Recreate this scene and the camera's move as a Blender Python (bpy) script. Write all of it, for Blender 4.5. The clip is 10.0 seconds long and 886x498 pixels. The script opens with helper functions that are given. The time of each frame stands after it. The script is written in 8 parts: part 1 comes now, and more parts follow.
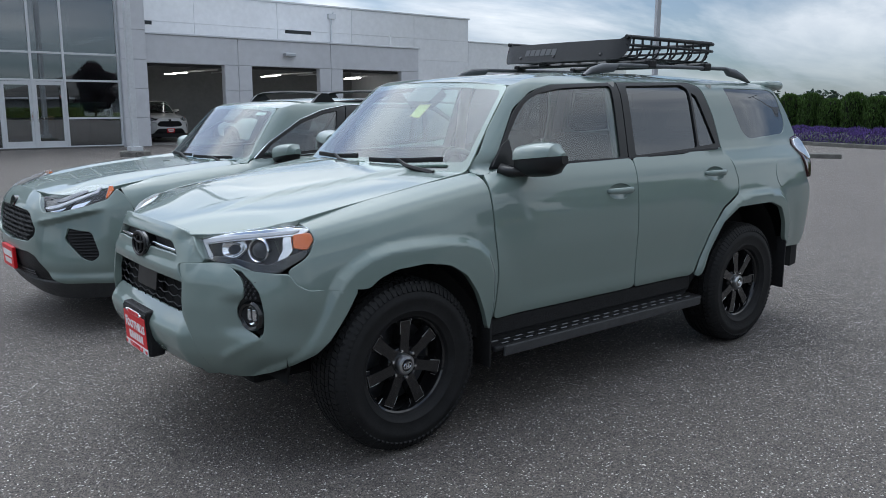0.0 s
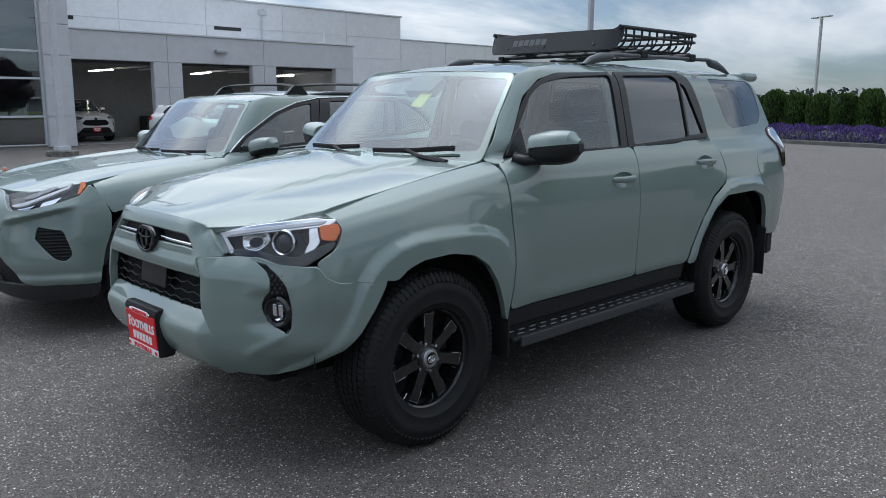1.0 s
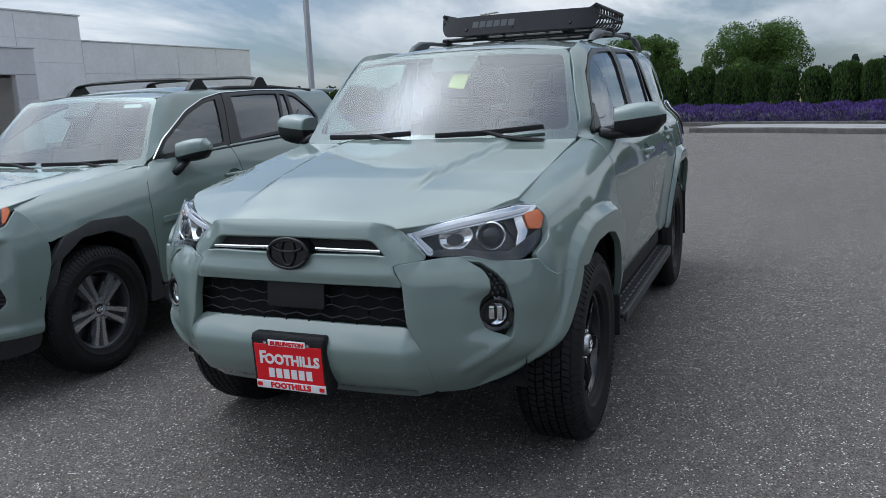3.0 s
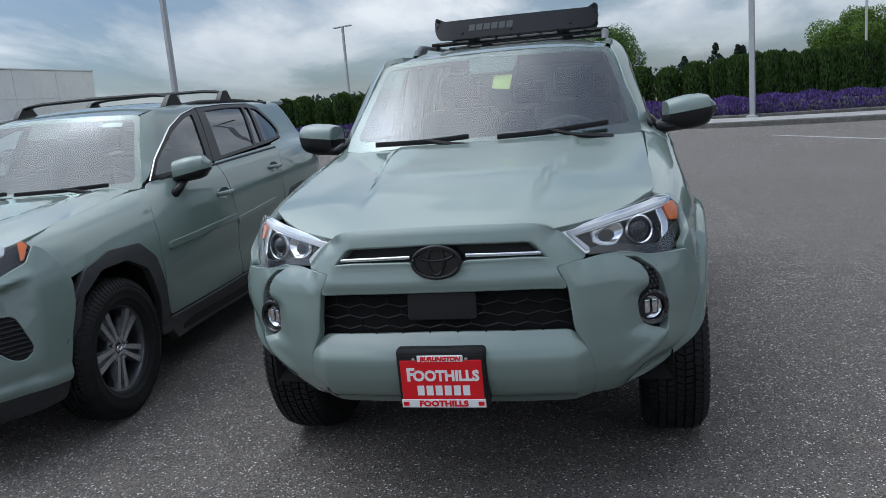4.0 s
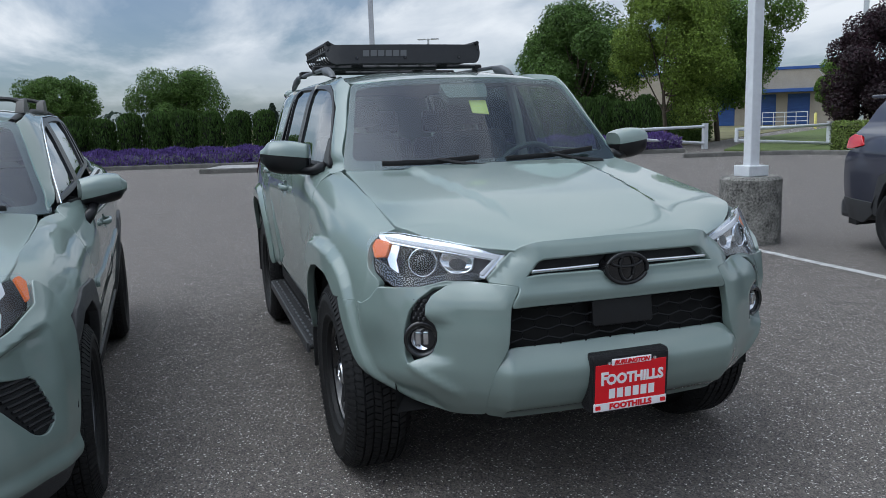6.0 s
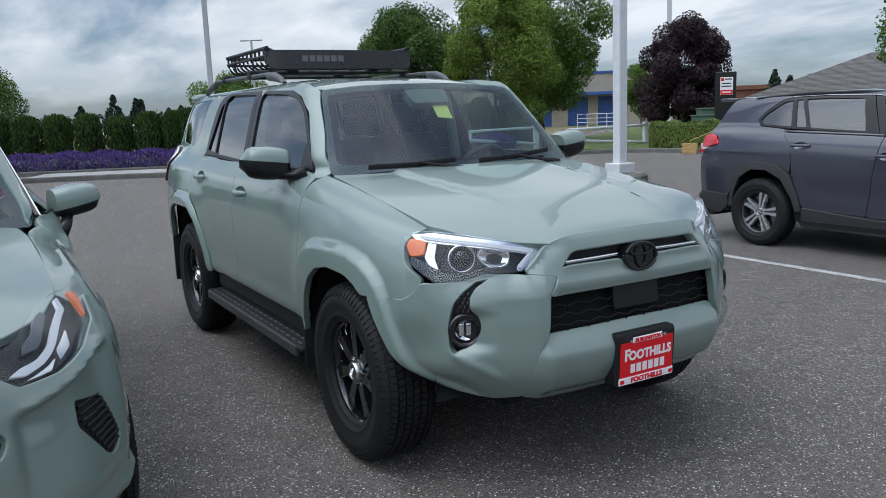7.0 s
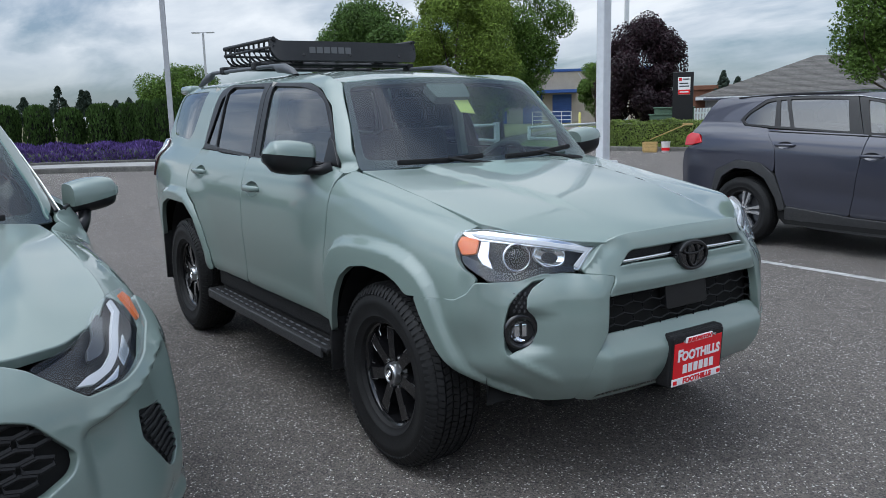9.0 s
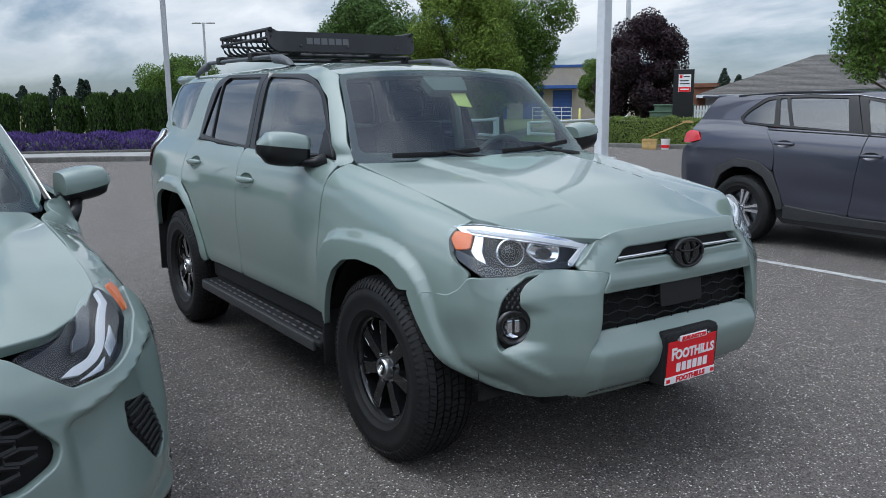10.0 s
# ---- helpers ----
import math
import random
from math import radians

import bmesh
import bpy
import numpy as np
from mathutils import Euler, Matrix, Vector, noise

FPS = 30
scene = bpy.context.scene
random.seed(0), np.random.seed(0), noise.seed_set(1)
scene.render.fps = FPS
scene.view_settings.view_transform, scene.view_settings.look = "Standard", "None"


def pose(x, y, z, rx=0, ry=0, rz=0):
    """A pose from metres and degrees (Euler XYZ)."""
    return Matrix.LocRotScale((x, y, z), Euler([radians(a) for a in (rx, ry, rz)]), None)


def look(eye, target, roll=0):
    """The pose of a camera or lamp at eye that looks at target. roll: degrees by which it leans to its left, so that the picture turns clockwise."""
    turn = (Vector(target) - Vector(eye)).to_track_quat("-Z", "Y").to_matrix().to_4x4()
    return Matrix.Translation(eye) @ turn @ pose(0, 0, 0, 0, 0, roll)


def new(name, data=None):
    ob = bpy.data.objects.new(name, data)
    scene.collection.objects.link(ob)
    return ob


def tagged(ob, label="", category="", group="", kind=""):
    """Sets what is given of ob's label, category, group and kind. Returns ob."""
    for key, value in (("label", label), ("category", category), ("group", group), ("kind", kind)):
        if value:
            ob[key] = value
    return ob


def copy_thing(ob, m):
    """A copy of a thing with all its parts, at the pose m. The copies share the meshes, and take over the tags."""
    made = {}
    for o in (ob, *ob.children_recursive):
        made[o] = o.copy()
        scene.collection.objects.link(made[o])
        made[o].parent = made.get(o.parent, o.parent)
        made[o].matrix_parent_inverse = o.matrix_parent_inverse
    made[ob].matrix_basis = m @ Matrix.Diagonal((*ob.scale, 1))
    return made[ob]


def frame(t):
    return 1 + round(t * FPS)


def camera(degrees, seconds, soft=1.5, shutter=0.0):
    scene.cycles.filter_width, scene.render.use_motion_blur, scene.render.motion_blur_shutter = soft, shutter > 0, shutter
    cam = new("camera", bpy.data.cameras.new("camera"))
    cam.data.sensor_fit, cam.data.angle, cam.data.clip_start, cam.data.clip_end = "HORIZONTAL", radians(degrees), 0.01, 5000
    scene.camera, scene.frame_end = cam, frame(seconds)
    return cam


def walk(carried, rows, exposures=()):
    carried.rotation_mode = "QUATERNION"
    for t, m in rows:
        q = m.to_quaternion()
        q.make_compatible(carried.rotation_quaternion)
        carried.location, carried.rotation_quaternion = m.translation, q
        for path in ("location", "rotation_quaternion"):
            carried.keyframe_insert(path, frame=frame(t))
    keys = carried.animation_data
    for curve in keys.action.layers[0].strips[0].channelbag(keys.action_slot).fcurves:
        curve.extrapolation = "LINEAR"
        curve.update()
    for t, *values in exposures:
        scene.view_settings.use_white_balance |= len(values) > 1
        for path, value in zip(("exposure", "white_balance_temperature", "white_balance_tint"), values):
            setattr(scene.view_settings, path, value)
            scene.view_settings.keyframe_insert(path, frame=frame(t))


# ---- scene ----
cam = camera(58.10, 10.0, soft=0.75)
PATH = [
    (0, (2.081, 3.694, 1.583), (0.837, 2.171, 1.222), 0.3),
    (0.5, (2.126, 3.628, 1.558), (0.819, 2.156, 1.205), 0.5),
    (1, (2.349, 3.36, 1.528), (0.972, 1.956, 1.165), 0.2),
    (1.5, (2.582, 2.957, 1.476), (1.088, 1.689, 1.076), 0.2),
    (2, (2.796, 2.512, 1.487), (1.192, 1.382, 1.098), -0.9),
    (2.5, (3.054, 2.074, 1.491), (1.287, 1.22, 1.107), -0.5),
    (3, (3.231, 1.61, 1.47), (1.425, 0.839, 1.091), -2.5),
    (3.2, (3.298, 1.395, 1.481), (1.491, 0.625, 1.1), -3.0),
    (4.3, (3.469, 0.291, 1.481), (1.522, 0.013, 1.118), -4.8),
    (4.5, (3.482, 0.064, 1.476), (1.524, -0.138, 1.122), -4.4),
    (5, (3.47, -0.467, 1.502), (1.497, -0.454, 1.173), -3.8),
    (5.5, (3.365, -0.974, 1.495), (1.408, -0.734, 1.163), -3.5),
    (6, (3.322, -1.469, 1.484), (1.443, -0.866, 1.16), -1.8),
    (6.2, (3.294, -1.636, 1.499), (1.444, -0.948, 1.171), -1.6),
    (7.3, (3.106, -2.427, 1.522), (1.448, -1.358, 1.191), -2.3),
    (7.5, (3.058, -2.497, 1.512), (1.411, -1.411, 1.181), -2.3),
    (8, (2.939, -2.553, 1.515), (1.296, -1.463, 1.179), -2.3),
    (8.5, (2.885, -2.591, 1.519), (1.246, -1.495, 1.183), -2.2),
    (9, (2.876, -2.537, 1.524), (1.244, -1.435, 1.179), -1.4),
    (9.5, (2.865, -2.508, 1.519), (1.235, -1.403, 1.168), -0.8),
    (10, (2.865, -2.507, 1.519), (1.237, -1.403, 1.16), -0.6),
]
walk(cam, [(t, look(eye, target, roll)) for t, eye, target, roll in PATH],
     ((0, 0.0), (1.0, -0.05), (1.5, 0.10), (2.0, 0.04), (3.0, -0.12), (4.5, -0.10), (5.0, -0.11), (6.0, -0.06), (7.5, 0.02), (10.0, 0.05)))

# ---- sky, sun and exposure ----
SUN_AZ, SUN_EL = -92.0, 62.0
SUN_WAY = Vector((math.cos(radians(SUN_EL)) * math.cos(radians(SUN_AZ)), math.cos(radians(SUN_EL)) * math.sin(radians(SUN_AZ)), math.sin(radians(SUN_EL))))
GLOW_WIDE, GLOW_NEAR, ZENITH = 2.7, 6.0, 0.6


def build_sky():
    w = bpy.data.worlds.new("sky")
    scene.world = w
    w.use_nodes = True
    nt = w.node_tree
    N, L = nt.nodes, nt.links
    N.clear()
    out, bg = N.new("ShaderNodeOutputWorld"), N.new("ShaderNodeBackground")
    sky = N.new("ShaderNodeTexSky")
    sky.sky_type, sky.sun_disc = "NISHITA", False
    sky.sun_elevation, sky.sun_rotation = radians(SUN_EL), radians(90 - SUN_AZ)
    tc, sep = N.new("ShaderNodeTexCoord"), N.new("ShaderNodeSeparateXYZ")
    L.new(tc.outputs["Generated"], sep.inputs[0])

    def math_node(op, a, b=None, clamp=False):
        n = N.new("ShaderNodeMath")
        n.operation, n.use_clamp = op, clamp
        for i, v in enumerate((a, b)):
            if v is None:
                continue
            if isinstance(v, (int, float)):
                n.inputs[i].default_value = v
            else:
                L.new(v, n.inputs[i])
        return n.outputs[0]

    # a layer of cloud, seen flat from below
    zz = math_node("ADD", math_node("MAXIMUM", sep.outputs[2], 0.0), 0.20)
    comb = N.new("ShaderNodeCombineXYZ")
    L.new(math_node("DIVIDE", sep.outputs[0], zz), comb.inputs[0])
    L.new(math_node("DIVIDE", sep.outputs[1], zz), comb.inputs[1])
    mp = N.new("ShaderNodeMapping")
    mp.inputs["Rotation"].default_value = (0, 0, radians(25))
    mp.inputs["Scale"].default_value = (0.55, 1.0, 1.0)
    L.new(comb.outputs[0], mp.inputs[0])
    big, fine = N.new("ShaderNodeTexNoise"), N.new("ShaderNodeTexNoise")
    for n, s, d in ((big, 1.1, 7), (fine, 2.1, 9)):
        n.inputs["Scale"].default_value, n.inputs["Detail"].default_value, n.inputs["Roughness"].default_value = s, d, 0.55
        n.inputs["Distortion"].default_value = 0.35
        L.new(mp.outputs[0], n.inputs["Vector"])
    cover = N.new("ShaderNodeMapRange")
    cover.inputs[1].default_value, cover.inputs[2].default_value = 0.37, 0.55
    L.new(big.outputs[0], cover.inputs[0])
    tone = N.new("ShaderNodeValToRGB")
    tone.color_ramp.elements[0].position, tone.color_ramp.elements[1].position = 0.34, 0.64
    tone.color_ramp.elements[0].color = (0.50, 0.585, 0.695, 1)
    tone.color_ramp.elements[1].color = (0.82, 0.885, 0.96, 1)
    L.new(fine.outputs[0], tone.inputs[0])
    # the cloud thins out to a band of blue above the horizon
    thin = N.new("ShaderNodeMapRange")
    thin.inputs[1].default_value, thin.inputs[2].default_value = 0.005, 0.10
    thin.inputs[3].default_value, thin.inputs[4].default_value = 0.25, 1.0
    L.new(sep.outputs[2], thin.inputs[0])
    fac = math_node("MULTIPLY", cover.outputs[0], thin.outputs[0], True)
    fac = math_node("MAXIMUM", fac, 0.22)
    blue = N.new("ShaderNodeMix")
    blue.data_type, blue.blend_type = "RGBA", "MULTIPLY"
    blue.inputs[0].default_value = 1.0
    blue.inputs[7].default_value = (SKY_GAIN * 0.68, SKY_GAIN * 0.90, SKY_GAIN * 1.15, 1)
    L.new(sky.outputs[0], blue.inputs[6])
    mix = N.new("ShaderNodeMix")
    mix.data_type = "RGBA"
    L.new(fac, mix.inputs[0])
    L.new(blue.outputs[2], mix.inputs[6])
    L.new(tone.outputs[0], mix.inputs[7])
    # cloud glows round the veiled sun
    dot = N.new("ShaderNodeVectorMath")
    dot.operation = "DOT_PRODUCT"
    dot.inputs[1].default_value = tuple(SUN_WAY)
    L.new(tc.outputs["Generated"], dot.inputs[0])
    toward = math_node("MAXIMUM", dot.outputs["Value"], 0.0)
    wide = math_node("MULTIPLY", math_node("POWER", toward, 4.0), GLOW_WIDE)
    near = math_node("MULTIPLY", math_node("POWER", toward, 200.0), GLOW_NEAR)
    high = math_node("MULTIPLY", math_node("POWER", math_node("MAXIMUM", sep.outputs[2], 0.0), 1.6), ZENITH)
    gain = math_node("ADD", math_node("ADD", math_node("ADD", wide, near), high), 1.0)
    lit = N.new("ShaderNodeVectorMath")
    lit.operation = "SCALE"
    L.new(mix.outputs[2], lit.inputs[0]), L.new(gain, lit.inputs["Scale"])
    L.new(lit.outputs[0], bg.inputs[0])
    bg.inputs[1].default_value = 1.0
    L.new(bg.outputs[0], out.inputs[0])


SKY_GAIN = 0.066
build_sky()
sun_data = bpy.data.lights.new("sun", "SUN")
sun_data.energy, sun_data.angle, sun_data.color = 0.6, radians(100.0), (1.0, 0.96, 0.90)
sun = new("sun", sun_data)
sun.matrix_basis = look(SUN_WAY * 40, (0, 0, 0))

# ---- small mesh library ----
from mathutils.geometry import delaunay_2d_cdt


def curve(*pts):
    """A smooth monotone curve through (x, y) pairs, flat beyond its ends."""
    xs, ys = [p[0] for p in pts], [p[1] for p in pts]
    n = len(xs)
    h = [xs[i + 1] - xs[i] for i in range(n - 1)]
    d = [(ys[i + 1] - ys[i]) / h[i] for i in range(n - 1)]
    m = [d[0]] + [0.0] * (n - 2) + [d[-1]]
    for i in range(1, n - 1):
        if d[i - 1] * d[i] > 0:
            w1, w2 = 2 * h[i] + h[i - 1], h[i] + 2 * h[i - 1]
            m[i] = (w1 + w2) / (w1 / d[i - 1] + w2 / d[i])

    def f(x):
        if x <= xs[0]:
            return ys[0]
        if x >= xs[-1]:
            return ys[-1]
        i = 0
        while x > xs[i + 1]:
            i += 1
        t = (x - xs[i]) / h[i]
        return ((1 + 2 * t) * (1 - t) ** 2 * ys[i] + t * (1 - t) ** 2 * h[i] * m[i]
                + t * t * (3 - 2 * t) * ys[i + 1] + t * t * (t - 1) * h[i] * m[i + 1])
    return f


def smooth(a, b, x):
    t = min(max((x - a) / (b - a), 0.0), 1.0)
    return t * t * (3 - 2 * t)


def rounded(poly, r=0.03, steps=4):
    """A polygon with its corners rounded; r is one radius or one for each corner."""
    out, n = [], len(poly)
    for i, p in enumerate(poly):
        a, b, c = Vector(poly[i - 1]).to_2d(), Vector(p).to_2d(), Vector(poly[(i + 1) % n]).to_2d()
        rr = r[i % len(r)] if isinstance(r, (list, tuple)) else r
        la, lc = (a - b).length, (c - b).length
        k = min(rr, 0.45 * la, 0.45 * lc)
        if k < 1e-4:
            out.append((b.x, b.y))
            continue
        s, e = b + (a - b) * (k / la), b + (c - b) * (k / lc)
        for j in range(steps + 1):
            t = j / steps
            q = s * (1 - t) ** 2 + b * 2 * t * (1 - t) + e * t * t
            out.append((q.x, q.y))
    return out


def dense(poly, step):
    out, n = [], len(poly)
    for i in range(n):
        a, b = Vector(poly[i]), Vector(poly[(i + 1) % n])
        k = max(1, int((b - a).length / step + 0.5))
        out += [tuple(a.lerp(b, j / k)) for j in range(k)]
    keep = []
    for p in out:
        if not keep or (Vector(p) - Vector(keep[-1])).length > 0.0015:
            keep.append(p)
    if (Vector(keep[0]) - Vector(keep[-1])).length < 0.0015:
        keep.pop()
    return keep


def area2(poly):
    return 0.5 * sum(poly[i - 1][0] * p[1] - p[0] * poly[i - 1][1] for i, p in enumerate(poly))


def inside(poly, x, y):
    c, n = False, len(poly)
    for i in range(n):
        (x1, y1), (x2, y2) = poly[i - 1], poly[i]
        if (y1 > y) != (y2 > y) and x < (x2 - x1) * (y - y1) / (y2 - y1) + x1:
            c = not c
    return c


def edge_far(poly, x, y):
    best = 1e9
    for i in range(len(poly)):
        (x1, y1), (x2, y2) = poly[i - 1], poly[i]
        dx, dy = x2 - x1, y2 - y1
        t = min(max(((x - x1) * dx + (y - y1) * dy) / (dx * dx + dy * dy + 1e-12), 0), 1)
        best = min(best, math.hypot(x - x1 - t * dx, y - y1 - t * dy))
    return best


def drape(poly, surf, step=0.04, holes=(), rim=0.015, soft=0.004, lift=0.0, flip=False, back=False):
    """A panel: a 2D outline laid on the surface surf(u, v) -> Vector, with its edges rolled in by rim. Returns a mesh."""
    loops = [dense(poly, step)] + [dense(h, step) for h in holes]
    if area2(loops[0]) < 0:
        loops[0].reverse()
    for h in loops[1:]:
        if area2(h) > 0:
            h.reverse()
    pts, edges, rings = [], [], []
    for loop in loops:
        s = len(pts)
        pts += loop
        rings.append(list(range(s, s + len(loop))))
        edges += [(s + i, s + (i + 1) % len(loop)) for i in range(len(loop))]
    us, vs = [p[0] for p in loops[0]], [p[1] for p in loops[0]]
    nu, nv = int((max(us) - min(us)) / step) + 1, int((max(vs) - min(vs)) / step) + 1
    for i in range(nu + 1):
        for j in range(nv + 1):
            u, v = min(us) + (i + 0.5 * (j % 2)) * step, min(vs) + j * step
            if inside(loops[0], u, v) and all(edge_far(l, u, v) > 0.5 * step for l in loops) and not any(inside(h, u, v) for h in loops[1:]):
                pts.append((u, v))
    vo, _, fo, vmap, _, _ = delaunay_2d_cdt([Vector(p) for p in pts], edges, [], 0, 1e-6)
    where = {}
    for k, orig in enumerate(vmap):
        for o in orig:
            where[o] = k
    tris = []
    for f in fo:
        cx, cy = sum(vo[k].x for k in f) / 3, sum(vo[k].y for k in f) / 3
        if inside(loops[0], cx, cy) and not any(inside(h, cx, cy) for h in loops[1:]):
            tris.append(tuple(f))
    e = 1e-3
    P, N = [], []
    for q in vo:
        p = surf(q.x, q.y)
        du, dv = surf(q.x + e, q.y) - surf(q.x - e, q.y), surf(q.x, q.y + e) - surf(q.x, q.y - e)
        n = du.cross(dv).normalized()
        N.append(-n if flip else n)
        P.append(p + N[-1] * lift)
    mean = sum(N, Vector((0, 0, 0)))
    N = [-n if n.dot(mean) < -0.15 * mean.length else n for n in N]
    verts, norms = list(P), list(N)
    faces = [t[::-1] if flip else t for t in tris]
    for ring in rings:
        r = [where[k] for k in ring]
        n = len(r)
        s = len(verts)
        for i, k in enumerate(r):
            a, b = P[r[i - 1]], P[r[(i + 1) % n]]
            t = (b - a).normalized()
            out = t.cross(N[k]).normalized() * (-1 if flip else 1)
            mid = (out + N[k]).normalized()
            verts += [P[k] + out * soft * 0.7 - N[k] * soft * 0.3, P[k] + out * soft - N[k] * soft, P[k] + out * soft - N[k] * max(rim, soft * 1.01)]
            norms += [mid, out, out]
        for i in range(n):
            j = (i + 1) % n
            a, b = r[i], r[j]
            a1, b1 = s + 3 * i, s + 3 * j
            for quad in ((a, a1, b1, b), (a1, a1 + 1, b1 + 1, b1), (a1 + 1, a1 + 2, b1 + 2, b1 + 1)):
                faces.append(quad[::-1] if flip else quad)
    if back:
        s = len(verts)
        verts += [p - n * max(rim, 0.003) for p, n in zip(P, N)]
        norms += [-n for n in N]
        faces += [tuple(s + k for k in t)[::-1] for t in faces[:len(tris)]]
    me = bpy.data.meshes.new("panel")
    me.from_pydata(verts, [], faces)
    me.polygons.foreach_set("use_smooth", [True] * len(me.polygons))
    me.normals_split_custom_set_from_vertices(norms)
    return me


def mirrored(me):
    """The mesh of the other side of a car, y to -y."""
    verts = [(v.co.x, -v.co.y, v.co.z) for v in me.vertices]
    norms = [None] * len(verts)
    for loop, cn in zip(me.loops, me.corner_normals):
        norms[loop.vertex_index] = (cn.vector.x, -cn.vector.y, cn.vector.z)
    norms = [n or (0, 0, 1) for n in norms]
    out = bpy.data.meshes.new("panel")
    out.from_pydata(verts, [], [tuple(p.vertices)[::-1] for p in me.polygons])
    out.polygons.foreach_set("use_smooth", [p.use_smooth for p in me.polygons])
    if len(me.polygons) and me.polygons[0].use_smooth:
        out.normals_split_custom_set_from_vertices(norms)
    for m in me.materials:
        out.materials.append(m)
    return out


def part(name, data, material, parent=None, label="", smooth_angle=None):
    """Links a mesh or a bmesh as one object under a thing or a part."""
    if isinstance(data, bmesh.types.BMesh):
        me = bpy.data.meshes.new(name)
        data.to_mesh(me)
        data.free()
    else:
        me = data
    if smooth_angle is not None:
        me.polygons.foreach_set("use_smooth", [True] * len(me.polygons))
        me.set_sharp_from_angle(angle=radians(smooth_angle))
    if material is not None and not me.materials:
        me.materials.append(material)
    ob = new(name, me)
    if parent is not None:
        ob.parent = parent
    if label:
        ob["label"] = label
    return ob


def thing(name, m, label, category, group="", kind=""):
    ob = new(name)
    ob.empty_display_size = 0.2
    ob.matrix_basis = m
    return tagged(ob, label, category, group, kind)


def box(bm, x0, y0, z0, x1, y1, z1, bevel=0.0, m=None, seg=2):
    r = bmesh.ops.create_cube(bm, size=1.0)
    vs = r["verts"]
    for v in vs:
        v.co = Vector((x0 + (v.co.x + 0.5) * (x1 - x0), y0 + (v.co.y + 0.5) * (y1 - y0), z0 + (v.co.z + 0.5) * (z1 - z0)))
    if bevel:
        es = list({e for v in vs for e in v.link_edges})
        b = bmesh.ops.bevel(bm, geom=es, offset=bevel, segments=seg, affect="EDGES", profile=0.5)
        vs = list({v for f in b["faces"] for v in f.verts} | {v for v in vs if v.is_valid})
    if m is not None:
        bmesh.ops.transform(bm, matrix=m, verts=vs)
    return vs


def box_bm(*a, **k):
    bm = bmesh.new()
    box(bm, *a, **k)
    return bm


def revolve(bm, profile, segs=48, m=None, arc=None):
    """A profile of (radius, height along the axis) turned round the local z axis."""
    rings = []
    for k in range(segs):
        a = 2 * math.pi * k / segs
        rings.append([bm.verts.new((r * math.cos(a), r * math.sin(a), h)) for r, h in profile])
    for k in range(segs):
        a, b = rings[k], rings[(k + 1) % segs]
        for i in range(len(profile) - 1):
            bm.faces.new((a[i], b[i], b[i + 1], a[i + 1]))
    if m is not None:
        bmesh.ops.transform(bm, matrix=m, verts=[v for r in rings for v in r])
    return rings


def prism(bm, poly, z0, z1, m=None, inset=0.0):
    """A 2D outline raised from z0 to z1, its top drawn in by inset."""
    c = Vector((sum(p[0] for p in poly) / len(poly), sum(p[1] for p in poly) / len(poly)))
    lo = [bm.verts.new((p[0], p[1], z0)) for p in poly]
    hi = []
    for p in poly:
        d = c - Vector(p[:2])
        q = Vector(p[:2]) + d.normalized() * min(inset, d.length * 0.5)
        hi.append(bm.verts.new((q.x, q.y, z1)))
    n = len(poly)
    bm.faces.new(hi)
    bm.faces.new(lo[::-1])
    for i in range(n):
        bm.faces.new((lo[i], lo[(i + 1) % n], hi[(i + 1) % n], hi[i]))
    bmesh.ops.recalc_face_normals(bm, faces=list({f for v in lo + hi for f in v.link_faces}))
    if m is not None:
        bmesh.ops.transform(bm, matrix=m, verts=lo + hi)


def tube(bm, path, radius, segs=8, squash=(1, 1), closed=False):
    """A rod along a path of points; radius is one number or one for each point."""
    path = [Vector(p) for p in path]
    n, rings = len(path), []
    for i, p in enumerate(path):
        a = path[i - 1] if (i or closed) else p
        b = path[(i + 1) % n] if (i < n - 1 or closed) else p
        t = (b - a).normalized()
        ref = Vector((0, 0, 1)) if abs(t.z) < 0.9 else Vector((0, 1, 0))
        s = t.cross(ref).normalized()
        w = s.cross(t).normalized()
        r = radius[i] if isinstance(radius, (list, tuple)) else radius
        rings.append([bm.verts.new(p + s * math.cos(2 * math.pi * k / segs) * r * squash[0] + w * math.sin(2 * math.pi * k / segs) * r * squash[1]) for k in range(segs)])
    for i in range(n if closed else n - 1):
        a, b = rings[i], rings[(i + 1) % n]
        for k in range(segs):
            bm.faces.new((a[k], a[(k + 1) % segs], b[(k + 1) % segs], b[k]))
    if not closed:
        bm.faces.new(rings[0][::-1])
        bm.faces.new(rings[-1])


def loft(rows, closed=False):
    """A skin through rows of points, all of one length. Returns a bmesh."""
    bm = bmesh.new()
    vs = [[bm.verts.new(p) for p in r] for r in rows]
    for a, b in zip(vs, vs[1:]):
        n = len(a)
        for k in range(n if closed else n - 1):
            bm.faces.new((a[k], a[(k + 1) % n], b[(k + 1) % n], b[k]))
    return bm


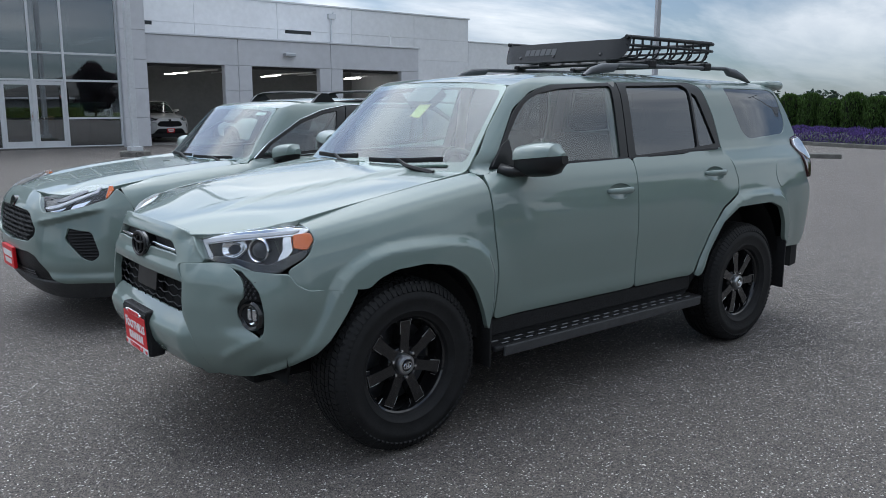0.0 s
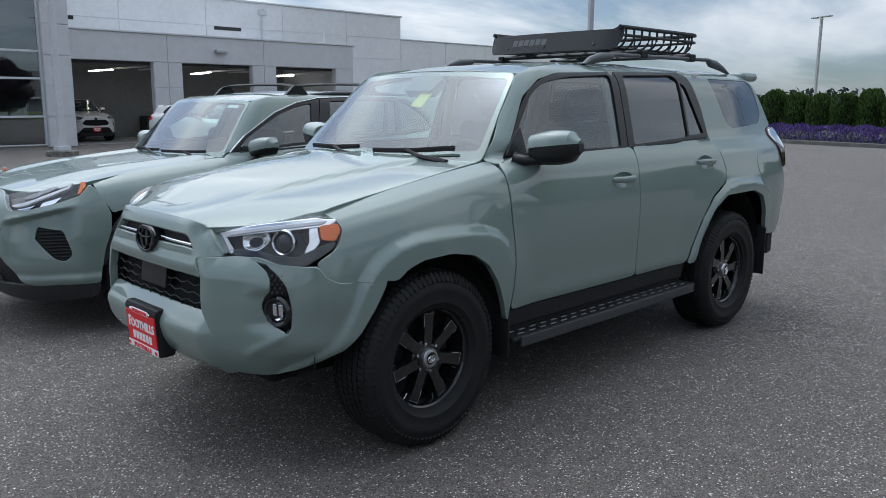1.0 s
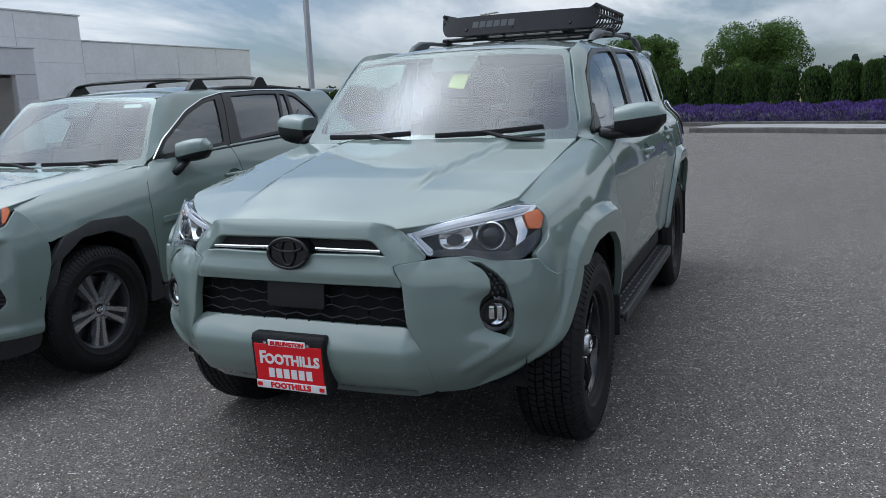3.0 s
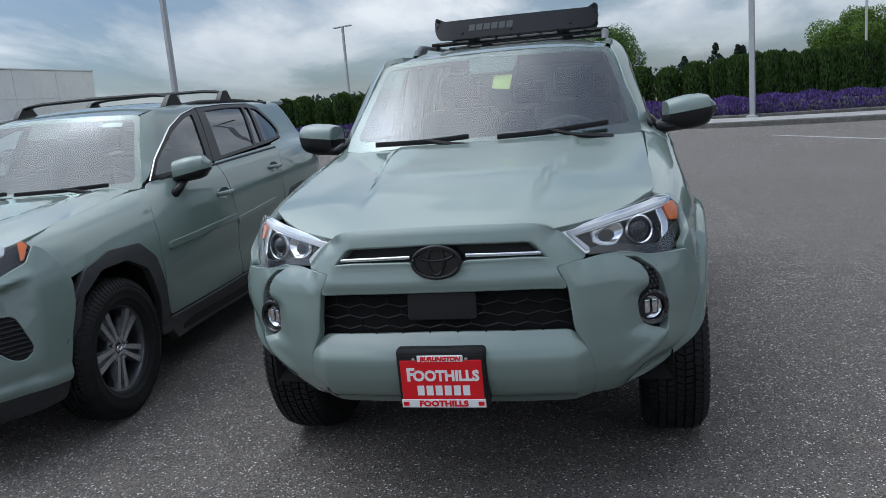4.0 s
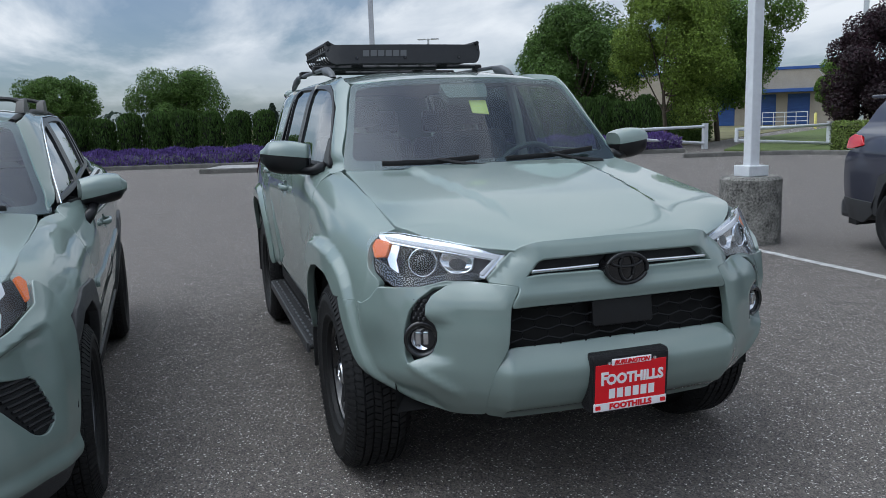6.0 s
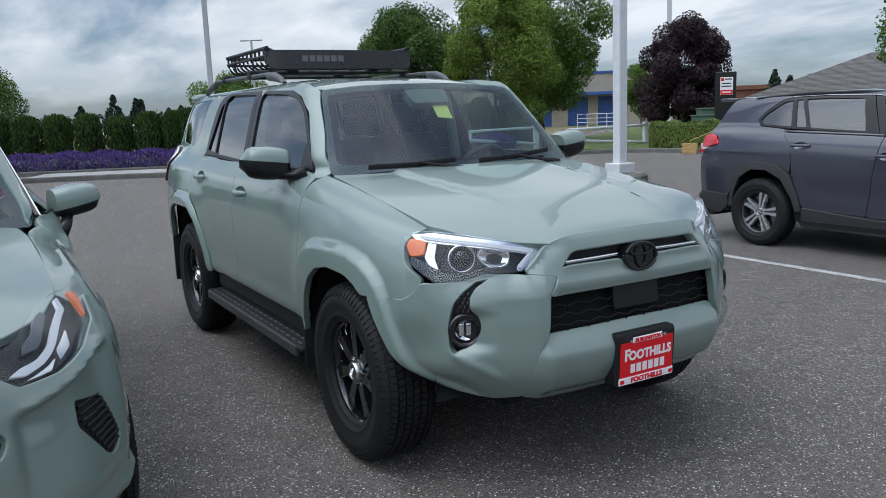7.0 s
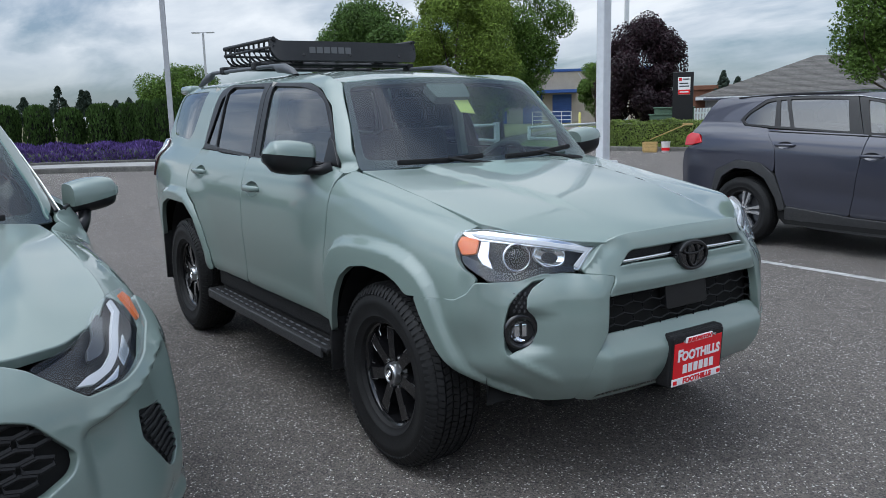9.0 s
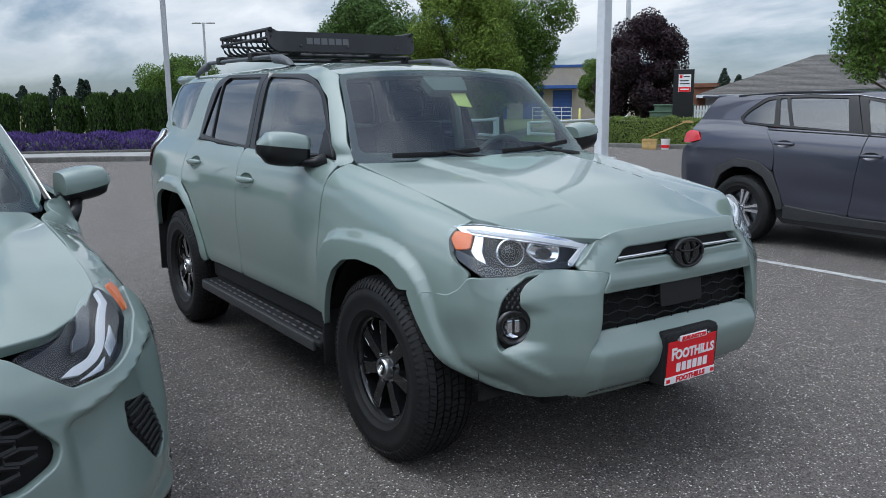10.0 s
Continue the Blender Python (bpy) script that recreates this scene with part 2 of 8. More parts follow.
def text_mesh(body, size, extrude=0.001, space=1.0, bold=0.0, shear=0.0):
    cu = bpy.data.curves.new("t", "FONT")
    cu.body, cu.size, cu.extrude, cu.align_x, cu.align_y = body, size, extrude, "CENTER", "CENTER"
    cu.space_character, cu.offset, cu.shear = space, bold, shear
    cu.resolution_u = 3
    ob = bpy.data.objects.new("t", cu)
    scene.collection.objects.link(ob)
    me = bpy.data.meshes.new_from_object(ob.evaluated_get(bpy.context.evaluated_depsgraph_get()))
    bpy.data.objects.remove(ob)
    me.materials.clear()
    return me

# ---- materials ----
def mat(name, color=(0.5, 0.5, 0.5), rough=0.5, metal=0.0, coat=0.0, spec=0.5, vary=0.0, scale=8.0, bump=0.0, bump_scale=60.0, island=0.0, trans=0.0, ior=1.45, emit=None, emit_gain=1.0, rough_vary=0.0, random_tint=0.0):
    m = bpy.data.materials.new(name)
    m.use_nodes = True
    nt = m.node_tree
    N, L = nt.nodes, nt.links
    b = N["Principled BSDF"]
    b.inputs["Base Color"].default_value = (*color, 1)
    b.inputs["Roughness"].default_value, b.inputs["Metallic"].default_value = rough, metal
    b.inputs["Coat Weight"].default_value, b.inputs["Coat Roughness"].default_value = coat, 0.02
    b.inputs["Specular IOR Level"].default_value, b.inputs["IOR"].default_value = spec, ior
    b.inputs["Transmission Weight"].default_value = trans
    if emit:
        b.inputs["Emission Color"].default_value, b.inputs["Emission Strength"].default_value = (*emit, 1), emit_gain
    tc = N.new("ShaderNodeTexCoord")
    if vary or rough_vary:
        a, c = N.new("ShaderNodeTexNoise"), N.new("ShaderNodeTexNoise")
        for n, s in ((a, scale), (c, scale * 7.3)):
            n.inputs["Scale"].default_value, n.inputs["Detail"].default_value = s, 6
            L.new(tc.outputs["Object"], n.inputs["Vector"])
        add = N.new("ShaderNodeMath")
        add.operation = "ADD"
        L.new(a.outputs[0], add.inputs[0]), L.new(c.outputs[0], add.inputs[1])
        rng = N.new("ShaderNodeMapRange")
        rng.inputs[1].default_value, rng.inputs[2].default_value = 0.7, 1.3
        rng.inputs[3].default_value, rng.inputs[4].default_value = 1 - vary, 1 + vary
        L.new(add.outputs[0], rng.inputs[0])
        mul = N.new("ShaderNodeVectorMath")
        mul.operation = "SCALE"
        mul.inputs[0].default_value = color
        L.new(rng.outputs[0], mul.inputs["Scale"])
        last = mul.outputs[0]
        if island or random_tint:
            src = N.new("ShaderNodeNewGeometry").outputs["Random Per Island"] if island else N.new("ShaderNodeObjectInfo").outputs["Random"]
            r2 = N.new("ShaderNodeMapRange")
            k = island or random_tint
            r2.inputs[3].default_value, r2.inputs[4].default_value = 1 - k, 1 + k
            L.new(src, r2.inputs[0])
            m2 = N.new("ShaderNodeVectorMath")
            m2.operation = "SCALE"
            L.new(last, m2.inputs[0]), L.new(r2.outputs[0], m2.inputs["Scale"])
            last = m2.outputs[0]
        L.new(last, b.inputs["Base Color"])
        if rough_vary:
            r3 = N.new("ShaderNodeMapRange")
            r3.inputs[1].default_value, r3.inputs[2].default_value = 0.7, 1.3
            r3.inputs[3].default_value, r3.inputs[4].default_value = max(rough - rough_vary, 0), rough + rough_vary
            L.new(add.outputs[0], r3.inputs[0]), L.new(r3.outputs[0], b.inputs["Roughness"])
    if bump:
        n = N.new("ShaderNodeTexNoise")
        n.inputs["Scale"].default_value, n.inputs["Detail"].default_value = bump_scale, 5
        L.new(tc.outputs["Object"], n.inputs["Vector"])
        bp = N.new("ShaderNodeBump")
        bp.inputs["Strength"].default_value, bp.inputs["Distance"].default_value = bump, 0.01
        L.new(n.outputs[0], bp.inputs["Height"]), L.new(bp.outputs[0], b.inputs["Normal"])
    return m


def asphalt_mat():
    m = bpy.data.materials.new("asphalt")
    m.use_nodes = True
    N, L = m.node_tree.nodes, m.node_tree.links
    b = N["Principled BSDF"]
    b.inputs["Roughness"].default_value = 0.82
    b.inputs["Specular IOR Level"].default_value = 0.35
    tc = N.new("ShaderNodeTexCoord")
    vor = N.new("ShaderNodeTexVoronoi")
    vor.inputs["Scale"].default_value = 155
    L.new(tc.outputs["Object"], vor.inputs["Vector"])
    sep = N.new("ShaderNodeSeparateColor")
    L.new(vor.outputs["Color"], sep.inputs[0])
    stone = N.new("ShaderNodeValToRGB")
    el = stone.color_ramp.elements
    el[0].position, el[0].color = 0.0, (0.055, 0.052, 0.050, 1)
    el[1].position, el[1].color = 1.0, (0.85, 0.82, 0.77, 1)
    e = el.new(0.55)
    e.color = (0.150, 0.132, 0.118, 1)
    e = el.new(0.945)
    e.color = (0.205, 0.182, 0.164, 1)
    L.new(sep.outputs[0], stone.inputs[0])
    # large patches, tyre wear and old oil
    big = N.new("ShaderNodeTexNoise")
    big.inputs["Scale"].default_value, big.inputs["Detail"].default_value, big.inputs["Roughness"].default_value = 0.35, 7, 0.62
    mid = N.new("ShaderNodeTexNoise")
    mid.inputs["Scale"].default_value, mid.inputs["Detail"].default_value = 5.5, 5
    for n in (big, mid):
        L.new(tc.outputs["Object"], n.inputs["Vector"])
    add = N.new("ShaderNodeMath")
    add.operation = "ADD"
    L.new(big.outputs[0], add.inputs[0]), L.new(mid.outputs[0], add.inputs[1])
    rng = N.new("ShaderNodeMapRange")
    rng.inputs[1].default_value, rng.inputs[2].default_value = 0.65, 1.35
    rng.inputs[3].default_value, rng.inputs[4].default_value = 0.86, 1.18
    L.new(add.outputs[0], rng.inputs[0])
    mul = N.new("ShaderNodeVectorMath")
    mul.operation = "SCALE"
    L.new(stone.outputs[0], mul.inputs[0]), L.new(rng.outputs[0], mul.inputs["Scale"])
    L.new(mul.outputs[0], b.inputs["Base Color"])
    bp = N.new("ShaderNodeBump")
    bp.inputs["Strength"].default_value, bp.inputs["Distance"].default_value = 0.9, 0.008
    L.new(vor.outputs["Distance"], bp.inputs["Height"]), L.new(bp.outputs[0], b.inputs["Normal"])
    return m


def paint_mat(name, color, flake=0.0, coat_rough=0.012):
    """Car paint: a plain coat of colour under clear lacquer."""
    m = mat(name, color, rough=0.5, coat=1.0, spec=0.15)
    b = m.node_tree.nodes["Principled BSDF"]
    b.inputs["Metallic"].default_value = flake
    b.inputs["Coat Roughness"].default_value = coat_rough
    b.inputs["Coat IOR"].default_value = 1.65
    return m


M = {}
M["asphalt"] = asphalt_mat()
M["paint"] = paint_mat("sage_paint", (0.186, 0.243, 0.222))
M["paint_grey"] = paint_mat("grey_paint", (0.052, 0.055, 0.076), 0.45)
M["paint_white"] = paint_mat("white_paint", (0.75, 0.75, 0.74))
M["paint_silver"] = paint_mat("silver_paint", (0.45, 0.46, 0.47), 0.5)
M["plastic"] = mat("black_plastic", (0.014, 0.014, 0.015), 0.55, spec=0.35, vary=0.25, scale=30, bump=0.25, bump_scale=900)
M["plastic_grey"] = mat("dark_grey_plastic", (0.045, 0.046, 0.048), 0.5, vary=0.2, scale=30, bump=0.2, bump_scale=900)
M["gloss_black"] = mat("gloss_black", (0.008, 0.008, 0.009), 0.12, coat=0.6)
M["satin_black"] = mat("satin_black", (0.010, 0.010, 0.011), 0.34, vary=0.2, scale=20)
M["powder"] = mat("black_powder_coat", (0.017, 0.018, 0.020), 0.48, spec=0.4, vary=0.15, scale=12, bump=0.15, bump_scale=700)
M["rail_grey"] = mat("grey_rail", (0.075, 0.082, 0.09), 0.42, vary=0.1, scale=12)
M["rubber"] = mat("tyre_rubber", (0.0115, 0.0115, 0.012), 0.62, spec=0.35, vary=0.35, scale=14, bump=0.15, bump_scale=300)
M["grille_black"] = mat("grille_black", (0.005, 0.005, 0.006), 0.4, spec=0.25)
M["gap"] = mat("dark_underbody", (0.006, 0.006, 0.006), 0.9)
M["chrome"] = mat("chrome", (0.82, 0.83, 0.85), 0.06, 1.0)
M["chrome_satin"] = mat("satin_silver", (0.55, 0.56, 0.58), 0.28, 1.0)
M["machined"] = mat("machined_alloy", (0.58, 0.59, 0.61), 0.2, 0.75, vary=0.1, scale=60)
M["alloy_dark"] = mat("dark_alloy", (0.10, 0.105, 0.115), 0.35, 0.8, coat=0.4)
M["reflector"] = mat("reflector", (0.85, 0.86, 0.88), 0.10, 1.0)
M["stud"] = mat("worn_stud", (0.13, 0.135, 0.145), 0.35, 0.7)
M["lamp_dark"] = mat("lamp_housing", (0.012, 0.012, 0.013), 0.35)
M["lamp_white"] = mat("light_guide", (0.62, 0.63, 0.66), 0.25)
M["amber"] = mat("amber_reflector", (0.80, 0.17, 0.03), 0.25, coat=0.6)
M["red_lens"] = mat("red_lens", (0.55, 0.012, 0.018), 0.15, coat=1.0)
M["tail_dark"] = mat("dark_red_lens", (0.045, 0.004, 0.005), 0.12, coat=1.0)
M["shroud"] = mat("grey_trim_plastic", (0.13, 0.13, 0.13), 0.6)
M["cloth"] = mat("seat_cloth", (0.03, 0.031, 0.033), 0.9, vary=0.3, scale=40)
M["dash"] = mat("dashboard", (0.06, 0.061, 0.062), 0.8, vary=0.2, scale=30)
M["liner"] = mat("headliner", (0.42, 0.41, 0.38), 0.9)
M["yellow"] = mat("yellow_tag", (0.72, 0.64, 0.20), 0.7)
M["red_plate"] = mat("red_plate", (0.74, 0.010, 0.018), 0.35)
M["white_plate"] = mat("white_print", (0.82, 0.82, 0.82), 0.45)
M["paper"] = mat("white_paper", (0.75, 0.76, 0.74), 0.7)
M["concrete"] = mat("kerb_concrete", (0.13, 0.125, 0.115), 0.9, vary=0.35, scale=3, bump=0.4, bump_scale=60)
M["walk"] = mat("pavement_concrete", (0.30, 0.295, 0.285), 0.9, vary=0.2, scale=1.5, bump=0.3, bump_scale=80)
M["planter"] = mat("weathered_concrete", (0.17, 0.165, 0.15), 0.95, vary=0.75, scale=6, bump=0.8, bump_scale=45)
M["line"] = mat("white_line_paint", (0.40, 0.40, 0.385), 0.8, vary=0.55, scale=9)
M["wall_white"] = mat("white_panel", (0.79, 0.80, 0.81), 0.55, vary=0.06, scale=0.6)
M["wall_grey"] = mat("grey_panel", (0.59, 0.60, 0.625), 0.55, vary=0.06, scale=0.6)
# the dimness inside the service bays, put into one dark colour
M["dark_in"] = mat("bay_shade", (0.05, 0.05, 0.05), 0.9, vary=0.3, scale=1)
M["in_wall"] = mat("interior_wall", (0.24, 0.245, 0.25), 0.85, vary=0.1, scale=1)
M["alu"] = mat("white_aluminium", (0.62, 0.64, 0.66), 0.4, vary=0.05, scale=2)
M["pole_white"] = mat("white_pole", (0.60, 0.62, 0.64), 0.4, vary=0.08, scale=2)
M["pole_grey"] = mat("grey_pole", (0.40, 0.41, 0.43), 0.45, vary=0.1, scale=2)
M["bark"] = mat("bark", (0.10, 0.08, 0.06), 0.95, vary=0.4, scale=8, bump=0.8, bump_scale=30)
M["leaf"] = mat("green_leaf", (0.104, 0.178, 0.036), 0.6, spec=0.25, vary=0.3, scale=0.8, island=0.55)
M["leaf_dark"] = mat("deep_green_leaf", (0.080, 0.145, 0.036), 0.6, spec=0.25, vary=0.3, scale=0.8, island=0.5)
M["leaf_light"] = mat("yellow_green_leaf", (0.155, 0.225, 0.042), 0.6, spec=0.25, vary=0.3, scale=0.8, island=0.45)
M["leaf_maroon"] = mat("maroon_leaf", (0.034, 0.016, 0.022), 0.5, vary=0.35, scale=0.8, island=0.6)
M["thuja"] = mat("thuja_green", (0.052, 0.098, 0.025), 0.7, spec=0.2, vary=0.35, scale=1.5, island=0.55)
for key in ("leaf", "leaf_dark", "leaf_light", "leaf_maroon", "thuja"):
    nt = M[key].node_tree
    src = nt.nodes["Principled BSDF"].inputs["Base Color"].links[0].from_socket
    thin, both_ways = nt.nodes.new("ShaderNodeBsdfTranslucent"), nt.nodes.new("ShaderNodeMixShader")
    both_ways.inputs[0].default_value = 0.35
    nt.links.new(src, thin.inputs[0])
    nt.links.new(nt.nodes["Principled BSDF"].outputs[0], both_ways.inputs[1]), nt.links.new(thin.outputs[0], both_ways.inputs[2])
    nt.links.new(both_ways.outputs[0], nt.nodes["Material Output"].inputs[0])
# near-black colour that paints in the shade deep among the leaves
M["core"] = mat("inner_shade", (0.012, 0.016, 0.008), 0.95)
M["lav"] = mat("lavender_flower", (0.088, 0.050, 0.195), 0.8, vary=0.3, scale=1.0, island=0.5)
M["lav_leaf"] = mat("lavender_leaf", (0.060, 0.080, 0.050), 0.85, vary=0.4, scale=3)
M["lawn"] = mat("lawn", (0.085, 0.12, 0.032), 0.9, vary=0.35, scale=1.2, bump=0.8, bump_scale=40)
M["field"] = mat("dry_field", (0.14, 0.13, 0.06), 0.95, vary=0.4, scale=0.2)
M["shingle"] = mat("grey_shingle", (0.115, 0.108, 0.10), 0.9, vary=0.3, scale=3, random_tint=0.25, bump=0.5, bump_scale=40)
M["blue_trim"] = mat("blue_trim", (0.030, 0.085, 0.26), 0.5, vary=0.1, scale=2)
M["tan_wall"] = mat("tan_block_wall", (0.34, 0.30, 0.24), 0.9, vary=0.12, scale=1.5)
M["util"] = mat("green_enamel", (0.075, 0.13, 0.085), 0.5, vary=0.2, scale=3)
M["wood"] = mat("yellow_wood", (0.45, 0.30, 0.12), 0.8, vary=0.25, scale=9)
M["bucket"] = mat("white_bucket", (0.62, 0.60, 0.58), 0.5)
M["rust"] = mat("rust_brown_roof", (0.17, 0.075, 0.045), 0.9, vary=0.2, scale=2)
M["far_green"] = mat("far_woods", (0.030, 0.050, 0.034), 0.9, vary=0.4, scale=0.2)


def glass_mat(name, tint, clear=0.85, rough=0.0, film=0.85):
    """Thin window glass: lets light straight through, with a mirror film that grows towards grazing angles."""
    m = bpy.data.materials.new(name)
    m.use_nodes = True
    N, L = m.node_tree.nodes, m.node_tree.links
    N.clear()
    out = N.new("ShaderNodeOutputMaterial")
    tr, gl, mix, lw = N.new("ShaderNodeBsdfTransparent"), N.new("ShaderNodeBsdfGlossy"), N.new("ShaderNodeMixShader"), N.new("ShaderNodeLayerWeight")
    tr.inputs[0].default_value = (*tint, 1)
    gl.inputs["Roughness"].default_value = max(rough, 0.004)
    gl.inputs["Color"].default_value = (0.95, 0.97, 1.0, 1)
    lw.inputs[0].default_value = 0.5
    p, k = N.new("ShaderNodeMath"), N.new("ShaderNodeMath")
    p.operation, k.operation, k.use_clamp = "POWER", "MULTIPLY_ADD", True
    p.inputs[1].default_value = 4.2
    k.inputs[1].default_value, k.inputs[2].default_value = 0.92, film * 0.05 + 1 - clear
    L.new(lw.outputs["Facing"], p.inputs[0]), L.new(p.outputs[0], k.inputs[0])
    L.new(k.outputs[0], mix.inputs[0]), L.new(tr.outputs[0], mix.inputs[1]), L.new(gl.outputs[0], mix.inputs[2])
    L.new(mix.outputs[0], out.inputs[0])
    return m


M["glass_ws"] = glass_mat("windscreen_glass", (0.66, 0.82, 0.77), 0.985, film=1.5)
M["glass_side"] = glass_mat("side_glass", (0.66, 0.80, 0.76), 0.99, film=2.4)
M["glass_dark"] = glass_mat("privacy_glass", (0.10, 0.11, 0.115), 0.99, film=2.4)
M["glass_lamp"] = glass_mat("lamp_lens", (0.96, 0.97, 0.98), 0.99, film=0.6)
M["glass_shop"] = glass_mat("shop_glass", (0.30, 0.36, 0.37), 0.84)

# ---- ground, kerbs and lines ----
def sheet(name, poly, z, material, kind="structure", label="", category=""):
    bm = bmesh.new()
    f = bm.faces.new([bm.verts.new((x, y, z)) for x, y in poly])
    if f.normal.z < 0 or area2(poly) < 0:
        bmesh.ops.reverse_faces(bm, faces=[f])
    return tagged(part(name, bm, material), label, category, "", kind)


def slab(name, poly, z0, z1, material, bevel=0.02, kind="structure", label="", category=""):
    bm = bmesh.new()
    prism(bm, poly, z0, z1, inset=0.0)
    if bevel:
        top = [e for e in bm.edges if all(v.co.z > z1 - 1e-4 for v in e.verts)]
        bmesh.ops.bevel(bm, geom=top, offset=bevel, segments=2, affect="EDGES", profile=0.5)
    return tagged(part(name, bm, material), label, category, "", kind)


def offset_line(line, d):
    out = []
    for i, p in enumerate(line):
        a, b = Vector(line[max(i - 1, 0)]), Vector(line[min(i + 1, len(line) - 1)])
        t = (b - a).normalized()
        out.append((p[0] - t.y * d, p[1] + t.x * d))
    return out


def band(line, d0, d1):
    return offset_line(line, d0) + offset_line(line, d1)[::-1]


def spline(line, step=0.6):
    fx = curve(*[(i, p[0]) for i, p in enumerate(line)])
    fy = curve(*[(i, p[1]) for i, p in enumerate(line)])
    n = max(2, int(sum((Vector(b) - Vector(a)).length for a, b in zip(line, line[1:])) / step))
    return [(fx(i * (len(line) - 1) / n), fy(i * (len(line) - 1) / n)) for i in range(n + 1)]


sheet("ground", [(-1500, -1500), (1500, -1500), (1500, 1500), (-1500, 1500)], 0.0, M["asphalt"], label="dark grey worn asphalt of the car lot", category="ground")

for y0 in (4.24, 7.35):
    sheet("parking_line", [(-5.3, y0 - 0.05), (0.9, y0 - 0.05), (0.9, y0 + 0.05), (-5.3, y0 + 0.05)], 0.004, M["line"], label="worn white parking line on asphalt", category="line")
sheet("parking_line", [(-16.4, 4.2), (-10.5, 7.2), (-10.45, 7.1), (-16.35, 4.1)], 0.004, M["line"], label="worn white parking line on asphalt", category="line")

# lavender bed line, seen beyond the open lot
BED = spline([(-33, -34), (-30.5, -18), (-28.6, -9), (-27.2, -3), (-25.3, 2), (-23.6, 6), (-22.2, 11), (-21.4, 15.6)], 0.6)
slab("kerb", band(BED, -0.16, 0.0), 0.0, 0.15, M["concrete"], 0.03, label="weathered concrete kerb along the lavender bed", category="kerb")
ISLE = spline([(-22.6, -1.0), (-21.6, 1.6), (-20.3, 3.6), (-19.3, 6.0), (-18.6, 8.2)], 0.4)
slab("pavement", band(ISLE, 0.16, 2.3), 0.0, 0.13, M["walk"], 0.0, label="pale concrete island with a kerb", category="pavement")
slab("kerb", band(ISLE, 0.0, 0.16), 0.0, 0.15, M["concrete"], 0.03, label="weathered concrete kerb of the island", category="kerb")
ISLE2 = spline([(-24.8, -9.0), (-22.6, -6.9), (-22.4, -6.4)], 0.4)
slab("kerb", band(spline([(-21.2, -8.6), (-22.0, -7.2)], 0.4), 0.0, 0.5), 0.0, 0.14, M["concrete"], 0.03, label="weathered concrete kerb end", category="kerb")
ISLE3 = spline([(-18.4, 13.6), (-17.9, 15.6), (-17.0, 17.2), (-14.9, 18.0), (-12.4, 19.3), (-2, 23)], 0.5)
slab("kerb", band(ISLE3, 0.0, 0.16), 0.0, 0.14, M["concrete"], 0.03, label="concrete kerb along the planting strip", category="kerb")
slab("lawn", [(-20.9, 17.0), (-24, 20), (-30, 26), (-40, 40), (-30, 60), (-6, 40), (-10, 22.5), (-14.5, 20.6), (-16.4, 18.4)], 0.0, 0.06, M["lawn"], 0.0, label="mown green lawn with dry patches", category="lawn")
slab("field", [(-33.5, -60), (-29.5, -6), (-26, 6), (-23.5, 15), (-30, 24), (-60, 60), (-200, 120), (-200, -160)], 0.0, 0.03, M["field"], 0.0, label="flat field beyond the hedge", category="field")


# ---- plants ----
def leaf_cloud(name, centres, n, size, spread, material, parent=None, up=0.3, seed=1, squash=1.0):
    """Many small bent leaves round the given centres, as one mesh."""
    rng = np.random.default_rng(seed)
    C = np.array([c[:3] for c in centres])
    R = np.array([c[3] for c in centres])
    pick = rng.integers(0, len(C), n)
    d = rng.normal(size=(n, 3))
    d /= np.linalg.norm(d, axis=1)[:, None]
    r = R[pick] * rng.uniform(0.45, 1.0, n) ** 0.6
    P = C[pick] + d * r[:, None] * [1, 1, squash]
    nrm = d * 0.8 + rng.normal(size=(n, 3)) * spread + [0, 0, up]
    nrm /= np.linalg.norm(nrm, axis=1)[:, None]
    t = np.cross(nrm, rng.normal(size=(n, 3)))
    t /= np.linalg.norm(t, axis=1)[:, None]
    b = np.cross(nrm, t)
    s = size * rng.uniform(0.6, 1.35, n)[:, None]
    V = np.stack([P - t * s, P - b * s * 0.55 + nrm * s * 0.12, P + t * s, P + b * s * 0.55 + nrm * s * 0.12], 1).reshape(-1, 3)
    F = np.arange(4 * n).reshape(-1, 4)
    me = bpy.data.meshes.new(name)
    me.from_pydata(V.tolist(), [], F.tolist())
    return part(name, me, material, parent)


def limb_path(a, b, rng, bend=0.12, n=5):
    a, b = Vector(a), Vector(b)
    side = Vector(rng.normal(size=3)) * bend * (b - a).length
    return [a.lerp(b, i / n) + side * math.sin(math.pi * i / n) for i in range(n + 1)]


